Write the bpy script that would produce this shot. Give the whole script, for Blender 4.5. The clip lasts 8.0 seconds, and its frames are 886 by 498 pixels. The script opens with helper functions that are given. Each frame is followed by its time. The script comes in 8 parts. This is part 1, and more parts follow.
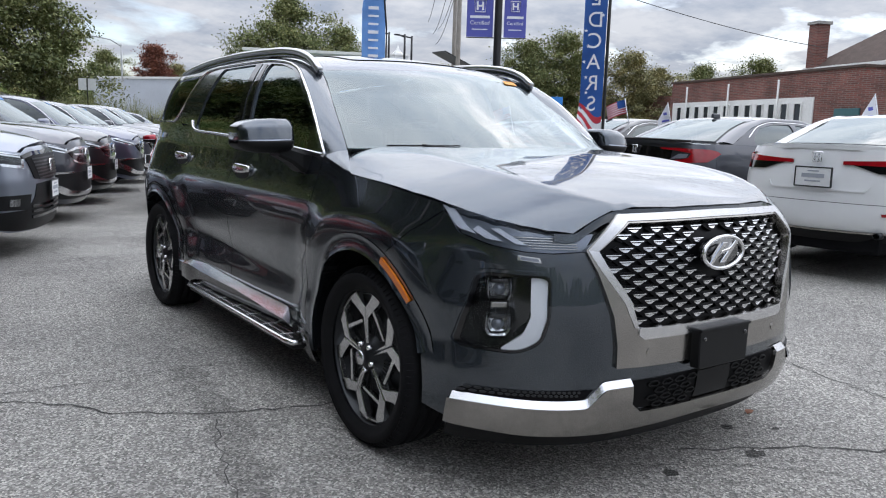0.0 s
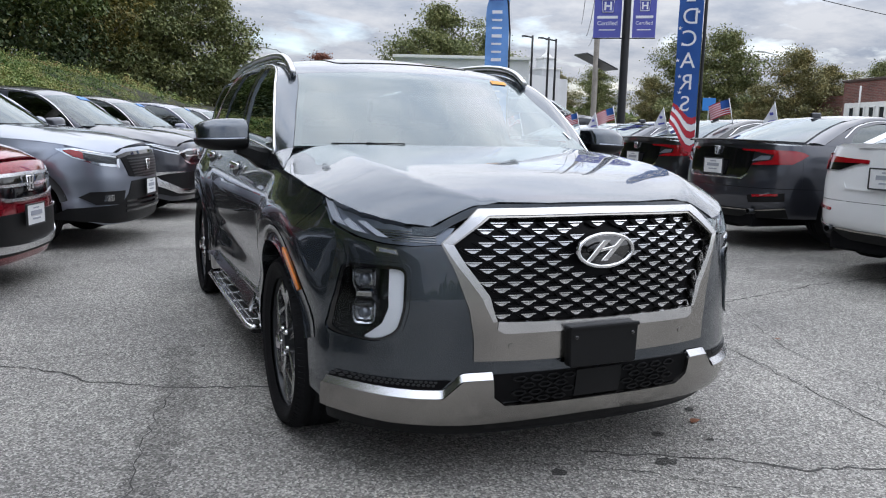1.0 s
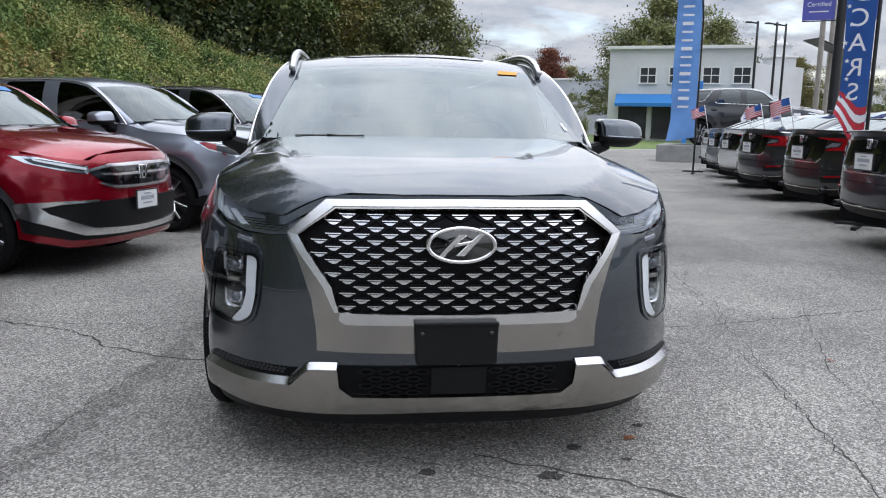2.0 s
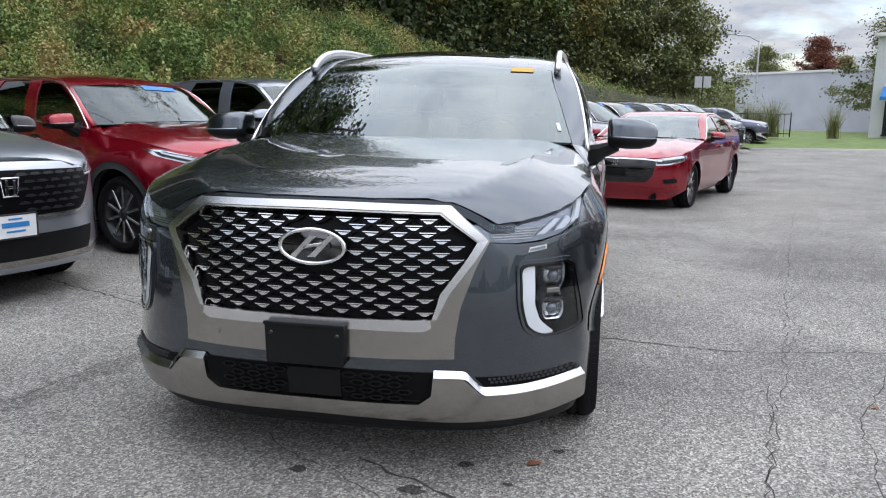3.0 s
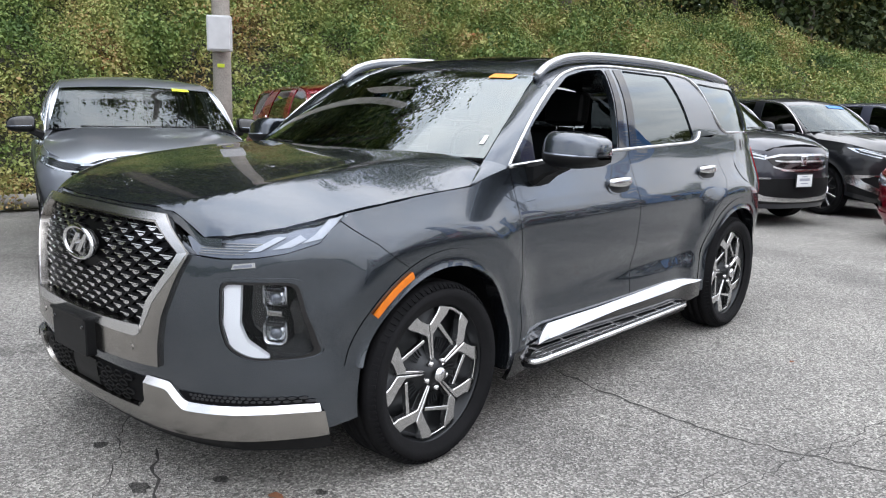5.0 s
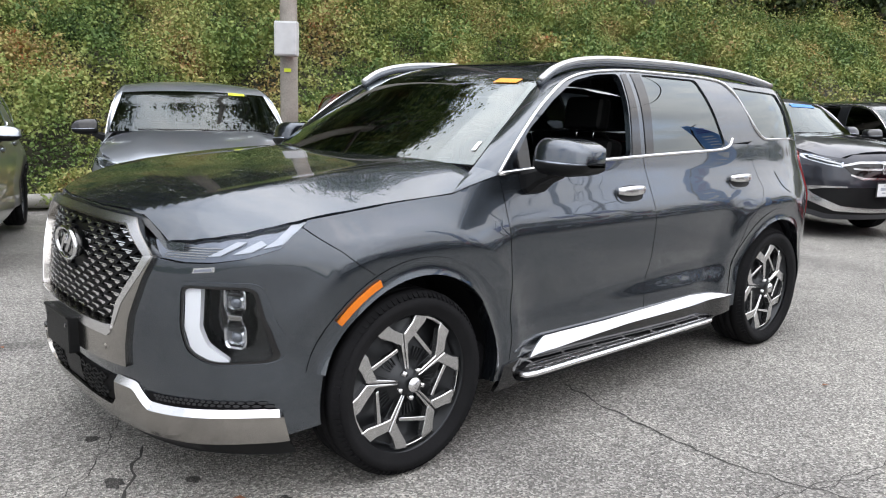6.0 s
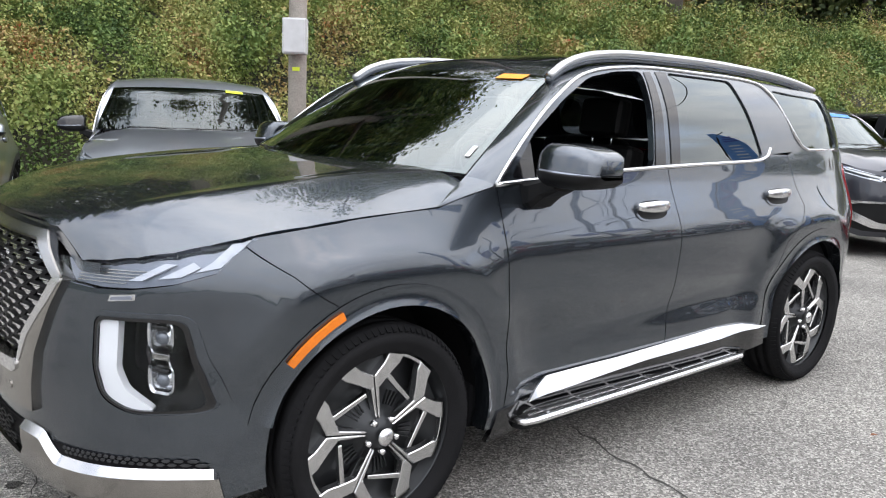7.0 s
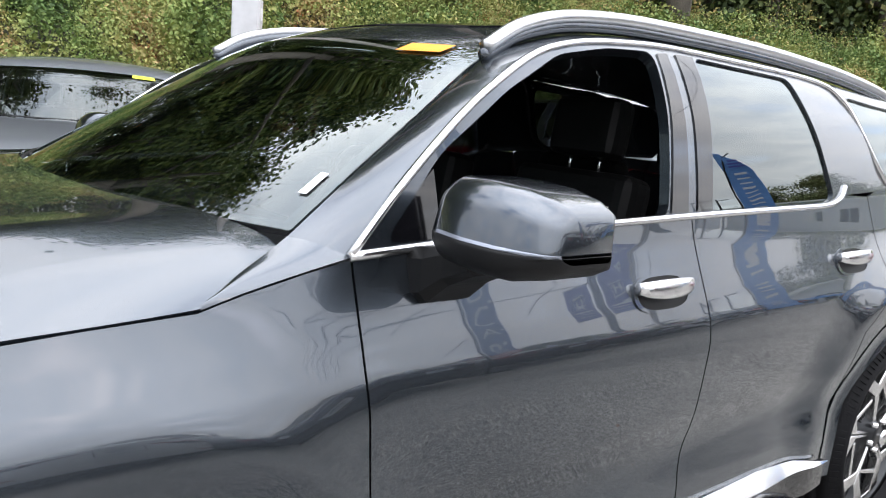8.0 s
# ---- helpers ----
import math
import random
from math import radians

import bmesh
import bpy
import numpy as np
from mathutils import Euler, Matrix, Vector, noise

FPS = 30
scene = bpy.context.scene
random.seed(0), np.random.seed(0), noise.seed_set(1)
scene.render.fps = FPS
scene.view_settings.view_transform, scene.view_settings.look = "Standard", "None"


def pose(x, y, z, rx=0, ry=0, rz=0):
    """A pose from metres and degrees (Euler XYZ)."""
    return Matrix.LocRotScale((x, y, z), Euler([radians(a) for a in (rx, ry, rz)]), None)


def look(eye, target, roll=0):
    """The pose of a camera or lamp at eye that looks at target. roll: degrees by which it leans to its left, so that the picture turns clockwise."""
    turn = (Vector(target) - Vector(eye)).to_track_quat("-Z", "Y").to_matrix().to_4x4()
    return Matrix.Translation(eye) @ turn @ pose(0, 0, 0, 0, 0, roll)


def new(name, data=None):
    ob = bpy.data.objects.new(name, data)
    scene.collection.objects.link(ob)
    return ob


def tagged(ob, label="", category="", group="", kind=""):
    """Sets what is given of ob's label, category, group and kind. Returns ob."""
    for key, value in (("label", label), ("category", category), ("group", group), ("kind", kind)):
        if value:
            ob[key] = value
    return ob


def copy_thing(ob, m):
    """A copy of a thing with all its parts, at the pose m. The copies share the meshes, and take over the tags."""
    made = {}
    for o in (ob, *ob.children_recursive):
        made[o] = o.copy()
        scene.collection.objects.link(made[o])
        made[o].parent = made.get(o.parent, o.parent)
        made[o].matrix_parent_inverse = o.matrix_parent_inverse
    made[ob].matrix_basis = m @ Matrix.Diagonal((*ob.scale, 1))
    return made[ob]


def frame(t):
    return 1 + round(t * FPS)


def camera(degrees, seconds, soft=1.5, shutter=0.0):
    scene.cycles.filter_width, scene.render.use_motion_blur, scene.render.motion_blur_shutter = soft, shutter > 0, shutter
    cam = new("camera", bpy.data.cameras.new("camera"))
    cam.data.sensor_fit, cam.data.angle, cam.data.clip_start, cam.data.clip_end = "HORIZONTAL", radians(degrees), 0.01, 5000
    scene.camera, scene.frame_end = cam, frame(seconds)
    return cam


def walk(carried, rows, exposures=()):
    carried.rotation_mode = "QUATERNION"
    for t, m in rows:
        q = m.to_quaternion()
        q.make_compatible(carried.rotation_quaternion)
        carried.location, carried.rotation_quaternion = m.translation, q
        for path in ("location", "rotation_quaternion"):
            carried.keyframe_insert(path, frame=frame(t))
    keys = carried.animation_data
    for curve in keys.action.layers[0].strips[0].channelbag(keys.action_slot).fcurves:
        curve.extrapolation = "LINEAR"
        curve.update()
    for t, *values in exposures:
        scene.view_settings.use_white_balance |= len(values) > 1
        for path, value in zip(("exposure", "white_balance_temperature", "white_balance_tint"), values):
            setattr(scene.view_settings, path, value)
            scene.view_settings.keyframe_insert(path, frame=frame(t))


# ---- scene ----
cam = camera(59.1, 8.0, 1.1)
PATH = [
    (0, (-2.525, -2.738, 1.313), (-1.383, -1.125, 1.006), 1.7),
    (0.5, (-2.186, -3.044, 1.309), (-1.186, -1.338, 1.005), 1.7),
    (1, (-1.68, -3.34, 1.314), (-0.888, -1.529, 1.006), 1.4),
    (1.5, (-1.081, -3.607, 1.316), (-0.55, -1.705, 0.998), 1.2),
    (1.7, (-0.802, -3.662, 1.315), (-0.389, -1.732, 0.993), 1.1),
    (2.8, (0.699, -3.6, 1.378), (0.443, -1.648, 1.024), 0.9),
    (3, (0.975, -3.536, 1.366), (0.591, -1.606, 1.012), 0.9),
    (3.5, (1.634, -3.316, 1.383), (0.947, -1.472, 1.026), 1.0),
    (4, (2.21, -3.001, 1.393), (1.263, -1.276, 1.033), 1.3),
    (4.5, (2.687, -2.634, 1.401), (1.528, -1.045, 1.042), 1.4),
    (4.7, (2.818, -2.467, 1.411), (1.592, -0.928, 1.052), 1.4),
    (5.8, (3.247, -1.906, 1.443), (1.792, -0.58, 1.087), 1.5),
    (6, (3.253, -1.886, 1.445), (1.781, -0.58, 1.089), 1.5),
    (6.5, (3.228, -1.824, 1.437), (1.728, -0.548, 1.085), 1.8),
    (7, (2.942, -1.446, 1.424), (1.435, -0.177, 1.078), 2.5),
    (7.5, (2.505, -0.89, 1.414), (1.001, 0.385, 1.079), 3.6),
    (8, (2.032, -0.246, 1.428), (0.532, 1.034, 1.093), 4.9),
]
walk(cam, [(t, look(eye, target, roll)) for t, eye, target, roll in PATH],
     [(0, 0.98, 6050, 12), (1.5, 0.96, 6080, 12), (3, 1.08, 6150, 12), (4.5, 1.34, 6180, 12), (6, 1.45, 6450, 12), (7, 1.52, 6430, 12), (8, 1.82, 6370, 12)])

# ---- sky, sun ----
world = bpy.data.worlds.new("sky")
scene.world = world
world.use_nodes = True
wn, wl = world.node_tree.nodes, world.node_tree.links
wn.clear()


def wnode(kind, **inputs):
    n = wn.new(kind)
    for k, v in inputs.items():
        n.inputs[k.replace("_", " ")].default_value = v
    return n


SUN_UP, SUN_TURN = 48.0, 65.0
sky = wn.new("ShaderNodeTexSky")
sky.sky_type = "NISHITA"
sky.sun_disc = False
sky.sun_elevation, sky.sun_rotation = radians(SUN_UP), radians(SUN_TURN)
sky.dust_density = 2.0
coord = wn.new("ShaderNodeTexCoord")
sep = wn.new("ShaderNodeSeparateXYZ")
wl.new(coord.outputs["Generated"], sep.inputs[0])
up = wn.new("ShaderNodeMath")
up.operation = "MAXIMUM"
up.inputs[1].default_value = 0.0
wl.new(sep.outputs["Z"], up.inputs[0])
lift = wn.new("ShaderNodeMath")
lift.operation = "ADD"
lift.inputs[1].default_value = 0.22
wl.new(up.outputs[0], lift.inputs[0])
flat = wn.new("ShaderNodeCombineXYZ")
for axis in ("X", "Y"):
    d = wn.new("ShaderNodeMath")
    d.operation = "DIVIDE"
    wl.new(sep.outputs[axis], d.inputs[0])
    wl.new(lift.outputs[0], d.inputs[1])
    wl.new(d.outputs[0], flat.inputs[axis])
clouds = wnode("ShaderNodeTexNoise", Scale=2.1, Detail=9.0, Roughness=0.56, Distortion=0.25)
wl.new(flat.outputs[0], clouds.inputs["Vector"])
cover = wn.new("ShaderNodeValToRGB")
cover.color_ramp.elements[0].position, cover.color_ramp.elements[1].position = 0.31, 0.46
wl.new(clouds.outputs["Fac"], cover.inputs[0])
shade = wnode("ShaderNodeTexNoise", Scale=3.4, Detail=7.0, Roughness=0.6)
wl.new(flat.outputs[0], shade.inputs["Vector"])
tone = wn.new("ShaderNodeValToRGB")
tone.color_ramp.elements[0].position, tone.color_ramp.elements[1].position = 0.32, 0.62
tone.color_ramp.elements[0].color = (0.56, 0.62, 0.71, 1)
tone.color_ramp.elements[1].color = (1.0, 1.0, 1.0, 1)
wl.new(shade.outputs["Fac"], tone.inputs[0])
bright = wn.new("ShaderNodeVectorMath")
bright.operation = "SCALE"
wl.new(tone.outputs[0], bright.inputs[0])
# an overcast sky is brighter overhead than at the horizon
zen = wn.new("ShaderNodeMapRange")
zen.inputs["To Min"].default_value, zen.inputs["To Max"].default_value = 3.1, 14.0
rise = wn.new("ShaderNodeMath")
rise.operation = "POWER"
rise.inputs[1].default_value = 1.3
wl.new(up.outputs[0], rise.inputs[0])
wl.new(rise.outputs[0], zen.inputs["Value"])
wl.new(zen.outputs["Result"], bright.inputs["Scale"])
mixed = wn.new("ShaderNodeMix")
mixed.data_type = "RGBA"
wl.new(cover.outputs[0], mixed.inputs["Factor"])
wl.new(sky.outputs[0], mixed.inputs["A"])
wl.new(bright.outputs[0], mixed.inputs["B"])
bg = wnode("ShaderNodeBackground", Strength=0.1)
wl.new(mixed.outputs["Result"], bg.inputs["Color"])
wout = wn.new("ShaderNodeOutputWorld")
wl.new(bg.outputs[0], wout.inputs[0])

sun = new("sun", bpy.data.lights.new("sun", "SUN"))
sun.data.energy, sun.data.angle, sun.data.color = 0.7, radians(140), (1.0, 0.98, 0.95)
sun.matrix_world = pose(0, 0, 30, 90 - SUN_UP, 0, 180 - SUN_TURN)

# ---- materials ----
def material(name, colour, rough=0.5, metal=0.0, coat=0.0, grain=0.0, scale=8.0, fine=0.0, fine_scale=120.0, bump=0.0, bump_scale=150.0,
             spec=0.5, island=0.0, rough_vary=0.0):
    """A surface with colour variation at two scales, bump, and optional variation between pieces."""
    m = bpy.data.materials.new(name)
    m.use_nodes = True
    n, l = m.node_tree.nodes, m.node_tree.links
    p = n["Principled BSDF"]
    p.inputs["Base Color"].default_value = (*colour, 1)
    p.inputs["Roughness"].default_value = rough
    p.inputs["Metallic"].default_value = metal
    p.inputs["Coat Weight"].default_value = coat
    p.inputs["Coat Roughness"].default_value = 0.02
    p.inputs["Specular IOR Level"].default_value = spec
    tc = n.new("ShaderNodeTexCoord")
    value = None

    def wave(sc, amount, detail):
        t = n.new("ShaderNodeTexNoise")
        t.inputs["Scale"].default_value, t.inputs["Detail"].default_value = sc, detail
        l.new(tc.outputs["Object"], t.inputs["Vector"])
        r = n.new("ShaderNodeMapRange")
        r.inputs["From Min"].default_value, r.inputs["From Max"].default_value = 0.25, 0.75
        r.inputs["To Min"].default_value, r.inputs["To Max"].default_value = 1 - amount, 1 + amount
        l.new(t.outputs["Fac"], r.inputs["Value"])
        return r.outputs["Result"]

    terms = []
    if grain:
        terms.append(wave(scale, grain, 5))
    if fine:
        terms.append(wave(fine_scale, fine, 2))
    if island:
        oi = n.new("ShaderNodeObjectInfo")
        r = n.new("ShaderNodeMapRange")
        r.inputs["To Min"].default_value, r.inputs["To Max"].default_value = 1 - island, 1 + island
        l.new(oi.outputs["Random"], r.inputs["Value"])
        terms.append(r.outputs["Result"])
    for t in terms:
        if value is None:
            value = t
        else:
            mul = n.new("ShaderNodeMath")
            mul.operation = "MULTIPLY"
            l.new(value, mul.inputs[0])
            l.new(t, mul.inputs[1])
            value = mul.outputs[0]
    if value is not None:
        sc = n.new("ShaderNodeVectorMath")
        sc.operation = "SCALE"
        sc.inputs[0].default_value = colour
        l.new(value, sc.inputs["Scale"])
        l.new(sc.outputs[0], p.inputs["Base Color"])
    if rough_vary:
        t = n.new("ShaderNodeTexNoise")
        t.inputs["Scale"].default_value, t.inputs["Detail"].default_value = scale * 0.7, 6
        l.new(tc.outputs["Object"], t.inputs["Vector"])
        r = n.new("ShaderNodeMapRange")
        r.inputs["To Min"].default_value, r.inputs["To Max"].default_value = rough - rough_vary, rough + rough_vary
        l.new(t.outputs["Fac"], r.inputs["Value"])
        l.new(r.outputs["Result"], p.inputs["Roughness"])
    if bump:
        t = n.new("ShaderNodeTexNoise")
        t.inputs["Scale"].default_value, t.inputs["Detail"].default_value = bump_scale, 4
        l.new(tc.outputs["Object"], t.inputs["Vector"])
        b = n.new("ShaderNodeBump")
        b.inputs["Strength"].default_value, b.inputs["Distance"].default_value = bump, 0.01
        l.new(t.outputs["Fac"], b.inputs["Height"])
        l.new(b.outputs[0], p.inputs["Normal"])
    return m


def glass(name, tint, gloss=0.08, haze=0.0, power=3.5):
    """A thin pane: tinted see-through with a mirror coat that grows at grazing angles."""
    m = bpy.data.materials.new(name)
    m.use_nodes = True
    n, l = m.node_tree.nodes, m.node_tree.links
    n.clear()
    w = n.new("ShaderNodeLayerWeight")
    w.inputs["Blend"].default_value = 0.5
    p = n.new("ShaderNodeMath")
    p.operation = "POWER"
    p.inputs[1].default_value = power
    l.new(w.outputs["Facing"], p.inputs[0])
    f = n.new("ShaderNodeMapRange")
    f.inputs["To Min"].default_value, f.inputs["To Max"].default_value = gloss, 1.0
    l.new(p.outputs[0], f.inputs["Value"])
    t = n.new("ShaderNodeBsdfTransparent")
    t.inputs["Color"].default_value = (*tint, 1)
    g = n.new("ShaderNodeBsdfGlossy")
    g.inputs["Roughness"].default_value = haze
    g.inputs["Color"].default_value = (0.9, 0.97, 0.98, 1)
    mix = n.new("ShaderNodeMixShader")
    out = n.new("ShaderNodeOutputMaterial")
    l.new(f.outputs["Result"], mix.inputs[0])
    l.new(t.outputs[0], mix.inputs[1])
    l.new(g.outputs[0], mix.inputs[2])
    l.new(mix.outputs[0], out.inputs[0])
    return m


def paint(name, colour, metal=0.55, rough=0.32):
    return material(name, colour, rough=rough, metal=metal, coat=1.0, grain=0.05, scale=3.0, fine=0.10, fine_scale=900.0)


M = {}
M["graphite"] = paint("graphite_paint", (0.062, 0.074, 0.09), 0.9, 0.26)
M["graphite"].node_tree.nodes["Principled BSDF"].inputs["Coat IOR"].default_value = 1.6
M["graphite"].node_tree.nodes["Principled BSDF"].inputs["Coat Roughness"].default_value = 0.02
M["silver"] = paint("silver_paint", (0.3, 0.32, 0.35), 0.8, 0.32)
M["bright_silver"] = paint("bright_silver_paint", (0.45, 0.48, 0.53), 0.8, 0.3)
M["mid_grey"] = paint("mid_grey_paint", (0.05, 0.053, 0.066), 0.75, 0.28)
M["blue_grey"] = paint("blue_grey_paint", (0.1, 0.108, 0.155), 0.7, 0.3)
M["ice_silver"] = paint("ice_silver_paint", (0.26, 0.285, 0.34), 0.75, 0.3)
M["black"] = paint("black_paint", (0.012, 0.013, 0.016), 0.2, 0.3)
M["red"] = paint("red_paint", (0.27, 0.002, 0.014), 0.55, 0.22)
M["white"] = paint("white_paint", (0.72, 0.73, 0.74), 0.0, 0.4)
M["chrome"] = material("chrome", (0.78, 0.78, 0.79), 0.07, 1.0, grain=0.04, scale=20)
M["satin"] = material("satin_chrome", (0.37, 0.355, 0.335), 0.2, 1.0, grain=0.06, scale=10, fine=0.05, fine_scale=400, rough_vary=0.06)
M["brightsatin"] = material("bright_satin_trim", (0.74, 0.74, 0.75), 0.22, 1.0, grain=0.05, scale=14)
M["garnish"] = material("polished_garnish", (0.82, 0.82, 0.83), 0.16, 1.0, grain=0.04, scale=10)
M["edgesatin"] = material("satin_edge", (0.56, 0.56, 0.57), 0.24, 1.0, grain=0.05, scale=14)
M["railsatin"] = material("satin_rail", (0.62, 0.62, 0.63), 0.28, 1.0, grain=0.06, scale=12)
M["machined"] = material("machined_alloy", (0.66, 0.66, 0.66), 0.24, 1.0, grain=0.07, scale=25, fine=0.05, fine_scale=500)
M["gunmetal"] = material("dark_alloy", (0.035, 0.037, 0.04), 0.35, 0.6, grain=0.1, scale=20)
M["plastic"] = material("black_plastic", (0.007, 0.0072, 0.0078), 0.45, grain=0.15, scale=12, bump=0.08, bump_scale=500, spec=0.2)
M["greyplastic"] = material("dark_grey_plastic", (0.035, 0.036, 0.038), 0.5, grain=0.15, scale=12, bump=0.1, bump_scale=500, spec=0.3)
M["gloss"] = material("gloss_black", (0.004, 0.004, 0.005), 0.08, coat=0.4, grain=0.05)
M["rubber"] = material("tyre_rubber", (0.008, 0.008, 0.009), 0.75, grain=0.2, scale=9, fine=0.12, fine_scale=90, bump=0.2, bump_scale=220, spec=0.15)
M["liner"] = material("wheel_well_liner", (0.006, 0.006, 0.007), 0.9, grain=0.2, spec=0.1)
M["windshield"] = glass("windshield_glass", (0.26, 0.31, 0.305), 0.095, power=3.0)
M["sideglass"] = glass("tinted_glass", (0.045, 0.05, 0.05), 0.11)
M["lotglass"] = glass("lot_windshield_glass", (0.16, 0.19, 0.19), 0.05, power=3.6)
M["lens"] = glass("lamp_lens", (0.92, 0.94, 0.96), 0.022)
M["projlens"] = material("projector_lens", (0.12, 0.13, 0.15), 0.05, 0.4, coat=1.0, grain=0.2, scale=40)
M["headback"] = material("lamp_housing", (0.24, 0.26, 0.31), 0.3, 0.5, grain=0.1, scale=25)
M["grilleblack"] = material("grille_black", (0.004, 0.004, 0.005), 0.35, grain=0.1, scale=30, spec=0.1)
M["deepblack"] = material("unlit_black_plastic", (0.004, 0.004, 0.0045), 0.6, grain=0.2, scale=30, spec=0.1)
M["leather"] = material("black_leather", (0.0035, 0.0035, 0.004), 0.5, grain=0.15, bump=0.2, bump_scale=300, spec=0.25)
M["cabin"] = material("dark_cabin_trim", (0.01, 0.01, 0.011), 0.7, grain=0.12, spec=0.2)
M["drl"] = material("white_light_guide", (0.78, 0.78, 0.8), 0.25, coat=0.4, grain=0.04)
M["lampbar"] = material("frosted_light_guide", (0.5, 0.52, 0.58), 0.3, coat=0.4, grain=0.08, scale=40)
M["reflector"] = material("lamp_reflector", (0.75, 0.76, 0.78), 0.12, 1.0, grain=0.1, scale=30)
M["amber"] = material("amber_reflector", (0.75, 0.19, 0.006), 0.25, coat=0.6, grain=0.08, scale=60)
M["redlens"] = material("red_tail_lens", (0.26, 0.005, 0.01), 0.1, coat=0.8, grain=0.15, scale=30)
M["sticker_orange"] = material("orange_sticker", (0.8, 0.31, 0.02), 0.5, grain=0.06)
M["sticker_yellow"] = material("yellow_sticker", (0.6, 0.7, 0.03), 0.5, grain=0.06)
M["sticker_blue"] = material("blue_sticker", (0.05, 0.22, 0.6), 0.5, grain=0.06)
M["whitepaper"] = material("white_plate", (0.76, 0.77, 0.78), 0.4, grain=0.05, scale=20)
M["platesilver"] = material("plate_print", (0.35, 0.37, 0.42), 0.5, grain=0.05)
M["plateblue"] = material("plate_print_blue", (0.03, 0.2, 0.5), 0.5, grain=0.05)

from mathutils import geometry


# ---- shape tools ----
def part(name, mesh, mat, parent=None, label=""):
    """Links a mesh, or a bmesh, as one object, under a thing or a part."""
    if isinstance(mesh, bmesh.types.BMesh):
        me = bpy.data.meshes.new(name)
        mesh.to_mesh(me)
        mesh.free()
        mesh = me
    if not mesh.materials:
        mesh.materials.append(mat)
    ob = new(name, mesh)
    ob.parent = parent
    if label:
        ob["label"] = label
    return ob


def thing(name, label, category, m=None, group="", kind=""):
    ob = new(name)
    ob.empty_display_size = 0.2
    if m is not None:
        ob.matrix_world = m
    return tagged(ob, label, category, group, kind)


def make_mesh(name, verts, faces, smooth=True, normals=None):
    me = bpy.data.meshes.new(name)
    me.from_pydata([tuple(v) for v in verts], [], faces)
    me.polygons.foreach_set("use_smooth", [smooth] * len(me.polygons))
    if normals is not None:
        me.normals_split_custom_set([normals[v] if v < len(normals) else (0, 0, 0) for p in me.polygons for v in p.vertices])
    me.update()
    return me


def spline(pts):
    """A monotone cubic through (t, value) points; flat beyond its ends."""
    T, V = [p[0] for p in pts], [p[1] for p in pts]
    d = [(V[i + 1] - V[i]) / (T[i + 1] - T[i]) for i in range(len(T) - 1)]
    m = [d[0]] + [0.0 if a * b <= 0 else 2 * a * b / (a + b) for a, b in zip(d, d[1:])] + [d[-1]]

    def f(t):
        if t <= T[0]:
            return V[0]
        if t >= T[-1]:
            return V[-1]
        i = max(k for k in range(len(T) - 1) if T[k] <= t)
        h = T[i + 1] - T[i]
        u = (t - T[i]) / h
        return ((2 * u ** 3 - 3 * u ** 2 + 1) * V[i] + (u ** 3 - 2 * u ** 2 + u) * h * m[i]
                + (3 * u ** 2 - 2 * u ** 3) * V[i + 1] + (u ** 3 - u ** 2) * h * m[i + 1])
    return f


def inside(p, poly):
    x, y, hit = p[0], p[1], False
    for (x0, y0), (x1, y1) in zip(poly, poly[1:] + poly[:1]):
        if (y0 > y) != (y1 > y) and x < (x1 - x0) * (y - y0) / (y1 - y0) + x0:
            hit = not hit
    return hit


def dense(poly, step, closed=True):
    out = []
    for a, b in zip(poly, poly[1:] + (poly[:1] if closed else [])):
        n = max(1, math.ceil(math.dist(a, b) / step))
        out += [tuple(a[k] + (b[k] - a[k]) * i / n for k in range(len(a))) for i in range(n)]
    return out if closed else out + [tuple(poly[-1])]


def rounded(poly, r, n=4):
    """The polygon with each corner cut by an arc-like curve of size r."""
    out = []
    for i, p in enumerate(poly):
        a, b = Vector(poly[i - 1]), Vector(poly[(i + 1) % len(poly)])
        p = Vector(p)
        ra, rb = min(r, (a - p).length * 0.45), min(r, (b - p).length * 0.45)
        a, b = p + (a - p).normalized() * ra, p + (b - p).normalized() * rb
        for k in range(n + 1):
            u = k / n
            out.append(tuple(a * (1 - u) ** 2 + p * 2 * u * (1 - u) + b * u ** 2))
    return out


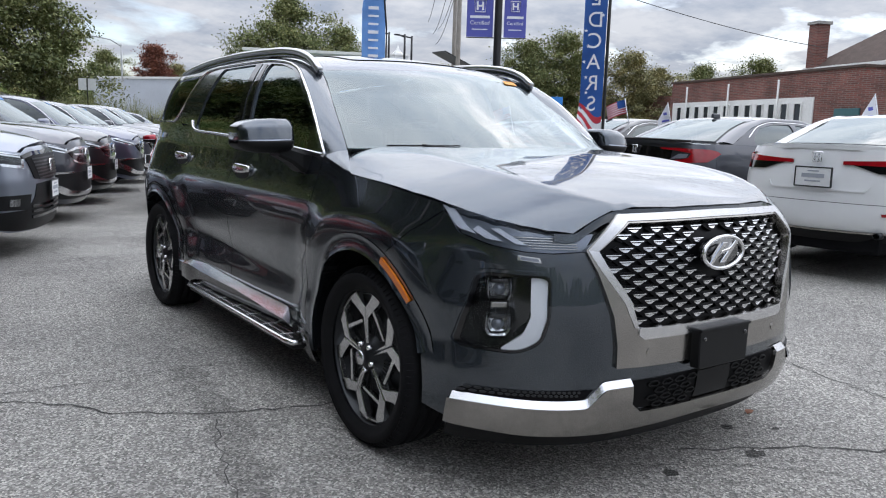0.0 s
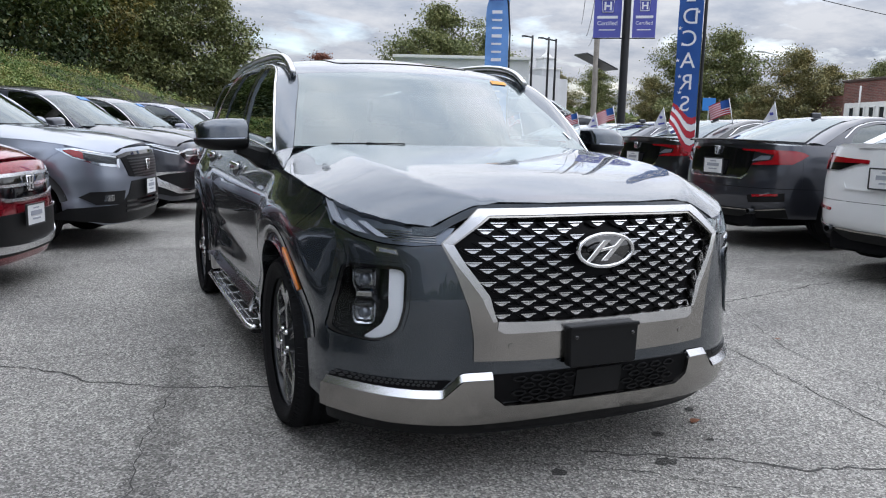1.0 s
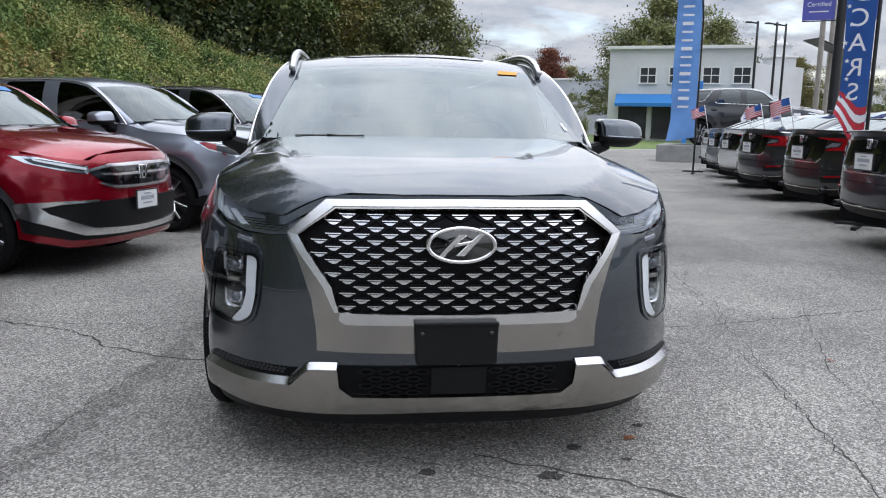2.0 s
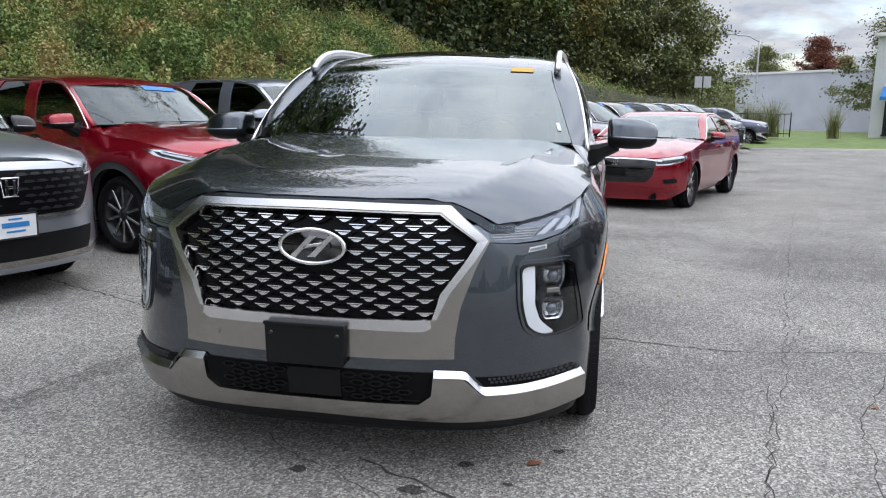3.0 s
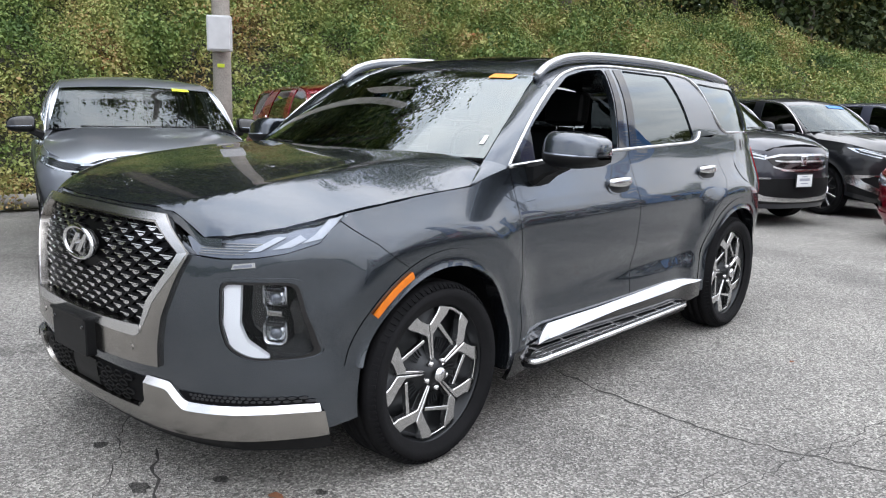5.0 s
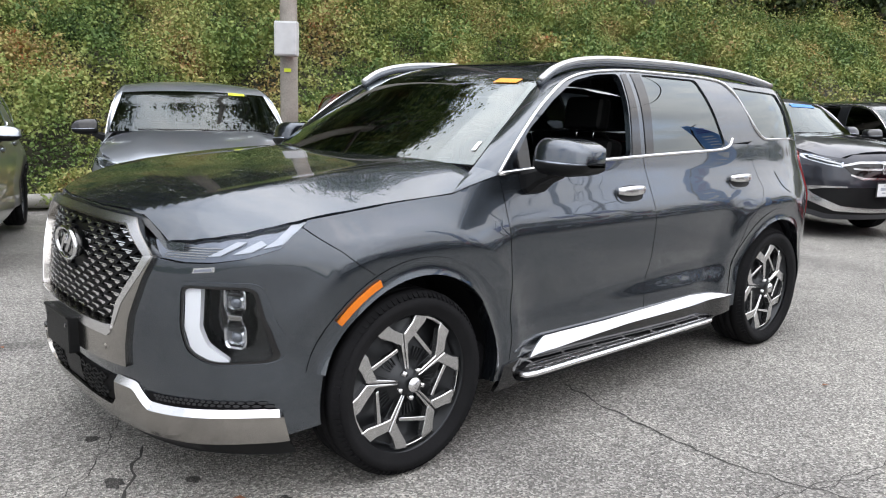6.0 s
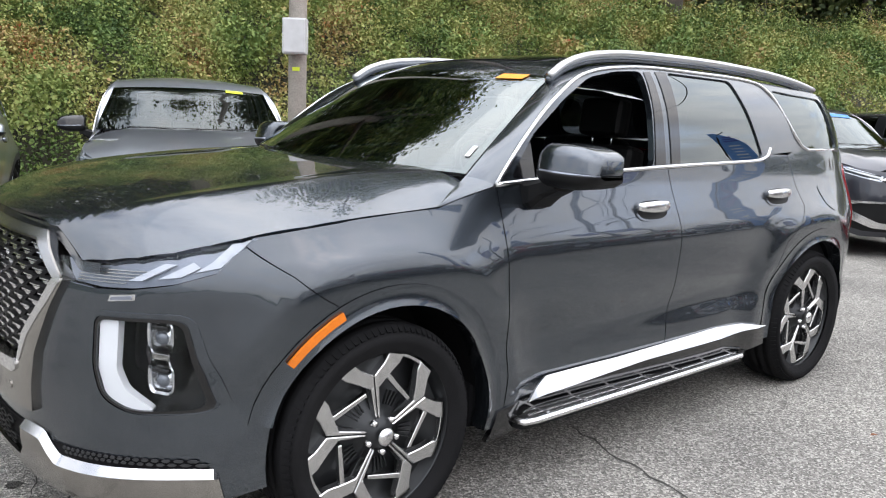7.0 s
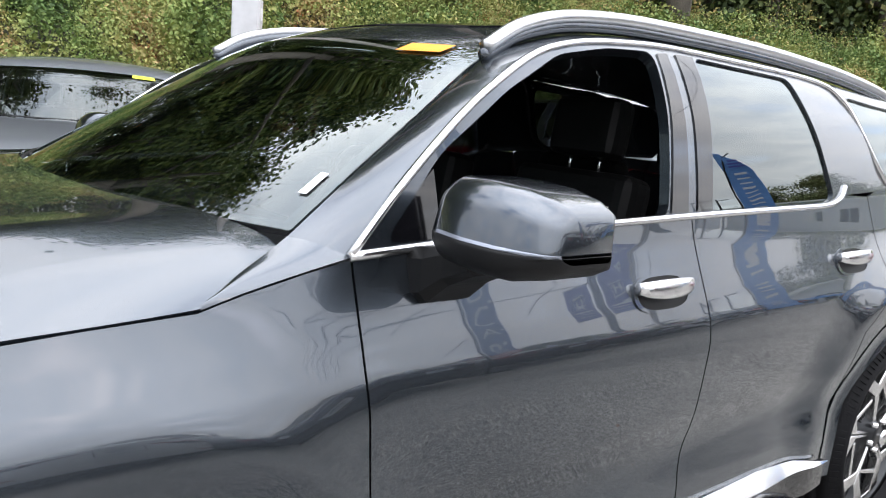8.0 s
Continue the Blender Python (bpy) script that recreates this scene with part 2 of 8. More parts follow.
def patch(name, outline, proj, step=0.05, holes=(), thick=0.012, off=0.0, mirror=False):
    """A panel: a 2D outline with holes, meshed and laid on the surface proj(u, v), raised by off, with its rim turned in by thick."""
    loops = [dense(list(outline), step)] + [dense(list(h), step) for h in holes]
    pts, edges = [], []
    for lp in loops:
        k = len(pts)
        pts += lp
        edges += [(k + i, k + (i + 1) % len(lp)) for i in range(len(lp))]
    us, vs = [p[0] for p in loops[0]], [p[1] for p in loops[0]]
    rim = np.array(pts)
    u = min(us) + step * 0.5
    while u < max(us):
        v = min(vs) + step * 0.5
        while v < max(vs):
            if np.min((rim[:, 0] - u) ** 2 + (rim[:, 1] - v) ** 2) > (0.45 * step) ** 2 and inside((u, v), loops[0]) and not any(inside((u, v), h) for h in loops[1:]):
                pts.append((u, v))
            v += step
        u += step
    co, _, tris, *_ = geometry.delaunay_2d_cdt([Vector(p[:2]) for p in pts], edges, [], 1, 1e-5)
    keep = []
    for t in tris:
        c = sum((co[i] for i in t), Vector((0, 0))) / len(t)
        if inside(c, loops[0]) and not any(inside(c, h) for h in loops[1:]):
            keep.append(list(t))
    e = 0.004
    verts, normals = [], []
    for p in co:
        q = Vector(proj(p.x, p.y))
        nrm = (Vector(proj(p.x + e, p.y)) - Vector(proj(p.x - e, p.y))).cross(Vector(proj(p.x, p.y + e)) - Vector(proj(p.x, p.y - e)))
        nrm = nrm.normalized() if nrm.length > 1e-9 else Vector((0, 0, 1))
        verts.append(q + nrm * off)
        normals.append(nrm)
    for t in keep:
        a, b, c = (verts[i] for i in t[:3])
        if (b - a).cross(c - a).dot(normals[t[0]]) < 0:
            t.reverse()
    n = len(verts)
    faces = [tuple(t) for t in keep]
    if thick:
        directed = {(f[i], f[(i + 1) % len(f)]) for f in faces for i in range(len(f))}
        border = [(a, b) for a, b in directed if (b, a) not in directed]
        low = {}
        for a, b in border:
            for i in (a, b):
                if i not in low:
                    low[i] = len(verts)
                    verts.append(verts[i] - normals[i] * thick)
        top = {}
        for a, b in border:
            for i in (a, b):
                if i not in top:
                    top[i] = len(verts)
                    verts.append(Vector(verts[i]))
            faces.append((top[b], top[a], low[a], low[b]))
    if mirror:
        verts = [Vector((-v[0], v[1], v[2])) for v in verts]
        normals = [Vector((-v[0], v[1], v[2])) for v in normals]
        faces = [tuple(reversed(f)) for f in faces]
    return make_mesh(name, verts, faces, True, normals[:n])


def strip(name, A, B, n=5, bulge=0.0, mirror=False, ends=False):
    """A panel ruled between two 3D lines of the same count, bulged outward between them."""
    verts, faces = [], []
    w = n + 1
    for i, (a, b) in enumerate(zip(A, B)):
        a, b = Vector(a), Vector(b)
        along = Vector(A[min(i + 1, len(A) - 1)]) - Vector(A[max(i - 1, 0)])
        nrm = along.cross(b - a)
        nrm = nrm.normalized() if nrm.length > 1e-9 else Vector((0, 0, 1))
        for k in range(w):
            u = k / n
            verts.append(a.lerp(b, u) + nrm * bulge * 4 * u * (1 - u))
    for i in range(len(A) - 1):
        for k in range(n):
            faces.append((i * w + k, (i + 1) * w + k, (i + 1) * w + k + 1, i * w + k + 1))
    if mirror:
        verts = [Vector((-v[0], v[1], v[2])) for v in verts]
        faces = [tuple(reversed(f)) for f in faces]
    return make_mesh(name, verts, faces)


def loft(name, rings, caps=True, smooth=True, mirror=False):
    """A skin over closed rings of equal count."""
    k = len(rings[0])
    verts = [tuple(p) for r in rings for p in r]
    faces = [(i * k + j, i * k + (j + 1) % k, (i + 1) * k + (j + 1) % k, (i + 1) * k + j) for i in range(len(rings) - 1) for j in range(k)]
    if caps:
        faces += [tuple(reversed(range(k))), tuple(range((len(rings) - 1) * k, len(rings) * k))]
    if mirror:
        verts = [(-v[0], v[1], v[2]) for v in verts]
        faces = [tuple(reversed(f)) for f in faces]
    return make_mesh(name, verts, faces, smooth)


def tube(name, line, r, seg=8, squash=1.0, mirror=False):
    rings = []
    for i, p in enumerate(line):
        d = (Vector(line[min(i + 1, len(line) - 1)]) - Vector(line[max(i - 1, 0)])).normalized()
        side = d.cross(Vector((0, 0, 1)))
        side = side.normalized() if side.length > 1e-6 else Vector((1, 0, 0))
        over = side.cross(d)
        rr = r[i] if isinstance(r, (list, tuple)) else r
        rings.append([Vector(p) + side * rr * math.cos(2 * math.pi * k / seg) + over * rr * squash * math.sin(2 * math.pi * k / seg) for k in range(seg)])
    return loft(name, rings, mirror=mirror)


def lathe(name, profile, seg=64, smooth=True):
    """Turns (x, r) points round the x axis."""
    verts, faces = [], []
    k = len(profile)
    for s in range(seg):
        a = 2 * math.pi * s / seg
        verts += [(x, r * math.cos(a), r * math.sin(a)) for x, r in profile]
    for s in range(seg):
        t = (s + 1) % seg
        faces += [(s * k + i, s * k + i + 1, t * k + i + 1, t * k + i) for i in range(k - 1)]
    return make_mesh(name, verts, faces, smooth)


def box(name, size, at=(0, 0, 0), bevel=0.01, turn=None, seg=2):
    bm = bmesh.new()
    bmesh.ops.create_cube(bm, size=1)
    bmesh.ops.scale(bm, vec=size, verts=bm.verts)
    if bevel:
        bmesh.ops.bevel(bm, geom=bm.edges, offset=min(bevel, 0.45 * min(size)), segments=seg, affect="EDGES", profile=0.6)
    if turn is not None:
        bmesh.ops.transform(bm, matrix=turn, verts=bm.verts)
    bmesh.ops.translate(bm, vec=at, verts=bm.verts)
    me = bpy.data.meshes.new(name)
    bm.to_mesh(me)
    bm.free()
    return me


def plate(name, outline, depth, m=None, bevel=0.0):
    """A flat slab: a 2D outline in its x-z plane, front at y = 0, depth towards +y."""
    bm = bmesh.new()
    f = bm.faces.new([bm.verts.new((x, 0, z)) for x, z in outline])
    if f.normal.y > 0 or (f.normal_update() or f.normal.y > 0):
        f.normal_flip()
    back = bmesh.ops.extrude_face_region(bm, geom=[f])
    bmesh.ops.translate(bm, vec=(0, depth, 0), verts=[g for g in back["geom"] if isinstance(g, bmesh.types.BMVert)])
    bmesh.ops.recalc_face_normals(bm, faces=bm.faces)
    if bevel:
        bmesh.ops.bevel(bm, geom=[e for e in bm.edges if all(abs(v.co.y) < 1e-6 for v in e.verts)], offset=bevel, segments=1, affect="EDGES")
    if m is not None:
        bmesh.ops.transform(bm, matrix=m, verts=bm.verts)
    me = bpy.data.meshes.new(name)
    bm.to_mesh(me)
    bm.free()
    return me


def arc(cy, cz, r, a0, a1, n):
    return [(cy + r * math.cos(radians(a0 + (a1 - a0) * i / n)), cz + r * math.sin(radians(a0 + (a1 - a0) * i / n))) for i in range(n + 1)]


def join(name, meshes, smooth=None):
    """One mesh out of several loose shapes of the same part."""
    verts, faces, flags = [], [], []
    for me in meshes:
        k = len(verts)
        verts += [tuple(v.co) for v in me.vertices]
        faces += [tuple(k + i for i in p.vertices) for p in me.polygons]
        flags += [p.use_smooth for p in me.polygons]
        bpy.data.meshes.remove(me)
    out = bpy.data.meshes.new(name)
    out.from_pydata(verts, [], faces)
    out.polygons.foreach_set("use_smooth", flags if smooth is None else [smooth] * len(flags))
    out.update()
    return out


class Body:
    """A car's skin, front axle at y = 0, nose towards -y: a band that wraps round the car, and a top."""
    S = 1.25

    def __init__(self, W, yf, yr, y0f, y0r, nf, nr, axles, hub_z, swell, swell_r, edge, hood_c, hood_p, top_c, top_x, top_bow, top_crown, zs=1.0, nose=1.0, flare=0.0, crease=False):
        self.zs, self.nose, self.flare, self.crease = zs, nose, flare, crease
        self.W, self.yf, self.yr = spline(W), spline(yf), spline(yr)
        self.y0f, self.y0r, self.nr = y0f, y0r, nr
        self.nf = spline(nf) if isinstance(nf, list) else lambda z: nf
        self.axles, self.hub_z, self.swell, self.swell_r = axles, hub_z, swell, swell_r
        self.edge, self.hood_c, self.hood_p = spline(edge), spline(hood_c), hood_p
        self.top_c, self.top_x, self.top_bow, self.top_crown = spline(top_c), spline(top_x), spline(top_bow), spline(top_crown)

    def half(self, y, z):
        w = self.W(z)
        if self.flare and z < 0.66:
            u, v = min(max((y - 0.8) / 1.3, 0), 1) * min(max((2.6 - y) / 0.6, 0), 1), min((0.66 - z) / 0.16, 1)
            w += self.flare * u * u * (3 - 2 * u) * v * v * (3 - 2 * v)
        for a in self.axles:
            r = math.hypot(y - a, z - self.hub_z)
            r0, r1 = self.swell_r
            u = min(max((r1 - r) / (r1 - r0), 0), 1)
            w += self.swell * u * u
            if r < r0:
                w += 2 * self.swell / (r1 - r0) * 0.035 * (1 - math.exp((r - r0) / 0.035))
        return w

    def fit(self, x, y, z):
        return (x, y * self.nose if y < 0 else y, z * self.zs)

    def wrap(self, s, z):
        a, flank = abs(s), self.y0r - self.y0f
        if a < self.S:
            th, n, L = a / self.S * math.pi / 2, self.nf(z), self.y0f - self.yf(z)
            y = self.y0f - L * max(math.cos(th), 0) ** (2 / n)
            x = self.half(y, z) * math.sin(th) ** (2 / n)
        elif a <= self.S + flank:
            y = self.y0f + a - self.S
            x = self.half(y, z)
        else:
            th, n, L = min((a - self.S - flank) / self.S, 1) * math.pi / 2, self.nr, self.yr(z) - self.y0r
            y = self.y0r + L * math.sin(th) ** (2 / n)
            x = self.half(y, z) * max(math.cos(th), 0) ** (2 / n)
        return self.fit(math.copysign(x, s), y, z)

    def side(self, y, z):
        return self.wrap(self.sy(y, z), z)

    def sy(self, y, z):
        if y < self.y0f:
            q = min((self.y0f - y) / (self.y0f - self.yf(z)), 1)
            return math.acos(q ** (self.nf(z) / 2)) / (math.pi / 2) * self.S
        if y <= self.y0r:
            return self.S + y - self.y0f
        q = min((y - self.y0r) / (self.yr(z) - self.y0r), 1)
        return self.S + self.y0r - self.y0f + math.asin(q ** (self.nr / 2)) / (math.pi / 2) * self.S

    def sx(self, x, z, rear=False):
        w = self.half(-9, z)
        n = self.nr if rear else self.nf(z)
        th = math.asin(min(abs(x) / w, 1) ** (n / 2)) / (math.pi / 2) * self.S
        if rear:
            return math.copysign(2 * self.S + self.y0r - self.y0f - th, x)
        return math.copysign(th, x)

    def on_side(self, pts):
        return [(self.sy(y, z), z) for y, z in pts]

    def on_front(self, pts):
        return [(self.sx(x, z), z) for x, z in pts]

    def on_rear(self, pts):
        return [(self.sx(x, z, True), z) for x, z in pts]

    def hood(self, x, y):
        ze = self.edge(y)
        xe = max(self.side(y, ze)[0], 0.02)
        u = min(abs(x) / xe, 1.0)
        ridge = 0.011 * math.exp(-((u - 0.6 - 0.14 * min(max(-y / 0.87, 0), 1)) / 0.065) ** 2) * min(max((y + 0.85) / 0.3, 0), 1)
        if self.crease:
            uc = 0.72
            f = 1 - 0.12 * (u / uc) ** 2 if u < uc else 0.88 * (1 - ((u - uc) / (1 - uc)) ** 1.3)
            ridge = 0.012 * math.exp(-((u - uc) / 0.06) ** 2) * min(max((y + 0.85) / 0.3, 0), 1) * min(max((0.3 - y) / 0.3, 0), 1)
            t = min(max(y / 0.4, 0), 1)
            f += (1 - u ** 7 - f) * t * t * (3 - 2 * t) * 0.9
            return self.fit(x, y, ze + (self.hood_c(y) - ze) * f + 0.5 * ridge)
        p = self.hood_p + 1.8 * min(max((y + 0.5) / 0.9, 0), 1)
        return self.fit(x, y, ze + (self.hood_c(y) - ze) * (1 - u ** p) + ridge)

    def top(self, x, y):
        u = x / self.top_x(y)
        return self.fit(x, y + self.top_bow(y) * u * u, self.top_c(y) - self.top_crown(y) * u * u)

# ---- cars ----
def both(car, name, outline, b, mat, label="", **kw):
    """The same panel on either flank."""
    return [part(name, patch(name, outline, b.wrap, mirror=m, **kw), mat, car, label) for m in (False, True)]


def star_rim(r, bright, dark, wheel):
    """Five paired spokes that fork to the rim, machined faces over a dark barrel."""
    def pol(a, rr):
        return (rr * math.sin(radians(a)), rr * math.cos(radians(a)))

    flat, slim = [], []
    for k in range(5):
        o = 72 * k - 8
        for q in (-1, 1):
            stem = [(9.5, 0.2), (2.0, 0.2), (0.7, 0.62), (5.6, 0.6)]
            arm = [(0.7, 0.60), (5.8, 0.585), (17.5, 0.73), (26.0, 0.885), (27.5, 1.0), (14.5, 1.0), (11.0, 0.885), (0.7, 0.75)]
            flat.append([pol(o + q * a, t * r) for a, t in stem])
            flat.append([pol(o + q * a, t * r) for a, t in arm])
        slim.append([pol(o + a, t * r) for a, t in ((26, 0.955), (26, 1.0), (31, 1.0), (36, 1.0), (41, 1.0), (46, 1.0), (46, 0.955), (41, 0.955), (36, 0.955), (31, 0.955))])
        slim.append([pol(o + a, t * r) for a, t in ((15, 0.69), (18, 0.745), (59, 0.575), (60, 0.525))])
    slabs = [plate("face", p, 0.03, pose(0, 0, 0, 0, 0, 90), bevel=0.003) for p in flat] + [plate("face", p, 0.022, pose(-0.004, 0, 0, 0, 0, 90), bevel=0.002) for p in slim]
    part("rim", join("rim", slabs, False), bright, wheel)
    bars = []
    for k in range(5):
        o = 72 * k - 8
        for i in range(4):
            a = o + 24 + 7 * i
            bars.append(plate("fin", [pol(a, 0.34 * r), pol(a + 2.5, 0.34 * r), pol(a + 1.6, 0.52 * r), pol(a + 0.6, 0.52 * r)], 0.012, pose(-0.02, 0, 0, 0, 0, 90)))
        bars.append(plate("web", [pol(o - 9, 0.15 * r), pol(o + 9, 0.15 * r), pol(o + 7, 0.6 * r), pol(o + 20, 0.9 * r), pol(o + 20, 0.98 * r), pol(o - 20, 0.98 * r), pol(o - 20, 0.9 * r), pol(o - 7, 0.6 * r)], 0.02, pose(-0.03, 0, 0, 0, 0, 90)))
    part("spoke_back", join("spoke_back", bars, False), dark, wheel)


def plain_rim(r, bright, dark, wheel, n=10):
    def pol(a, rr):
        return (rr * math.sin(radians(a)), rr * math.cos(radians(a)))

    slabs = []
    for k in range(n):
        o = 360 / n * k
        slabs.append(plate("spoke", [pol(o - 12, 0.22 * r), pol(o + 12, 0.22 * r), pol(o + 5, 0.98 * r), pol(o - 2, 0.98 * r)], 0.025, pose(0, 0, 0, 0, 0, 90), bevel=0.003))
    part("rim", join("rim", slabs, False), bright, wheel)


def make_wheel(car, x, y, z, r, rim_r, width, face, star=False, rim_mats=None, tread=True):
    """A wheel whose outer side looks towards x."""
    s = 1 if x > 0 else -1
    bright, dark = rim_mats or (M["machined"], M["gunmetal"])
    w = width / 2
    hub = part("wheel", lathe("wheel", [(0.012, 0.0), (0.012, 0.045), (-0.025, 0.06), (-0.06, rim_r * 0.55), (-0.09, rim_r * 0.96), (0.0, rim_r), (0.012, rim_r + 0.008), (-0.01, rim_r + 0.004)], 48), dark, car)
    hub.matrix_basis = pose(x - s * face, y, z, 0, 0, 0 if s > 0 else 180)
    k = width - face
    prof = [(face - 0.018, rim_r - 0.004), (face, rim_r + 0.03), (face + 0.008, rim_r + 0.06), (face - 0.002, r - 0.03), (face - 0.022, r - 0.006), (face - 0.04, r)]
    grooves = []
    for g in (0.3, 0.5, 0.7):
        c = face - width * g
        grooves += [(c + 0.008, r), (c + 0.006, r - 0.008), (c - 0.006, r - 0.008), (c - 0.008, r)]
    prof += grooves + [(0.04 - k, r), (0.022 - k, r - 0.006), (-k, r - 0.03), (-k, rim_r)]
    part("tyre", lathe("tyre", prof, 72), M["rubber"], hub, "black tyre with grooved tread")
    if tread:
        lugs = []
        for q in range(90):
            m = Matrix.Rotation(2 * math.pi * q / 90, 4, "X") @ Matrix.Translation((face - 0.016, 0, r - 0.017))
            lugs.append(box("lug", (0.03, 0.012, 0.012), bevel=0, turn=None))
            lugs[-1].transform(m @ Matrix.Rotation(radians(35), 4, "Y"))
        part("tread", join("tread", lugs, False), M["rubber"], hub)
    if star:
        star_rim(rim_r * 0.97, bright, dark, hub)
        for q in range(5):
            a = 2 * math.pi * (q + 0.5) / 5
            part("lug_nut", lathe("lug_nut", [(0.02, 0.0), (0.02, 0.009), (0.0, 0.011)], 10), M["chrome"], hub).matrix_basis = pose(0.005, 0.058 * math.sin(a), 0.058 * math.cos(a))
        part("hub_cap", lathe("hub_cap", [(0.047, 0.0), (0.045, 0.026), (0.036, 0.031)], 24), M["brightsatin"], hub)
    else:
        plain_rim(rim_r * 0.98, bright, dark, hub, 10)
    return hub


def make_mirror(car, b, at, size, cap, s):
    """A door mirror on flank s: angular cap, turn lamp, dark lower half and wedge foot."""
    x, y, z = at
    dx, dy, dz = size
    sect = rounded([(-0.5, -0.18), (-0.4, 0.3), (-0.22, 0.5), (0.5, 0.5), (0.5, -0.5), (-0.28, -0.5), (-0.46, -0.36)], 0.09)
    rows = [(0.0, 0.62, 0.66, 0.01), (0.03, 0.84, 0.86, 0.0), (0.12, 0.96, 0.97, 0.0), (0.4, 1.0, 1.0, 0.0), (0.66, 0.97, 0.96, 0.008), (0.86, 0.88, 0.8, 0.02), (0.97, 0.76, 0.6, 0.03), (1.0, 0.62, 0.42, 0.035)]

    def shell(grow, za, zb):
        return [[(x + dx * u, y + sh + dy * sy * py * grow, z - 0.01 * u + dz * min(max(sz * pz * grow, za), zb)) for py, pz in sect] for u, sy, sz, sh in rows]
    body = part("mirror", loft("mirror", shell(1.0, -1, 1), mirror=s < 0), cap, car, "door mirror with a glossy cap")
    part("mirror_base", loft("mirror_base", shell(1.025, -1, -0.14), mirror=s < 0), M["plastic"], body)
    part("turn_lamp", loft("turn_lamp", [r for r in shell(1.014, -0.135, -0.1)][2:], mirror=s < 0), M["headback"], body)
    lo = z - dz * 0.5
    foot = [[(fx, y + oy + hy * py, cz + hz * pz) for py, pz in ((-1, -0.6), (-0.7, -1), (0.8, -1), (1, -0.5), (1, 0.8), (0.7, 1), (-0.8, 1), (-1, 0.6))] for fx, oy, hy, cz, hz in
            ((x - 0.1, 0.01, 0.065, lo - 0.05, 0.055), (x - 0.05, 0.012, 0.068, lo - 0.04, 0.052), (x - 0.005, 0.02, 0.065, lo - 0.015, 0.036), (x + 0.06, 0.02, 0.06, lo + 0.004, 0.024))]
    part("mirror_foot", loft("mirror_foot", foot, mirror=s < 0, smooth=False), M["plastic"], body)
    glassr = [(x + dx * 0.08, z - dz * 0.36), (x + dx * 0.85, z - dz * 0.3), (x + dx * 0.9, z + dz * 0.3), (x + dx * 0.08, z + dz * 0.38)]
    part("mirror_glass", loft("mirror_glass", [[(px, y + dy * 0.47, pz) for px, pz in glassr], [(px, y + dy * 0.53, pz) for px, pz in glassr]], mirror=s < 0, smooth=False), M["chrome"], body)
    return body


def make_handle(car, b, y, z, mat, coat, length=0.24):
    """A pull handle: oval cup, its shaded inside laid in as a black patch, and a thick bowed grip."""
    def oval(l, h):
        return [(y + l / 2 * math.copysign(abs(math.cos(a)) ** 0.7, math.cos(a)), z + h / 2 * math.copysign(abs(math.sin(a)) ** 0.8, math.sin(a))) for a in [2 * math.pi * i / 24 for i in range(24)]]
    for s in (False, True):
        base = part("door_handle", patch("door_handle", b.on_side(oval(length, 0.095)), b.wrap, step=0.02, off=0.004, thick=0.008, mirror=s, holes=[b.on_side(oval(length - 0.03, 0.08))]), coat, car, "door handle with a bright grip" if mat != coat else "")
        # flat black patch stands for the shade inside the cup
        part("hollow", patch("hollow", b.on_side(oval(length - 0.03, 0.082)), b.wrap, step=0.03, off=0.0015, thick=0.0, mirror=s), M["plastic"], base)
        ring = []
        for i in range(11):
            u = i / 10
            yy = y - length / 2 + 0.01 + (length - 0.02) * u
            out = 0.008 + 0.026 * math.sin(math.pi * u) ** 0.6
            p = b.side(yy, z)
            hgt = 0.015 + 0.011 * math.sin(math.pi * u) ** 0.6
            ring.append([(p[0] + out + 0.011 * math.cos(a), yy, z - 0.003 + hgt * math.sin(a)) for a in [2 * math.pi * j / 12 for j in range(12)]])
        part("grip", loft("grip", ring, mirror=s), mat, base)


def curve3(pts, n):
    """n points on a smooth line through 3D points."""
    t = list(range(len(pts)))
    f = [spline([(i, p[k]) for i, p in zip(t, pts)]) for k in range(3)]
    return [tuple(g((len(pts) - 1) * i / (n - 1)) for g in f) for i in range(n)]


def seat(car, x, y, z, mat, tall=0.62):
    ob = part("seat", box("seat", (0.5, 0.5, 0.16), (x, y, z + 0.08), 0.05, seg=3), mat, car)
    part("seat_back", box("seat_back", (0.48, 0.14, tall), (x, y + 0.3, z + 0.16 + tall / 2), 0.05, turn=Matrix.Rotation(radians(-10), 4, "X"), seg=3), mat, ob)
    part("headrest", box("headrest", (0.26, 0.11, 0.19), (x, y + 0.37, z + 0.29 + tall), 0.04, turn=Matrix.Rotation(radians(-8), 4, "X"), seg=3), mat, ob)
    for d in (-0.06, 0.06):
        part("headrest_post", tube("headrest_post", [(x + d, y + 0.35, z + 0.12 + tall), (x + d, y + 0.365, z + 0.24 + tall)], 0.007, 6), M["chrome"], ob)
    return ob


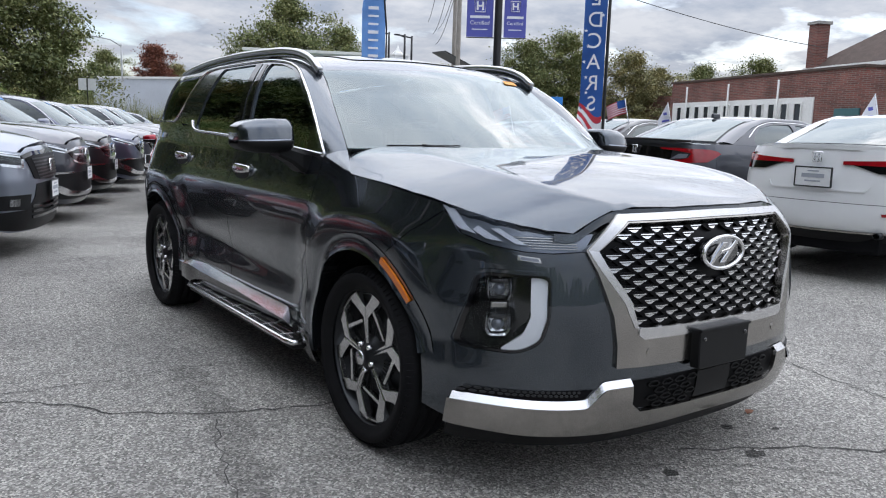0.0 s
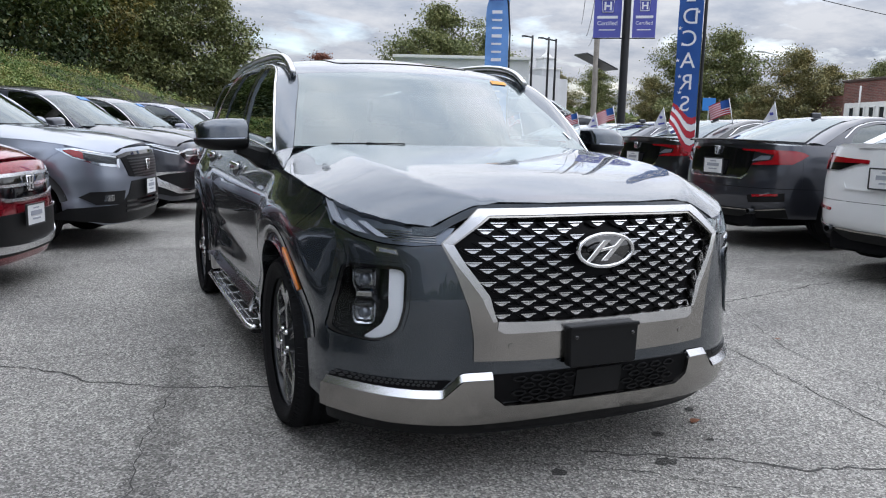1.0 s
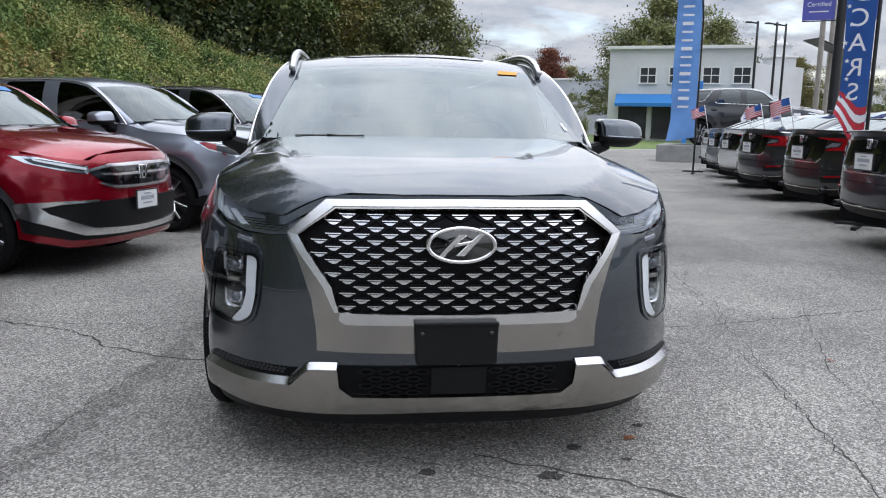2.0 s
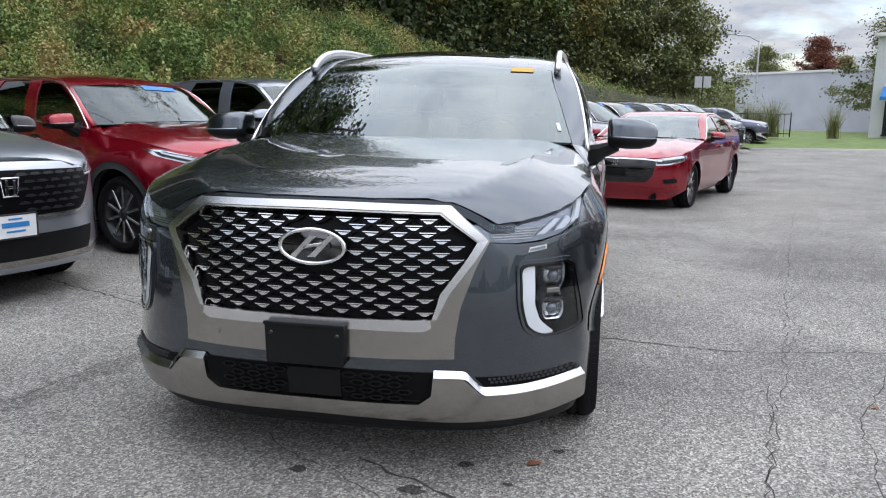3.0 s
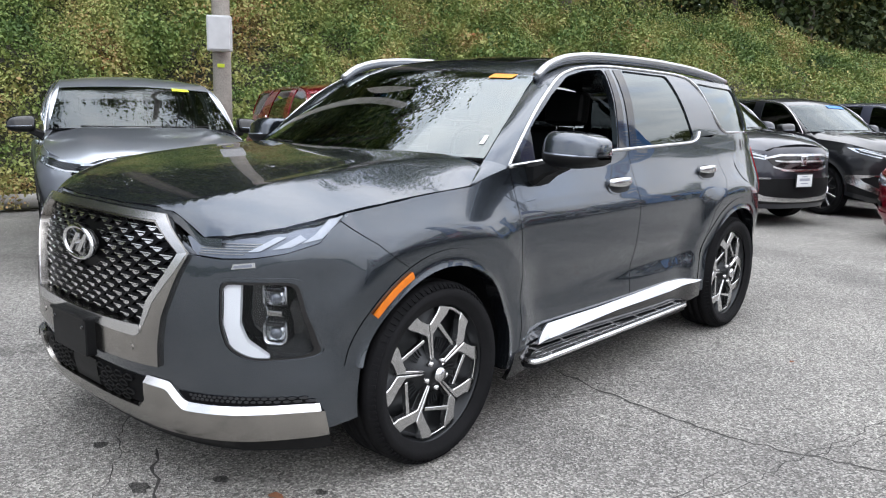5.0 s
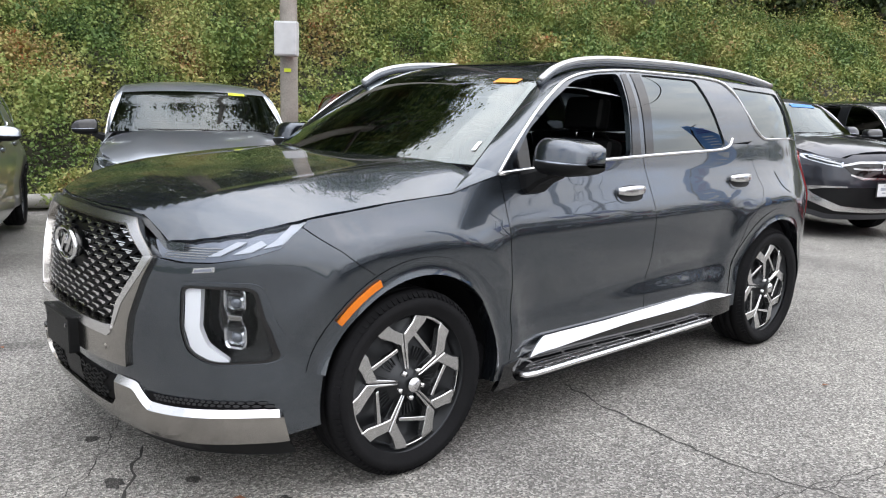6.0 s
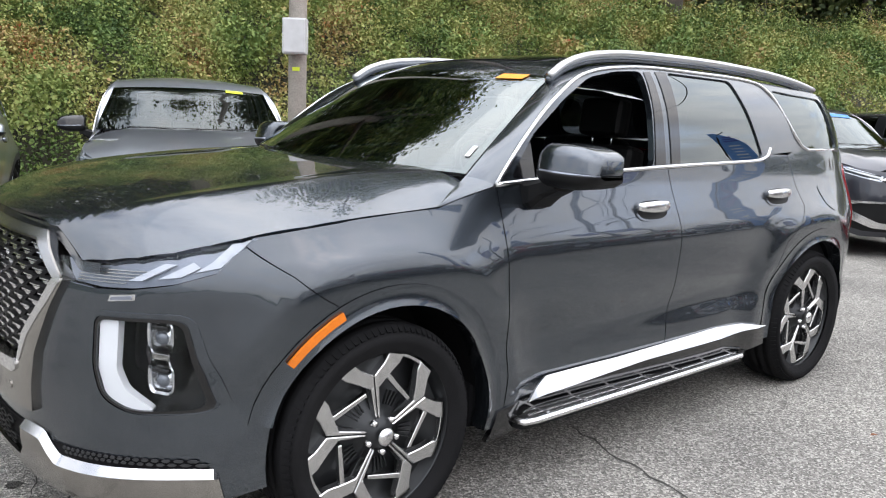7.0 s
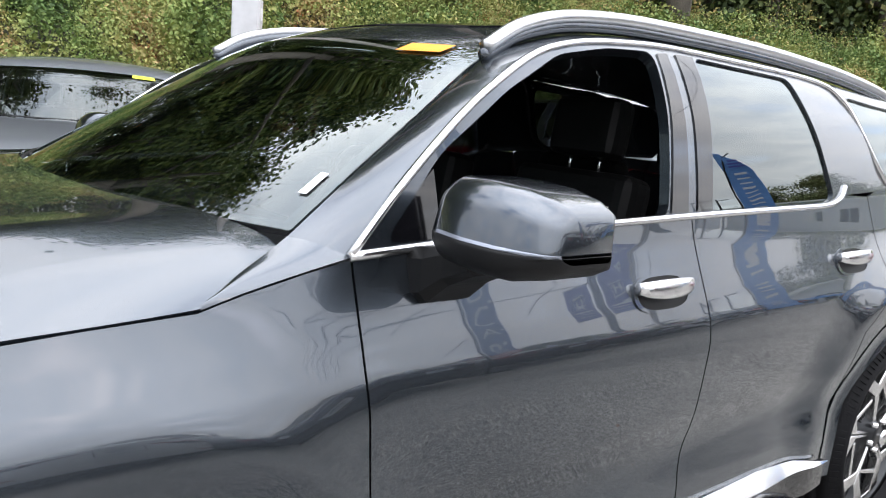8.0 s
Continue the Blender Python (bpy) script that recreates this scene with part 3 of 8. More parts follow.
def cabin(car, c, b):
    """Floor, dashboard, wheel and seats behind the glass."""
    x = b.W(0.9) - 0.12
    y0, y1 = c["cowl"] - 0.05, c["tail"] - 0.25
    zf, zb = c["floor"], c["belt"]
    part("cabin_floor", box("cabin_floor", (2 * c["well"], y1 - y0 - 0.4, 0.06), (0, (y0 + y1) / 2, zf), 0.01), M["cabin"], car)
    part("dashboard", box("dashboard", (1.4, 0.42, 0.26), (0, y0 + 0.43, zb - 0.2), 0.06, seg=3), M["cabin"], car)
    for s in (-1, 1):
        part("door_card", box("door_card", (0.05, y1 - y0 - 1.0, zb - zf - 0.1), (s * (x + 0.01), (y0 + y1) / 2 + 0.05, (zf + zb) / 2 - 0.05), 0.02), M["cabin"], car)
    ring = [(0.38 + 0.185 * math.cos(a), y0 + 0.78 + 0.185 * math.sin(a) * -0.42, zb - 0.04 + 0.185 * math.sin(a) * 0.9) for a in [2 * math.pi * i / 20 for i in range(21)]]
    part("steering_wheel", tube("steering_wheel", ring, 0.015, 8), M["leather"], car)
    for r, yy in enumerate(c["rows"]):
        for sx in (-0.4, 0.4):
            seat(car, sx, yy, zf + 0.1, c.get("seat_mat", M["leather"]), c.get("seat_tall", 0.62))
    part("rear_trim", box("rear_trim", (1.1, 0.25, zb - zf - 0.1), (0, y1 - 0.1, (zf + zb) / 2 - 0.05), 0.05), M["cabin"], car)


def build_body(car, c):
    """The panels that every car has, by its measures c. Returns its skin."""
    b = Body(**c["skin"])
    coat, g = c["coat"], 0.0025
    wb, hz, ar = c["wheelbase"], c["hub_z"], c["arch"]
    sill, step = c["sill"], c.get("step", 0.06)
    cut, nose_top = c["fender_cut"], c["nose_top"]
    a0 = math.degrees(math.acos(max(-1, min(1, (cut[-1][0]) / ar))))
    low = math.degrees(math.asin((sill - hz) / ar))
    # fender
    hoodline = [(y, z - g) for y, z in c["hood_line"]]
    d1, d2, d3 = c["door_1"], c["door_2"], c["door_3"]
    fend = hoodline + [(y - g, z) for y, z in d1] + [(d1[-1][0] - g, sill)] + arc(0, hz, ar, low, a0, 14) + [(y + 0.0005, z + 0.0005) for y, z in reversed(cut[:-1])]
    both(car, "fender", b.on_side(fend), b, coat, step=step)
    front = [(y + g, z) for y, z in d1] + [(d1[-1][0] + g, sill), (d2[-1][0] - g, sill)] + [(y - g, z) for y, z in reversed(d2)] + [p for p in reversed(c["belt_line"]) if d1[0][0] + 0.02 < p[0] < d2[0][0] - 0.02]
    both(car, "front_door", b.on_side(front), b, coat, step=step)
    back = [(y + g, z) for y, z in d2] + [(d2[-1][0] + g, sill), (d3[-1][0] - g, d3[-1][1])] + [(y - g, z) for y, z in reversed(d3[:-1])] + [p for p in reversed(c["belt_line"]) if d2[0][0] + 0.02 < p[0] < d3[0][0] - 0.02]
    both(car, "rear_door", b.on_side(back), b, coat, step=step)
    # quarter panel, bumper cut at rear_cut
    rc, yt = c["rear_cut"], c["quarter_end"]
    ang = math.degrees(math.asin((rc - hz) / ar))
    quarter = [(y + g, z) for y, z in d3] + arc(wb, hz, ar, 180 - math.degrees(math.asin((d3[-1][1] - hz) / ar)), ang, 14) + [(yt, rc + g)] + c["quarter_top"]
    both(car, "quarter_panel", b.on_side(quarter), b, coat, step=step)
    # rear face and bumper
    sq = b.sy(yt, rc)
    end = 2 * b.S + b.y0r - b.y0f
    zq = c["quarter_top"][0][1]
    tail = [(b.sy(yt, rc) + g, rc + g), (end, rc + g), (end, zq), (b.sy(yt, zq) + g, zq)]
    both(car, "tailgate", tail, b, c.get("tail_mat", coat), step=step, thick=0.0)
    lowr = math.degrees(math.asin((c["rear_sill"] - hz) / ar))
    rbump = b.on_side(arc(wb, hz, ar, ang, lowr, 8)) + [(end, c["rear_sill"]), (end, rc - g)] + b.on_side([(wb + ar * math.cos(radians(ang)), rc - g)])
    both(car, "rear_bumper", rbump, b, c.get("rear_mat", coat), step=step)
    # hood
    e = [(y, z + g) for y, z in c["hood_line"]]
    rim = [b.side(y, z)[:2] for y, z in e]
    rim = [(x - 0.003, y) for x, y in rim]
    nose = [(x, y) for x, y in c["hood_nose"]]
    cowl = c["hood_cowl"]
    shoulder = [(b.side(y, b.edge(y))[0] - 0.003, y) for y in c.get("hood_shoulder", [])]
    half = nose + shoulder + [p for p in rim if p[1] > (nose + shoulder)[-1][1]] + cowl
    ring = half + [(-x, y) for x, y in reversed(half) if abs(x) > 1e-6]
    part("hood", patch("hood", ring, b.hood, step=step, thick=c.get("hood_lip", 0.05)), coat, car, c.get("hood_label", ""))
    if c.get("cowl_side"):
        A = curve3([b.side(y, z) for y, z in c["cowl_side"][0]], 12)
        B = curve3([b.fit(*p) for p in c["cowl_side"][1]], 12)
        for m in (False, True):
            part("cowl_panel", strip("cowl_panel", A, B, 5, 0.006, m), coat, car)
    # greenhouse: pillars and roof edge, roof, glass
    n = 40
    A = curve3([b.top(b.top_x(y), y) for y, _ in c["rail_pairs"]], n)
    B = curve3([b.side(*p) for _, p in c["rail_pairs"]], n)
    for m in (False, True):
        part("roof_side", strip("roof_side", B, A, 6, c.get("rail_bulge", 0.018), m), coat, car)
    y0, y1, y2, y3 = c["glass_rows"]

    def band(a, z, inset=0.0, m=16):
        left = [(-b.top_x(a + (z - a) * i / m) + inset, a + (z - a) * i / m) for i in range(m + 1)]
        return left + [(-x, y) for x, y in reversed(left)]
    part("windshield", patch("windshield", band(y0 + 0.01, y1, 0.004), b.top, step=0.08, thick=0.006, off=0.002), c.get("glass_mat", M["windshield"]), car, c.get("windshield_label", "")).visible_shadow = False
    part("roof", patch("roof", band(y1 + 0.006, y2, 0.0), b.top, step=0.08, thick=0.01), c.get("roof_mat", coat), car)
    part("rear_window", patch("rear_window", band(y2 + 0.006, y3, 0.03), b.top, step=0.08, thick=0.006, off=0.003), M["sideglass"], car).visible_shadow = False
    part("rear_window_surround", patch("rear_window_surround", band(y2, y3 + 0.03, -0.005), b.top, step=0.08, thick=0.0, off=-0.008, holes=[band(y2 + 0.03, y3 - 0.02, 0.06)]), coat, car)
    part("windshield_band", patch("windshield_band", band(y0, y1 + 0.01, 0.0), b.top, step=0.08, thick=0.0, off=-0.004, holes=[band(y0 + 0.035, y1 - 0.035, 0.035)]), M["gloss"], car)
    upper = [p for p in c["belt_line"]] + c["upper_back"] + [p for _, p in reversed(c["rail_pairs"])]
    both(car, "window_frame", b.on_side(upper), b, c.get("frame_mat", coat), step=step, holes=[b.on_side(w) for w, _, _ in c["windows"]], thick=0.03)
    for w, mat, state in c["windows"]:
        for m in (False, True):
            if state == "open" and not m:
                continue
            part("side_window", patch("side_window", b.on_side(w), b.wrap, step=0.08, off=-0.008, thick=0.004, mirror=m), mat, car).visible_shadow = False
    # arches
    for cy in (0, wb):
        aa, bb = (a0, low) if cy == 0 else (180 - math.degrees(math.asin((d3[-1][1] - hz) / ar)), lowr)
        aa = max(aa, 165) if cy == 0 else aa
        angs = [aa + (bb - aa) * i / 28 for i in range(29)]
        if c.get("lip_mat"):
            wl = c.get("lip_width", 0.07)
            inner = [b.side(cy + ar * math.cos(radians(a)), hz + ar * math.sin(radians(a))) for a in angs]
            outer = [b.side(cy + (ar + wl) * math.cos(radians(a)), hz + (ar + wl) * math.sin(radians(a))) for a in angs]
            tuck = [(x - 0.06, y, z) for x, y, z in inner]
            inner = [(x + 0.014, y, z) for x, y, z in inner]
            outer = [(x + 0.003, y, z) for x, y, z in outer]
            for m in (False, True):
                part("arch_moulding", join("arch_moulding", [strip("lip", outer, inner, 5, 0.006, m), strip("tuck", inner, tuck, 2, 0.0, m)]), c["lip_mat"], car)
        yy = [cy + (ar + 0.004) * math.cos(radians(-14 + 208 * i / 24)) for i in range(25)]
        zz = [hz + (ar + 0.004) * math.sin(radians(-14 + 208 * i / 24)) for i in range(25)]
        for m in (False, True):
            out = [(b.side(y, max(z, 0.3))[0] - 0.012, y, z) for y, z in zip(yy, zz)]
            inn = [(c["well"], y, z) for y, z in zip(yy, zz)]
            cap = [(c["well"], cy, hz)] * 25
            part("wheel_well", join("wheel_well", [strip("w", inn, out, 2, 0, m), strip("k", cap, inn, 2, 0, m)]), M["liner"], car)
    L0, L1 = b.yf(0.4) + 0.15, b.yr(0.5) - 0.1
    part("underbody", box("underbody", (2 * c["well"] + 0.02, L1 - L0, 0.22), (0, (L0 + L1) / 2, sill + 0.08), 0.03), M["liner"], car)
    part("sill_panel", box("sill_panel", (2 * b.W(sill) - 0.06, wb - 2 * ar + 0.04, 0.18), (0, wb / 2, sill + 0.06), 0.03), M["liner"], car)
    part("engine_bay", box("engine_bay", (1.3, c["cowl"] - b.yf(0.6) - 0.35, 0.45), (0, (c["cowl"] + b.yf(0.6)) / 2 + 0.1, c.get("bay_z", 0.64)), 0.08), M["liner"], car)
    cabin(car, c, b)
    for cy in (0, wb):
        for s in (-1, 1):
            make_wheel(car, s * c["track"], cy + c.get("axle_shift", 0.0) * (cy == 0), c["tyre_r"] - c.get("squat", 0.0), c["tyre_r"], c["rim_r"], c.get("tyre_w", 0.235), c.get("face", 0.03), c.get("star", False), c.get("rim_mats"), c.get("tread", False))
    for s in (1, -1):
        make_mirror(car, b, c["mirror_at"], c["mirror_size"], c.get("mirror_mat", coat), s)
    for y, z in c["handles"]:
        make_handle(car, b, y, z, c.get("handle_mat", coat), c.get("cup_mat", coat))
    if c.get("chrome_line"):
        for line, r in c["chrome_line"]:
            for m in (False, True):
                pts = curve3([b.side(y, z) for y, z in line], 70)
                part("window_trim", tube("window_trim", [(x + 0.002, y, z) for x, y, z in pts], r, 6, mirror=m), c.get("trim_mat", M["brightsatin"]), car)
    return b

# ---- the grey SUV in the middle ----
SUV_SKIN = dict(
    W=[(0.18, 0.90), (0.3, 0.94), (0.45, 0.946), (0.58, 0.938), (0.66, 0.95), (0.72, 0.963), (0.84, 0.977), (0.92, 0.983), (0.97, 0.978), (1.02, 0.964), (1.08, 0.944), (1.14, 0.924), (1.19, 0.909), (1.3, 0.888), (1.4, 0.865), (1.5, 0.836), (1.6, 0.79), (1.68, 0.738), (1.75, 0.67)],
    yf=[(0.2, -0.90), (0.3, -0.97), (0.42, -1.0), (0.62, -1.005), (0.8, -0.998), (0.92, -0.985), (1.0, -0.962), (1.06, -0.925), (1.15, -0.86), (1.3, -0.8)],
    yr=[(0.2, 3.86), (0.5, 3.97), (0.8, 3.93), (1.1, 3.87), (1.3, 3.82), (1.65, 3.66)],
    y0f=-0.2, y0r=2.9, nf=[(0.28, 3.0), (0.58, 2.95), (0.84, 2.62), (0.98, 2.52)], nr=3.0, axles=(0.0, 2.9), hub_z=0.4, swell=0.026, swell_r=(0.62, 0.8),
    edge=[(-0.96, 1.04), (-0.87, 0.985), (-0.72, 1.012), (-0.46, 1.07), (-0.13, 1.108), (0.22, 1.128), (0.34, 1.15)],
    hood_c=[(-0.96, 1.06), (-0.85, 1.105), (-0.6, 1.165), (-0.2, 1.215), (0.2, 1.248), (0.4, 1.258)], hood_p=2.6,
    top_c=[(0.2, 1.235), (0.4, 1.355), (0.65, 1.5), (0.93, 1.655), (1.15, 1.715), (1.6, 1.76), (2.1, 1.762), (2.8, 1.735), (3.4, 1.66), (3.62, 1.61), (3.75, 1.4), (3.88, 1.15)],
    top_x=[(0.2, 0.835), (0.5, 0.765), (0.93, 0.68), (1.4, 0.675), (2.5, 0.665), (3.3, 0.64), (3.62, 0.63), (3.9, 0.72)],
    top_bow=[(0.2, 0.22), (0.93, 0.10), (1.5, 0.0), (3.2, 0.0), (3.6, -0.12), (3.9, -0.16)],
    top_crown=[(0.2, 0.01), (0.93, 0.03), (1.6, 0.052), (3.0, 0.05), (3.6, 0.02), (3.9, 0.0)], zs=0.98, nose=0.978, flare=0.026, crease=True)

BELT = [(0.505, 1.195), (0.8, 1.213), (1.15, 1.232), (1.56, 1.247), (2.0, 1.258), (2.35, 1.268), (2.48, 1.305), (2.72, 1.318), (3.5, 1.318)]
SUV = dict(
    skin=SUV_SKIN, coat=M["graphite"], wheelbase=2.9, hub_z=0.385, arch=0.445, sill=0.285, rear_sill=0.34, step=0.028,
    fender_cut=[(-0.48, 1.045), (-0.36, 0.955), (-0.24, 0.865), (-0.165, 0.8)], nose_top=0.95,
    hood_line=[(-0.46, 1.07), (-0.3, 1.09), (-0.13, 1.108), (0.05, 1.12), (0.22, 1.128), (0.3, 1.149), (0.41, 1.174)],
    door_1=[(0.505, 1.19), (0.508, 0.99), (0.522, 0.79), (0.55, 0.474), (0.535, 0.33)],
    door_2=[(1.565, 1.24), (1.595, 0.98), (1.61, 0.66), (1.575, 0.54), (1.56, 0.33)],
    door_3=[(2.66, 1.3), (2.7, 1.2), (2.735, 1.03), (2.64, 0.925), (2.53, 0.845), (2.45, 0.66), (2.425, 0.45), (2.435, 0.33)],
    belt_line=BELT, rear_cut=0.72, quarter_end=3.62, quarter_top=[(3.62, 1.30), (3.2, 1.318), (2.72, 1.318)],
    hood_nose=[(0.0, -0.925), (0.2, -0.92), (0.44, -0.885), (0.475, -0.872)], hood_shoulder=[-0.85, -0.8, -0.74, -0.66, -0.57, -0.49], cup_mat=M["graphite"],
    cowl_side=([(0.225, 1.13), (0.3, 1.15), (0.41, 1.175), (0.505, 1.195)], [(0.918, 0.235, 1.137), (0.878, 0.315, 1.176), (0.852, 0.375, 1.202), (0.834, 0.42, 1.225)]), rail_bulge=0.006,
    hood_cowl=[(0.80, 0.40), (0.72, 0.36), (0.6, 0.31), (0.4, 0.25), (0.2, 0.222), (0.0, 0.212)],
    rail_pairs=[(0.2, (0.505, 1.195)), (0.36, (0.60, 1.315)), (0.55, (0.74, 1.435)), (0.74, (0.89, 1.545)), (0.93, (1.06, 1.628)), (1.2, (1.3, 1.678)), (1.6, (1.68, 1.705)), (2.2, (2.25, 1.703)), (2.6, (2.62, 1.672)), (3.1, (3.1, 1.655)), (3.58, (3.58, 1.6))],
    upper_back=[(3.62, 1.325), (3.64, 1.45)], glass_rows=(0.2, 0.9, 3.58, 3.86),
    windows=[
        (rounded([(0.575, 1.215), (0.72, 1.385), (0.92, 1.522), (1.12, 1.622), (1.32, 1.66), (1.515, 1.674), (1.46, 1.25), (1.0, 1.232)], 0.04), M["sideglass"], "open"),
        (rounded([(1.665, 1.26), (1.715, 1.68), (2.25, 1.672), (2.40, 1.30), (2.36, 1.283)], 0.03), M["sideglass"], ""),
        (rounded([(2.63, 1.645), (3.2, 1.617), (3.31, 1.34), (2.92, 1.335), (2.8, 1.375)], 0.04), M["sideglass"], "")],
    lip_mat=M["graphite"], lip_width=0.07, well=0.62, track=1.0, axle_shift=-0.018, squat=0.006, tyre_r=0.376, rim_r=0.284, tyre_w=0.245, face=0.035, star=True, tread=True,
    cowl=0.22, tail=3.95, belt=1.2, floor=0.42, rows=(1.35, 2.3), seat_mat=M["leather"],
    mirror_at=(1.005, 0.68, 1.258), mirror_size=(0.25, 0.2, 0.155), handles=[(1.4, 1.066), (2.49, 1.086)], handle_mat=M["brightsatin"],
    chrome_line=[([(0.5, 1.197), (0.66, 1.36), (0.87, 1.524), (1.1, 1.635), (1.33, 1.676), (1.69, 1.696), (2.3, 1.69), (2.52, 1.672), (2.61, 1.62), (2.78, 1.39), (2.84, 1.345), (2.92, 1.328), (3.32, 1.328)], 0.009),
                 ([(0.5, 1.197), (0.8, 1.216), (1.15, 1.235), (1.56, 1.25), (2.0, 1.262), (2.35, 1.273), (2.45, 1.3), (2.48, 1.335)], 0.01)],
    windshield_label="raked windshield reflecting cloud and trees")

main_car = thing("suv_car", "dark graphite grey SUV with a chrome-framed grille, parked in the aisle", "car")
sb = build_body(main_car, SUV)
COAT = M["graphite"]


def front_patch(name, pts, mat, parent, label="", off=0.0, thick=0.012, holes=(), step=0.03, full=True):
    """A panel on the nose: outline given for the flank x > 0; full closes it across the middle."""
    if full:
        pts = pts + [(-x, z) for x, z in reversed(pts) if abs(x) > 1e-6]
    return part(name, patch(name, sb.on_front(pts), sb.wrap, step=step, off=off, thick=thick, holes=[sb.on_front(h) for h in holes]), mat, parent, label)


def flip(pts):
    return [(-x, z) for x, z in reversed(pts)]


SHIELD = [(0.0, 1.052), (0.47, 1.046), (0.606, 0.93), (0.572, 0.855), (0.52, 0.70), (0.505, 0.6), (0.503, 0.512), (0.0, 0.505)]
OPENING = [(0.0, 1.02), (0.435, 1.016), (0.565, 0.925), (0.526, 0.855), (0.45, 0.745), (0.425, 0.655), (0.0, 0.648)]
LAMP = rounded([(0.712, 0.842), (0.888, 0.842), (0.904, 0.70), (0.902, 0.566), (0.80, 0.562), (0.742, 0.605), (0.722, 0.69)], 0.03)
LOWER = rounded([(0.0, 0.455), (0.436, 0.455), (0.432, 0.378), (0.405, 0.345), (0.0, 0.338)], 0.012)
SLIT = [(0.575, 0.437), (0.75, 0.432), (0.89, 0.424), (0.905, 0.392), (0.75, 0.39), (0.605, 0.402)]
# bumper skin
bump_top = [(0.0, 1.0), (0.44, 1.025), (0.54, 0.99), (0.575, 0.955), (0.605, 0.924), (0.70, 0.916), (0.784, 0.92), (0.86, 0.938), (0.915, 0.972)]
bump_side = sb.on_side([(-0.52, 1.02), (-0.482, 1.041), (-0.3615, 0.953), (-0.2415, 0.863), (-0.168, 0.798)])
bump_arch = sb.on_side(arc(0, 0.385, 0.445, 112, 190, 10))
half = sb.on_front(bump_top) + bump_side + bump_arch + sb.on_front([(0.86, 0.27), (0.5, 0.25), (0.0, 0.25)])
outline = half + [(-s, z) for s, z in reversed(half) if abs(s) > 1e-6]
sh_in = [(x * 0.98, z) for x, z in SHIELD]
holes = [sb.on_front(sh_in + flip([p for p in sh_in if p[0] > 0])), sb.on_front(LAMP), sb.on_front(flip(LAMP))]
part("front_bumper", patch("front_bumper", outline, sb.wrap, step=0.04, holes=holes, thick=0.015), COAT, main_car)
# closing panels under the hood's front corners
for m in (False, True):
    edge_pts = [(0.0, -0.925), (0.2, -0.92), (0.40, -0.893), (0.475, -0.874), (0.56, -0.862), (0.63, -0.851), (0.69, -0.82)]
    A = curve3([sb.hood(x, y) for x, y in edge_pts], 24)
    A = [(x, y + 0.004, z - 0.004) for x, y, z in A]
    B = [(x, y - 0.004, z - 0.03) for x, y, z in A]
    part("corner_filler", strip("corner_filler", A, B, 2, 0.0, m), COAT, main_car)
# grille frame
frame_out = SHIELD + flip([p for p in SHIELD if p[0] > 0])
frame_in = OPENING + flip([p for p in OPENING if p[0] > 0])
surround = part("grille_frame", patch("grille_frame", sb.on_front(frame_out), sb.wrap, step=0.03, holes=[sb.on_front(frame_in)], off=0.016, thick=0.06), M["satin"], main_car, "brushed satin chrome grille frame")
top_bar = [(0.0, 1.05), (0.466, 1.044), (0.6, 0.931), (0.57, 0.926), (0.44, 1.022), (0.0, 1.026)]
part("frame_upper_edge", patch("frame_upper_edge", sb.on_front(top_bar + flip([p for p in top_bar if p[0] > 0])), sb.wrap, step=0.03, off=0.02, thick=0.004), M["edgesatin"], surround)
low_bar = [(0.0, 0.647), (0.421, 0.655), (0.425, 0.628), (0.40, 0.612), (0.0, 0.612)]
part("frame_lower_edge", patch("frame_lower_edge", sb.on_front(low_bar + flip([p for p in low_bar if p[0] > 0])), sb.wrap, step=0.03, off=0.022, thick=0.01), M["brightsatin"], surround)
for s in (1, -1):
    edge = [(0.565, 0.925), (0.6, 0.931), (0.558, 0.857), (0.478, 0.742), (0.44, 0.655), (0.425, 0.655), (0.45, 0.745), (0.526, 0.855)]
    part("frame_side_edge", patch("frame_side_edge", sb.on_front([(s * x, z) for x, z in (edge if s > 0 else list(reversed(edge)))]), sb.wrap, step=0.03, off=0.019, thick=0.004), M["brightsatin"], surround)
    part("parking_sensor", patch("parking_sensor", sb.on_front([(s * 0.372 + 0.012 * math.cos(a), 0.563 + 0.012 * math.sin(a)) for a in [2 * math.pi * i / 14 for i in range(14)]]), sb.wrap, step=0.01, off=0.019, thick=0.004), M["satin"], main_car)
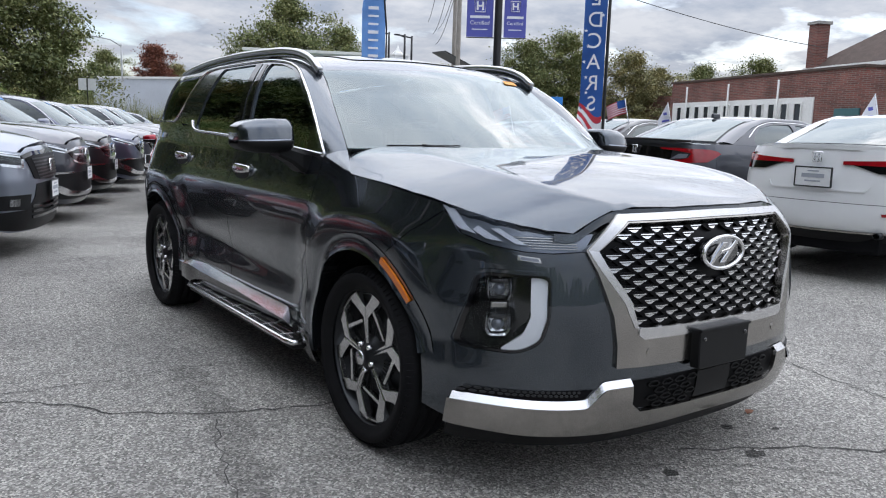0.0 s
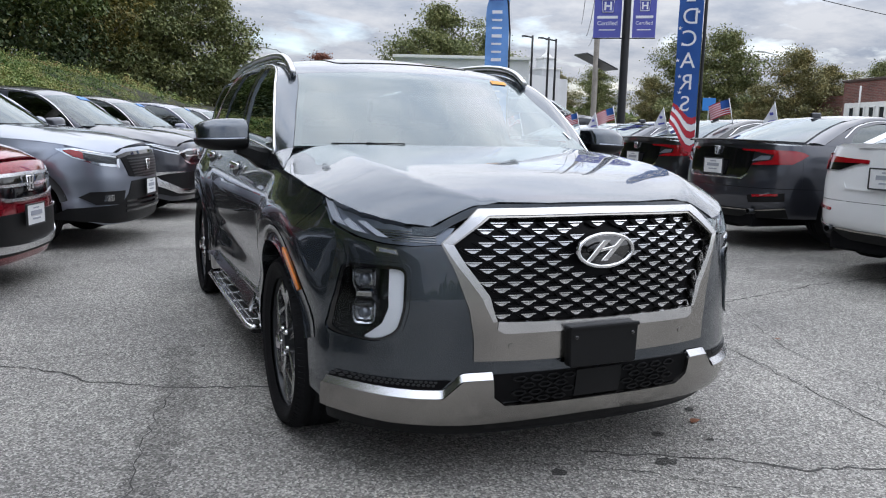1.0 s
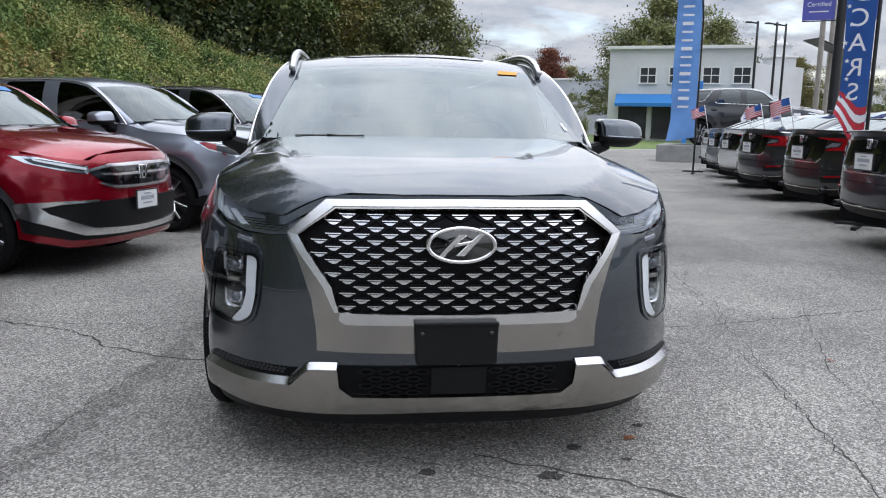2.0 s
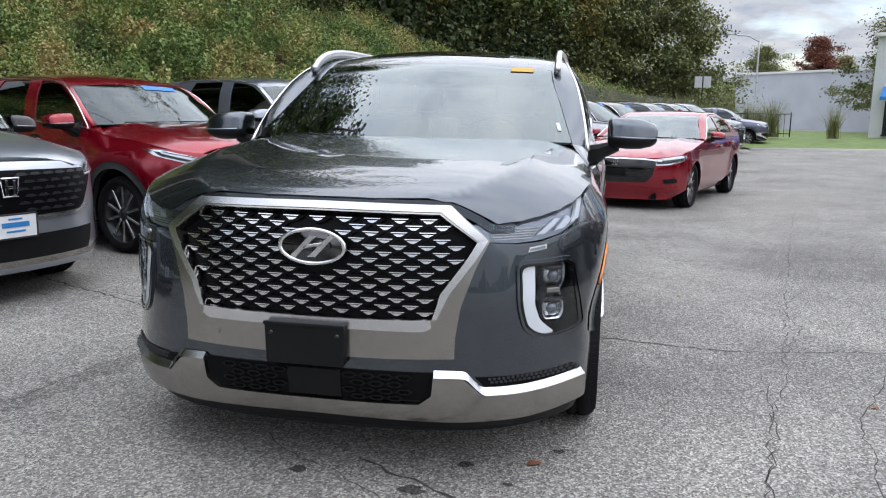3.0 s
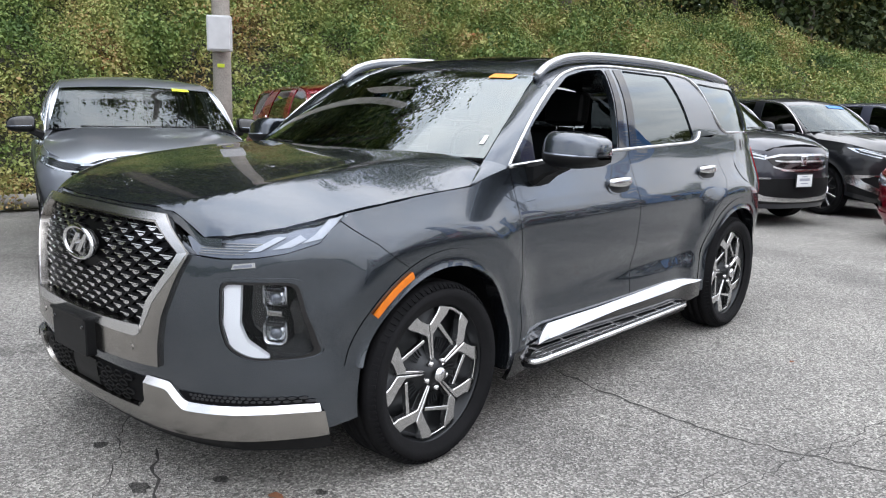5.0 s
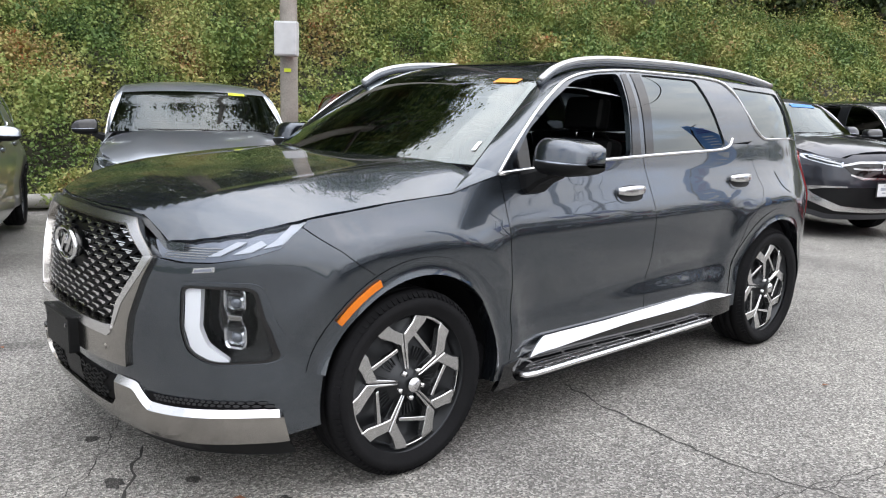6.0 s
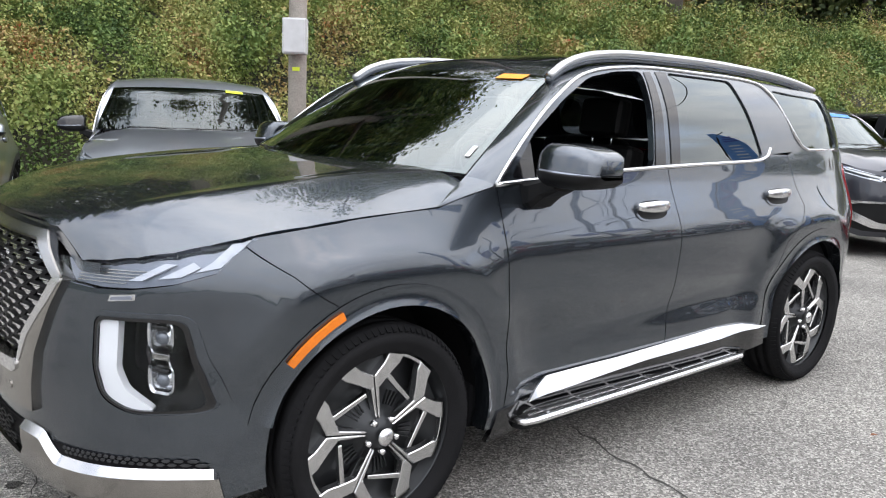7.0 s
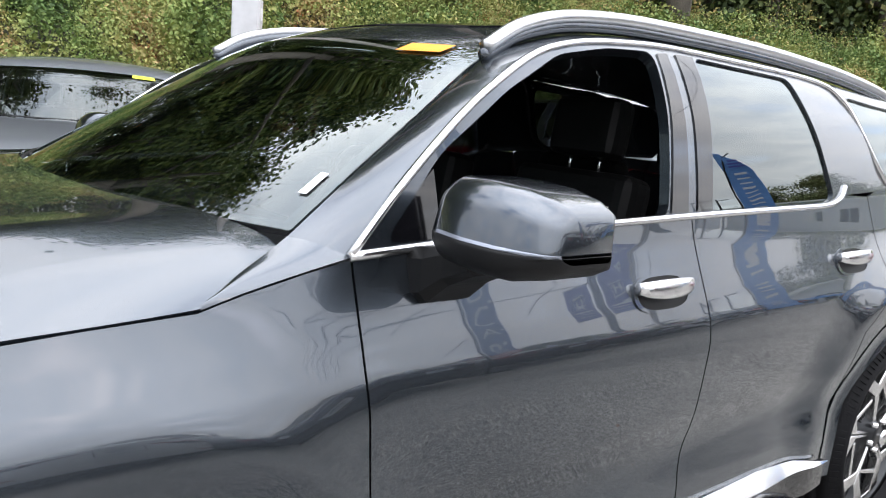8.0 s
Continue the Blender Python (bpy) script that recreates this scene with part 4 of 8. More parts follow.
# grille mesh: dark backing, scales with bright lips
part("grille_back", patch("grille_back", sb.on_front([(x * 1.02, z) for x, z in frame_in]), sb.wrap, step=0.05, off=-0.045, thick=0.0), M["plastic"], main_car)
grille = part("grille", patch("grille", sb.on_front([(x * 1.005, z) for x, z in frame_in]), sb.wrap, step=0.06, off=-0.032, thick=0.0), M["grilleblack"], main_car, "dark grille of overlapping scales with bright lips")
row = 0
zrow = 1.008
while zrow > 0.668:
    pitch = 0.1
    x = -0.6 + (pitch / 2 if row % 2 else 0)
    while x < 0.62:
        w = 0.06
        if all(inside(p, frame_in) for p in [(x - w * 0.5, zrow), (x + w * 0.5, zrow), (x, zrow - 0.014)]) and math.hypot(x / 1.25, zrow - 0.9) > 0.095:
            scale = [(x - 0.047, zrow + 0.001), (x - 0.03, zrow + 0.008), (x + 0.03, zrow + 0.008), (x + 0.047, zrow + 0.001), (x + 0.024, zrow - 0.016), (x, zrow - 0.023), (x - 0.024, zrow - 0.016)]
            tile = part("grille_scale", patch("grille_scale", sb.on_front(scale), sb.wrap, step=0.06, off=-0.02, thick=0.012), M["grilleblack"], grille)
            bar = [(x - w / 2, zrow + 0.001), (x + w / 2, zrow + 0.001), (x + w * 0.45, zrow - 0.0028), (x - w * 0.45, zrow - 0.0028)]
            tip = [(x - w * 0.36, zrow - 0.006), (x + w * 0.36, zrow - 0.006), (x + w * 0.1, zrow - 0.0155), (x - w * 0.1, zrow - 0.0155)]
            lip = join("bright_lip", [patch("bar", sb.on_front(bar), sb.wrap, step=0.06, off=-0.009, thick=0.01), patch("tip", sb.on_front(tip), sb.wrap, step=0.06, off=-0.015, thick=0.006)], False)
            part("bright_lip", lip, M["brightsatin"], tile)
        x += pitch
    row += 1
    zrow -= 0.0238
# round badge: an oval ring with a slanted link
ring = [[(0.118 * (1 + 0.075 * math.cos(q) * 1.0) * math.cos(a), -0.985 - 0.01 * math.sin(q), 0.884 + 0.06 * (1 + 0.14 * math.cos(q)) * math.sin(a)) for q in [2 * math.pi * j / 8 for j in range(8)]] for a in [2 * math.pi * i / 40 for i in range(41)]]
badge = part("badge", loft("badge", ring, caps=False), M["chrome"], main_car, "oval chrome badge")
part("badge_back", lathe("badge_back", [(0.0, 0.0), (0.0, 1.0), (-0.01, 1.0)], 40), M["gloss"], badge).matrix_basis = pose(0, -0.968, 0.884, 0, 0, -90) @ Matrix.Diagonal((1, 0.115, 0.058, 1))
for pts in ([(-0.055, -0.05), (-0.03, -0.05), (-0.012, 0.045), (-0.045, 0.045)], [(0.055, 0.05), (0.03, 0.05), (0.012, -0.045), (0.045, -0.045)], [(-0.03, -0.012), (0.03, 0.004), (0.03, 0.02), (-0.03, 0.006)]):
    part("badge_stroke", plate("badge_stroke", [(x * 0.95 + z * 0.7, 0.884 + z * 0.85) for x, z in pts], 0.012, Matrix.Translation((0, -0.99, 0)), bevel=0.002), M["chrome"], badge)
# plate bracket
bracket = part("plate_bracket", plate("plate_bracket", rounded([(-0.16, 0.465), (0.128, 0.465), (0.132, 0.617), (-0.166, 0.617)], 0.012), 0.04, Matrix.Translation((0, -1.035, 0)), bevel=0.004), M["plastic"], main_car, "empty black licence plate bracket")
for s in (-1, 1):
    part("screw", lathe("screw", [(0.004, 0.0), (0.004, 0.007), (0.0, 0.009)], 10), M["gloss"], bracket).matrix_basis = pose(s * 0.122 - 0.017, -1.036, 0.578, 0, 0, -90)
part("bracket_lip", box("bracket_lip", (0.3, 0.02, 0.012), (-0.017, -1.032, 0.612), 0.004), M["plastic"], bracket)
# lower grille and side slits
lower_full = LOWER + flip([p for p in LOWER if p[0] > 0.001])
low_g = part("lower_grille", patch("lower_grille", sb.on_front([(x, z) for x, z in lower_full]), sb.wrap, step=0.04, off=0.004, thick=0.004), M["deepblack"], main_car)
for r in range(4):
    for k in range(-6, 7):
        x, z = k * 0.066 + (0.033 if r % 2 else 0), 0.435 - r * 0.027
        if abs(x) < 0.1 or abs(x) > 0.37 - 0.01 * r:
            continue
        cell = [(x - 0.031, z), (x - 0.015, z + 0.011), (x + 0.015, z + 0.011), (x + 0.031, z), (x + 0.015, z - 0.011), (x - 0.015, z - 0.011)]
        hole = [(x + (a - x) * 0.72, z + (q - z) * 0.62) for a, q in cell]
        part("mesh_cell", patch("mesh_cell", sb.on_front(cell), sb.wrap, step=0.08, off=0.012, thick=0.006, holes=[sb.on_front(hole)]), M["plastic"], low_g)
part("grille_centre", patch("grille_centre", sb.on_front([(-0.1, 0.345), (0.1, 0.345), (0.1, 0.45), (-0.1, 0.45)]), sb.wrap, step=0.05, off=0.01, thick=0.006), M["plastic"], low_g)
for s in (1, -1):
    pts = [(s * x, z) for x, z in (SLIT if s > 0 else reversed(SLIT))]
    slit = part("side_slit", patch("side_slit", sb.on_front(pts), sb.wrap, step=0.03, off=0.003, thick=0.004), M["grilleblack"], main_car)
    for r in range(2):
        for k in range(18):
            x = 0.625 + k * 0.0155 + (0.0075 if r else 0)
            z = 0.428 - r * 0.012 - max(0, x - 0.74) * 0.04
            cell = [(s * (x + 0.006 * math.cos(a)), z + 0.0052 * math.sin(a)) for a in [math.pi / 3 * i for i in range(6)]]
            part("mesh_cell", patch("mesh_cell", sb.on_front(cell if s > 0 else list(reversed(cell))), sb.wrap, step=0.08, off=0.007, thick=0.004), M["greyplastic"], slit)
# silver skid trim
SKID = [(0.0, 0.338), (0.38, 0.34), (0.425, 0.375), (0.432, 0.442), (0.532, 0.439), (0.598, 0.374), (0.75, 0.371), (0.88, 0.374), (0.908, 0.373), (0.904, 0.28), (0.75, 0.268), (0.5, 0.266), (0.0, 0.276)]
skid = part("bumper_trim", patch("bumper_trim", sb.on_front(SKID + flip([p for p in SKID if p[0] > 0])), sb.wrap, step=0.03, off=0.022, thick=0.03), M["satin"], main_car, "satin silver lower bumper trim")
for s in (1, -1):
    top_line = [(0.434, 0.458), (0.48, 0.457), (0.535, 0.454), (0.575, 0.416), (0.61, 0.39), (0.68, 0.388), (0.75, 0.388), (0.82, 0.389), (0.88, 0.39), (0.905, 0.389)]
    back_l, front_l = [], []
    for x, z in top_line:
        q, qs, qz = Vector(sb.wrap(sb.sx(x, z), z)), Vector(sb.wrap(sb.sx(x, z) + 0.01, z)), Vector(sb.wrap(sb.sx(x, z), z + 0.01))
        out = (qs - q).cross(qz - q).normalized()
        out = out if out.y < 0 else -out
        back_l.append(q + out * 0.004 + Vector((0, 0, 0.008)))
        front_l.append(q + out * 0.0245 + Vector((0, 0, -0.014)))
    A, B = curve3(back_l, 40), curve3(front_l, 40)
    part("trim_edge", join("trim_edge", [strip("upper", A, B, 3, 0.0, s < 0)]), M["edgesatin"], skid)
part("air_dam", patch("air_dam", sb.on_front([(0.9, 0.268), (0.5, 0.262), (0.0, 0.27), (-0.5, 0.262), (-0.9, 0.268), (-0.88, 0.20), (0, 0.19), (0.88, 0.20)]), sb.wrap, step=0.05, off=0.0, thick=0.02), M["plastic"], main_car)
# lamps
for s in (1, -1):
    def fl(pts):
        return [(s * x, z) for x, z in (pts if s > 0 else reversed(pts))]
    unit = part("fog_lamp_unit", patch("fog_lamp_unit", sb.on_front(fl(LAMP)), sb.wrap, step=0.03, off=-0.11, thick=0.0), M["gloss"], main_car, "vertical lamp unit with two projectors and a white light bar")
    LIP = [(0.812 + (x - 0.812) * 1.13, 0.70 + (z - 0.70) * 1.1) for x, z in LAMP]
    part("lamp_lip", patch("lamp_lip", sb.on_front(fl(LIP)), sb.wrap, step=0.03, off=0.007, thick=0.01, holes=[sb.on_front(fl([(0.812 + (x - 0.812) * 1.03, 0.70 + (z - 0.70) * 1.025) for x, z in LAMP]))]), COAT, main_car)
    LAMP_IN = [(0.808 + (x - 0.808) * 0.93, 0.69 + (z - 0.69) * 0.94) for x, z in LAMP]
    part("lamp_rim", patch("lamp_rim", sb.on_front(fl(LAMP)), sb.wrap, step=0.03, off=0.006, thick=0.115, holes=[sb.on_front(fl(LAMP_IN))]), M["gloss"], unit)
    drl = rounded([(0.720, 0.834), (0.766, 0.836), (0.772, 0.69), (0.79, 0.63), (0.838, 0.571), (0.80, 0.57), (0.748, 0.609), (0.729, 0.69)], 0.01)
    part("light_bar", patch("light_bar", sb.on_front(fl(drl)), sb.wrap, step=0.03, off=-0.004, thick=0.03), M["drl"], unit, "white daytime light bar")
    # two projectors in one pinched chrome housing
    hx, hz = 0.842, 0.725
    px, py, pz = sb.wrap(sb.sx(hx, hz), hz)
    at = Matrix.Translation((s * px, py, pz)) @ Matrix.Rotation(radians(s * 30), 4, "Z") @ Matrix.Translation((0, 0.04, 0))
    waist = rounded([(-0.034, 0.112), (0.03, 0.112), (0.044, 0.09), (0.044, 0.035), (0.028, 0.012), (0.028, -0.012), (0.044, -0.035), (0.044, -0.09), (0.03, -0.112), (-0.034, -0.112), (-0.044, -0.09), (-0.044, -0.035), (-0.028, -0.012), (-0.028, 0.012), (-0.044, 0.035), (-0.044, 0.09)], 0.01, 2)
    frame3 = loft("projector_housing", [[(x * k, y, q * (1 - (1 - k) * 0.5)) for x, q in waist] for y, k in ((0.05, 1.06), (-0.008, 1.02), (-0.012, 0.96), (-0.006, 0.86), (0.012, 0.8))], caps=False, smooth=False)
    frame3.transform(at)
    housing = part("projector_housing", frame3, M["brightsatin"], unit, "pinched chrome projector housing")
    back3 = loft("housing_back", [[(x * 0.95, y, q * 0.98) for x, q in waist] for y in (0.034, 0.04)], smooth=False)
    back3.transform(at)
    part("housing_back", back3, M["gloss"], housing)
    tie = box("housing_tie", (0.056, 0.02, 0.02), (0, 0.0, 0), 0.004)
    tie.transform(at)
    part("housing_tie", tie, M["satin"], housing)
    for dz in (0.062, -0.062):
        c = rounded([(-0.03, -0.036), (0.03, -0.036), (0.038, 0), (0.03, 0.036), (-0.03, 0.036), (-0.038, 0)], 0.016)
        bowl = loft("projector_bowl", [[(x * k, y, q * k + dz) for x, q in c] for y, k in ((-0.002, 0.98), (0.012, 0.86), (0.03, 0.5))], smooth=True)
        bowl.transform(at)
        part("projector_bowl", bowl, M["reflector"], unit)
        brow = box("projector_brow", (0.06, 0.03, 0.016), (0, 0.0, dz + 0.022), 0.005)
        brow.transform(at)
        part("projector_brow", brow, M["gloss"], unit)
        ball = lathe("projector_lens", [(0.03 * math.cos(a), 0.027 * math.sin(a)) for a in [math.pi / 2 * i / 8 for i in range(9)]], 24)
        part("projector_lens", ball, M["projlens"], unit).matrix_basis = at @ pose(0, 0.012, dz - 0.008, 0, 0, -90)
    part("lamp_cover", patch("lamp_cover", sb.on_front(fl(LAMP_IN)), sb.wrap, step=0.05, off=0.003, thick=0.0), M["lens"], unit).visible_shadow = False
    # headlamp: slim lens under the hood line
    tipz = [sb.sy(-0.50, 1.035), sb.sy(-0.44, 1.068)]
    low = sb.on_front([(0.6, 0.928), (0.70, 0.92), (0.784, 0.924), (0.86, 0.942), (0.915, 0.976)]) + [(tipz[0], 1.03), (tipz[1], 1.07)]
    high = [(sb.sy(y, sb.edge(y)), sb.edge(y) - 0.006) for y in (-0.5, -0.57, -0.66, -0.74, -0.8, -0.84)] + sb.on_front([(0.6, 0.99), (0.553, 0.992)])
    head = low + high
    if s < 0:
        head = [(-a, z) for a, z in reversed(head)]
    hl = part("headlamp", patch("headlamp", head, sb.wrap, step=0.03, off=-0.03, thick=0.0), M["headback"], main_car, "slim headlamp with a pale signature bar")
    part("headlamp_lens", patch("headlamp_lens", head, sb.wrap, step=0.04, off=0.001, thick=0.0), M["lens"], hl).visible_shadow = False
    blades = [sb.on_front([(0.83, 0.955), (0.868, 0.962), (0.89, 0.99), (0.875, 1.005)]),
              sb.on_front([(0.885, 0.975), (0.915, 0.99)]) + sb.on_side([(-0.49, 1.042), (-0.46, 1.066), (-0.51, 1.06)]) + sb.on_front([(0.9, 1.005)]),
              sb.on_front([(0.77, 0.946), (0.80, 0.948), (0.85, 0.998), (0.83, 1.0)])]
    for bar in blades:
        if s < 0:
            bar = [(-a, z) for a, z in reversed(bar)]
        part("signature_bar", patch("signature_bar", bar, sb.wrap, step=0.03, off=-0.014, thick=0.012), M["lampbar"], hl)
    for k in range(5):
        z0 = 0.934 + 0.0095 * k
        line = [(0.62, z0), (0.76 + 0.012 * k, z0 + 0.002), (0.762 + 0.012 * k, z0 + 0.005), (0.62, z0 + 0.003)]
        part("lamp_rib", patch("lamp_rib", sb.on_front(fl(line)), sb.wrap, step=0.04, off=-0.022, thick=0.008), M["satin"], hl)
    wash = [(0.738, 0.884), (0.80, 0.893), (0.798, 0.91), (0.742, 0.902)]
    cap = part("washer_cap", patch("washer_cap", sb.on_front(fl(wash)), sb.wrap, step=0.03, off=0.003, thick=0.006), M["brightsatin"], main_car)
    inn = [(0.744, 0.888), (0.792, 0.895), (0.791, 0.905), (0.747, 0.898)]
    part("washer_face", patch("washer_face", sb.on_front(fl(inn)), sb.wrap, step=0.03, off=0.006, thick=0.003), M["headback"], cap)
    # amber side marker on the arch lip
    def lip_pt(a, r):
        return (r * math.cos(radians(a)), 0.385 + r * math.sin(radians(a)))
    mark = [lip_pt(a, 0.497) for a in (141, 134, 127, 120, 115)] + [lip_pt(a, 0.47) for a in (115, 120, 127, 134, 141)]
    part("side_marker", patch("side_marker", sb.on_side(mark), sb.wrap, step=0.03, off=0.011, thick=0.008, mirror=s < 0), M["amber"], main_car, "amber side marker")
    # step board
    y0, y1 = 0.62, 2.2
    board = rounded([(0.9, y0 - 0.03), (1.01, y0 + 0.0), (1.01, y1), (0.9, y1 + 0.12)], 0.03)
    sbm = loft("step_board", [[(x, y, z) for x, y in board] for z in (0.245, 0.285)], mirror=s < 0, smooth=False)
    stepb = part("step_board", sbm, M["plastic"], main_car, "black step board with bright edge and rungs")
    edge = [(0.97, y0 - 0.01, 0.278), (1.01, y0 + 0.0, 0.278), (1.02, y0 + 0.05, 0.278), (1.02, (y0 + y1) / 2, 0.28), (1.02, y1 - 0.05, 0.282), (0.985, y1 + 0.03, 0.284)]
    part("step_edge", tube("step_edge", edge, 0.019, 10, 0.75, mirror=s < 0), M["garnish"], stepb)
    for x in (0.99, 0.955, 0.915):
        part("tread_line", box("tread_line", (0.01, y1 - y0 - 0.08, 0.008), (s * x, (y0 + y1) / 2, 0.289), 0.002), M["brightsatin"], stepb)
    for k in range(7):
        yy = y0 + 0.12 + k * (y1 - y0 - 0.2) / 6
        part("rung", box("rung", (0.11, 0.016, 0.01), (s * 0.96, yy, 0.289), 0.003, turn=Matrix.Rotation(radians(s * 14), 4, "Z")), M["brightsatin"], stepb)
    # door garnish
    garn = [(0.625, 0.366), (0.70, 0.40), (0.775, 0.428), (1.22, 0.43), (1.98, 0.452), (2.2, 0.44), (2.39, 0.41), (2.2, 0.407), (1.97, 0.399), (1.4, 0.392), (0.84, 0.367)]
    part("door_garnish", patch("door_garnish", sb.on_side(garn), lambda u, z: tuple(Vector(sb.wrap(u, z)) + Vector((0.55 * (0.46 - z), 0, 0))), step=0.03, off=0.004, thick=0.012, mirror=s < 0), M["garnish"], main_car, "bright lower door garnish")
    clad = [(0.5, 0.345), (0.62, 0.358), (0.85, 0.36), (1.4, 0.384), (2.0, 0.392), (2.41, 0.40), (2.43, 0.30), (1.6, 0.24), (0.47, 0.22)]
    part("sill_cladding", patch("sill_cladding", sb.on_side(clad), sb.wrap, step=0.06, off=0.008, thick=0.02, mirror=s < 0), M["gloss"], main_car)
    # roof rail
    rail = [(0.715, 0.95, 1.585), (0.712, 1.06, 1.648), (0.705, 1.25, 1.694), (0.70, 1.55, 1.716), (0.695, 2.05, 1.722), (0.685, 2.6, 1.71), (0.68, 3.05, 1.678), (0.675, 3.3, 1.645)]
    part("roof_rail", tube("roof_rail", curve3(rail, 40), 0.0185, 10, 0.9, mirror=s < 0), M["railsatin"], main_car, "satin silver roof rail")
    part("rail_base", tube("rail_base", curve3([(x - 0.006, y, z - 0.022) for x, y, z in rail], 40), 0.014, 8, 1.3, mirror=s < 0), COAT, main_car)
    # tail lamp
    tail = sb.on_side([(3.6, 0.78), (3.5, 1.0), (3.46, 1.2), (3.56, 1.24)]) + sb.on_rear([(0.66, 1.22), (0.68, 0.78)])
    part("tail_lamp", patch("tail_lamp", tail, sb.wrap, step=0.05, off=0.008, thick=0.02, mirror=s < 0), M["redlens"], main_car, "tall red tail lamp")
    bpil = [(1.47, 1.258), (1.53, 1.668), (1.58, 1.674), (1.545, 1.26)]
    part("pillar_trim", patch("pillar_trim", sb.on_side(bpil), sb.wrap, step=0.06, off=0.004, thick=0.004, mirror=s < 0), M["gloss"], main_car)
    bpil = [(1.59, 1.262), (1.62, 1.676), (1.705, 1.678), (1.658, 1.264)]
    part("pillar_trim", patch("pillar_trim", sb.on_side(bpil), sb.wrap, step=0.06, off=0.004, thick=0.004, mirror=s < 0), M["gloss"], main_car)
for m in (False, True):
    sail = [(0.575, 1.213), (0.67, 1.325), (0.705, 1.355), (0.715, 1.222)]
    part("sail_panel", patch("sail_panel", sb.on_side(sail), sb.wrap, step=0.05, off=-0.006, thick=0.006, mirror=m), M["gloss"], main_car, "black corner panel behind the mirror")
# fuel flap, wipers, stickers
flap = rounded([(2.94, 1.132), (3.14, 1.126), (3.19, 1.01), (3.06, 0.99), (2.98, 1.03)], 0.03)
part("fuel_flap", patch("fuel_flap", sb.on_side(flap), sb.wrap, step=0.04, off=0.003, thick=0.005), COAT, main_car)
part("wiper", join("wiper", [tube("blade", [sb.top(x, 0.232) for x in (-0.66, -0.55, -0.44, -0.32)], 0.006, 6), tube("arm", [sb.top(x, y) for x, y in ((-0.5, 0.236), (-0.42, 0.22), (-0.3, 0.2))], 0.008, 6)]), M["plastic"], main_car)
part("sticker", patch("sticker", [(0.46, 0.842), (0.58, 0.853), (0.585, 0.897), (0.468, 0.886)], sb.top, step=0.05, off=0.006, thick=0.001), M["sticker_orange"], main_car, "orange paper sticker on the glass")
part("sticker", patch("sticker", [(0.755, 0.305), (0.772, 0.305), (0.757, 0.37), (0.741, 0.37)], sb.top, step=0.05, off=0.006, thick=0.001), M["whitepaper"], main_car, "small white label on the glass")
part("rear_view_mirror", box("rear_view_mirror", (0.24, 0.03, 0.07), (0.0, 0.86, 1.53), 0.015), M["gloss"], main_car)
part("sunroof", patch("sunroof", rounded([(-0.42, 1.12), (0.42, 1.12), (0.42, 1.75), (-0.42, 1.75)], 0.05), sb.top, step=0.08, off=0.004, thick=0.004), M["gloss"], main_car)

# ---- the other cars of the lot ----
AX, NX = Vector((0.34, 0.94, 0)), Vector((0.94, -0.34, 0))


def ground_z(x, y):
    """The lot falls away gently behind and rises towards the street."""
    def soft(v, m):
        d = abs(v) - m
        return math.copysign(d * d / (d + 1.5), v) if d > 0 else 0.0
    return 0.03 * max(min(soft(x, 2.0), 5.0), -4.0) - 0.012 * max(min(soft(y, 4.0), 12.0), -2.0)


def lot(n, a):
    p = NX * n + AX * a
    return (p.x, p.y, ground_z(p.x, p.y))


def parked(ob, n, a, turn):
    x, y, z = lot(n, a)
    ob.matrix_world = pose(x, y, z, 0, 0, turn) @ Matrix.Diagonal((*ob.scale, 1))
    return ob


def recolour(ob, old, mat):
    for o in ob.children_recursive:
        if o.type == "MESH" and o.material_slots and o.material_slots[0].material == old:
            o.material_slots[0].link = "OBJECT"
            o.material_slots[0].material = mat
    return ob


def mark(car, y, z, size, rear=False):
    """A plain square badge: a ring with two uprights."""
    s = size / 2
    dy = 0.004 if not rear else -0.004
    ring = [(-s, y, z + s), (s, y, z + s), (s * 0.82, y, z - s), (-s * 0.82, y, z - s), (-s, y, z + s), (s * 0.9, y, z + s)]
    base = part("badge", tube("badge", ring, size * 0.065, 6), M["chrome"], car, "square chrome badge")
    for q in (-1, 1):
        part("badge_stroke", box("badge_stroke", (size * 0.16, 0.012, size * 0.8), (q * s * 0.42, y - dy, z), 0.003), M["chrome"], base)
    part("badge_stroke", box("badge_stroke", (size * 0.3, 0.012, size * 0.14), (0, y - dy, z), 0.003), M["chrome"], base)
    return base


def number_plate(car, y, z, turn=0, print_mat=None):
    """A white dealer plate with plain print bars, in a thin frame."""
    base = part("plate_panel", box("plate_panel", (0.31, 0.012, 0.16), (0, y, z), 0.01), M["whitepaper"], car, "white dealer plate with printed bars")
    d = -0.008 if turn == 0 else 0.008
    for k, (w, h, zz) in enumerate([(0.2, 0.035, 0.012), (0.14, 0.014, -0.035), (0.1, 0.012, 0.052)]):
        part("print_bar", box("print_bar", (w, 0.004, h), (0, y + d, z + zz), 0.001), print_mat or M["platesilver"], base)
    for dx, dz, w, h in ((0, 0.084, 0.32, 0.012), (0, -0.084, 0.32, 0.012), (0.16, 0, 0.012, 0.17), (-0.16, 0, 0.012, 0.17)):
        part("plate_edge", box("plate_edge", (w, 0.018, h), (dx, y, z + dz), 0.003), M["greyplastic"], base)
    return base


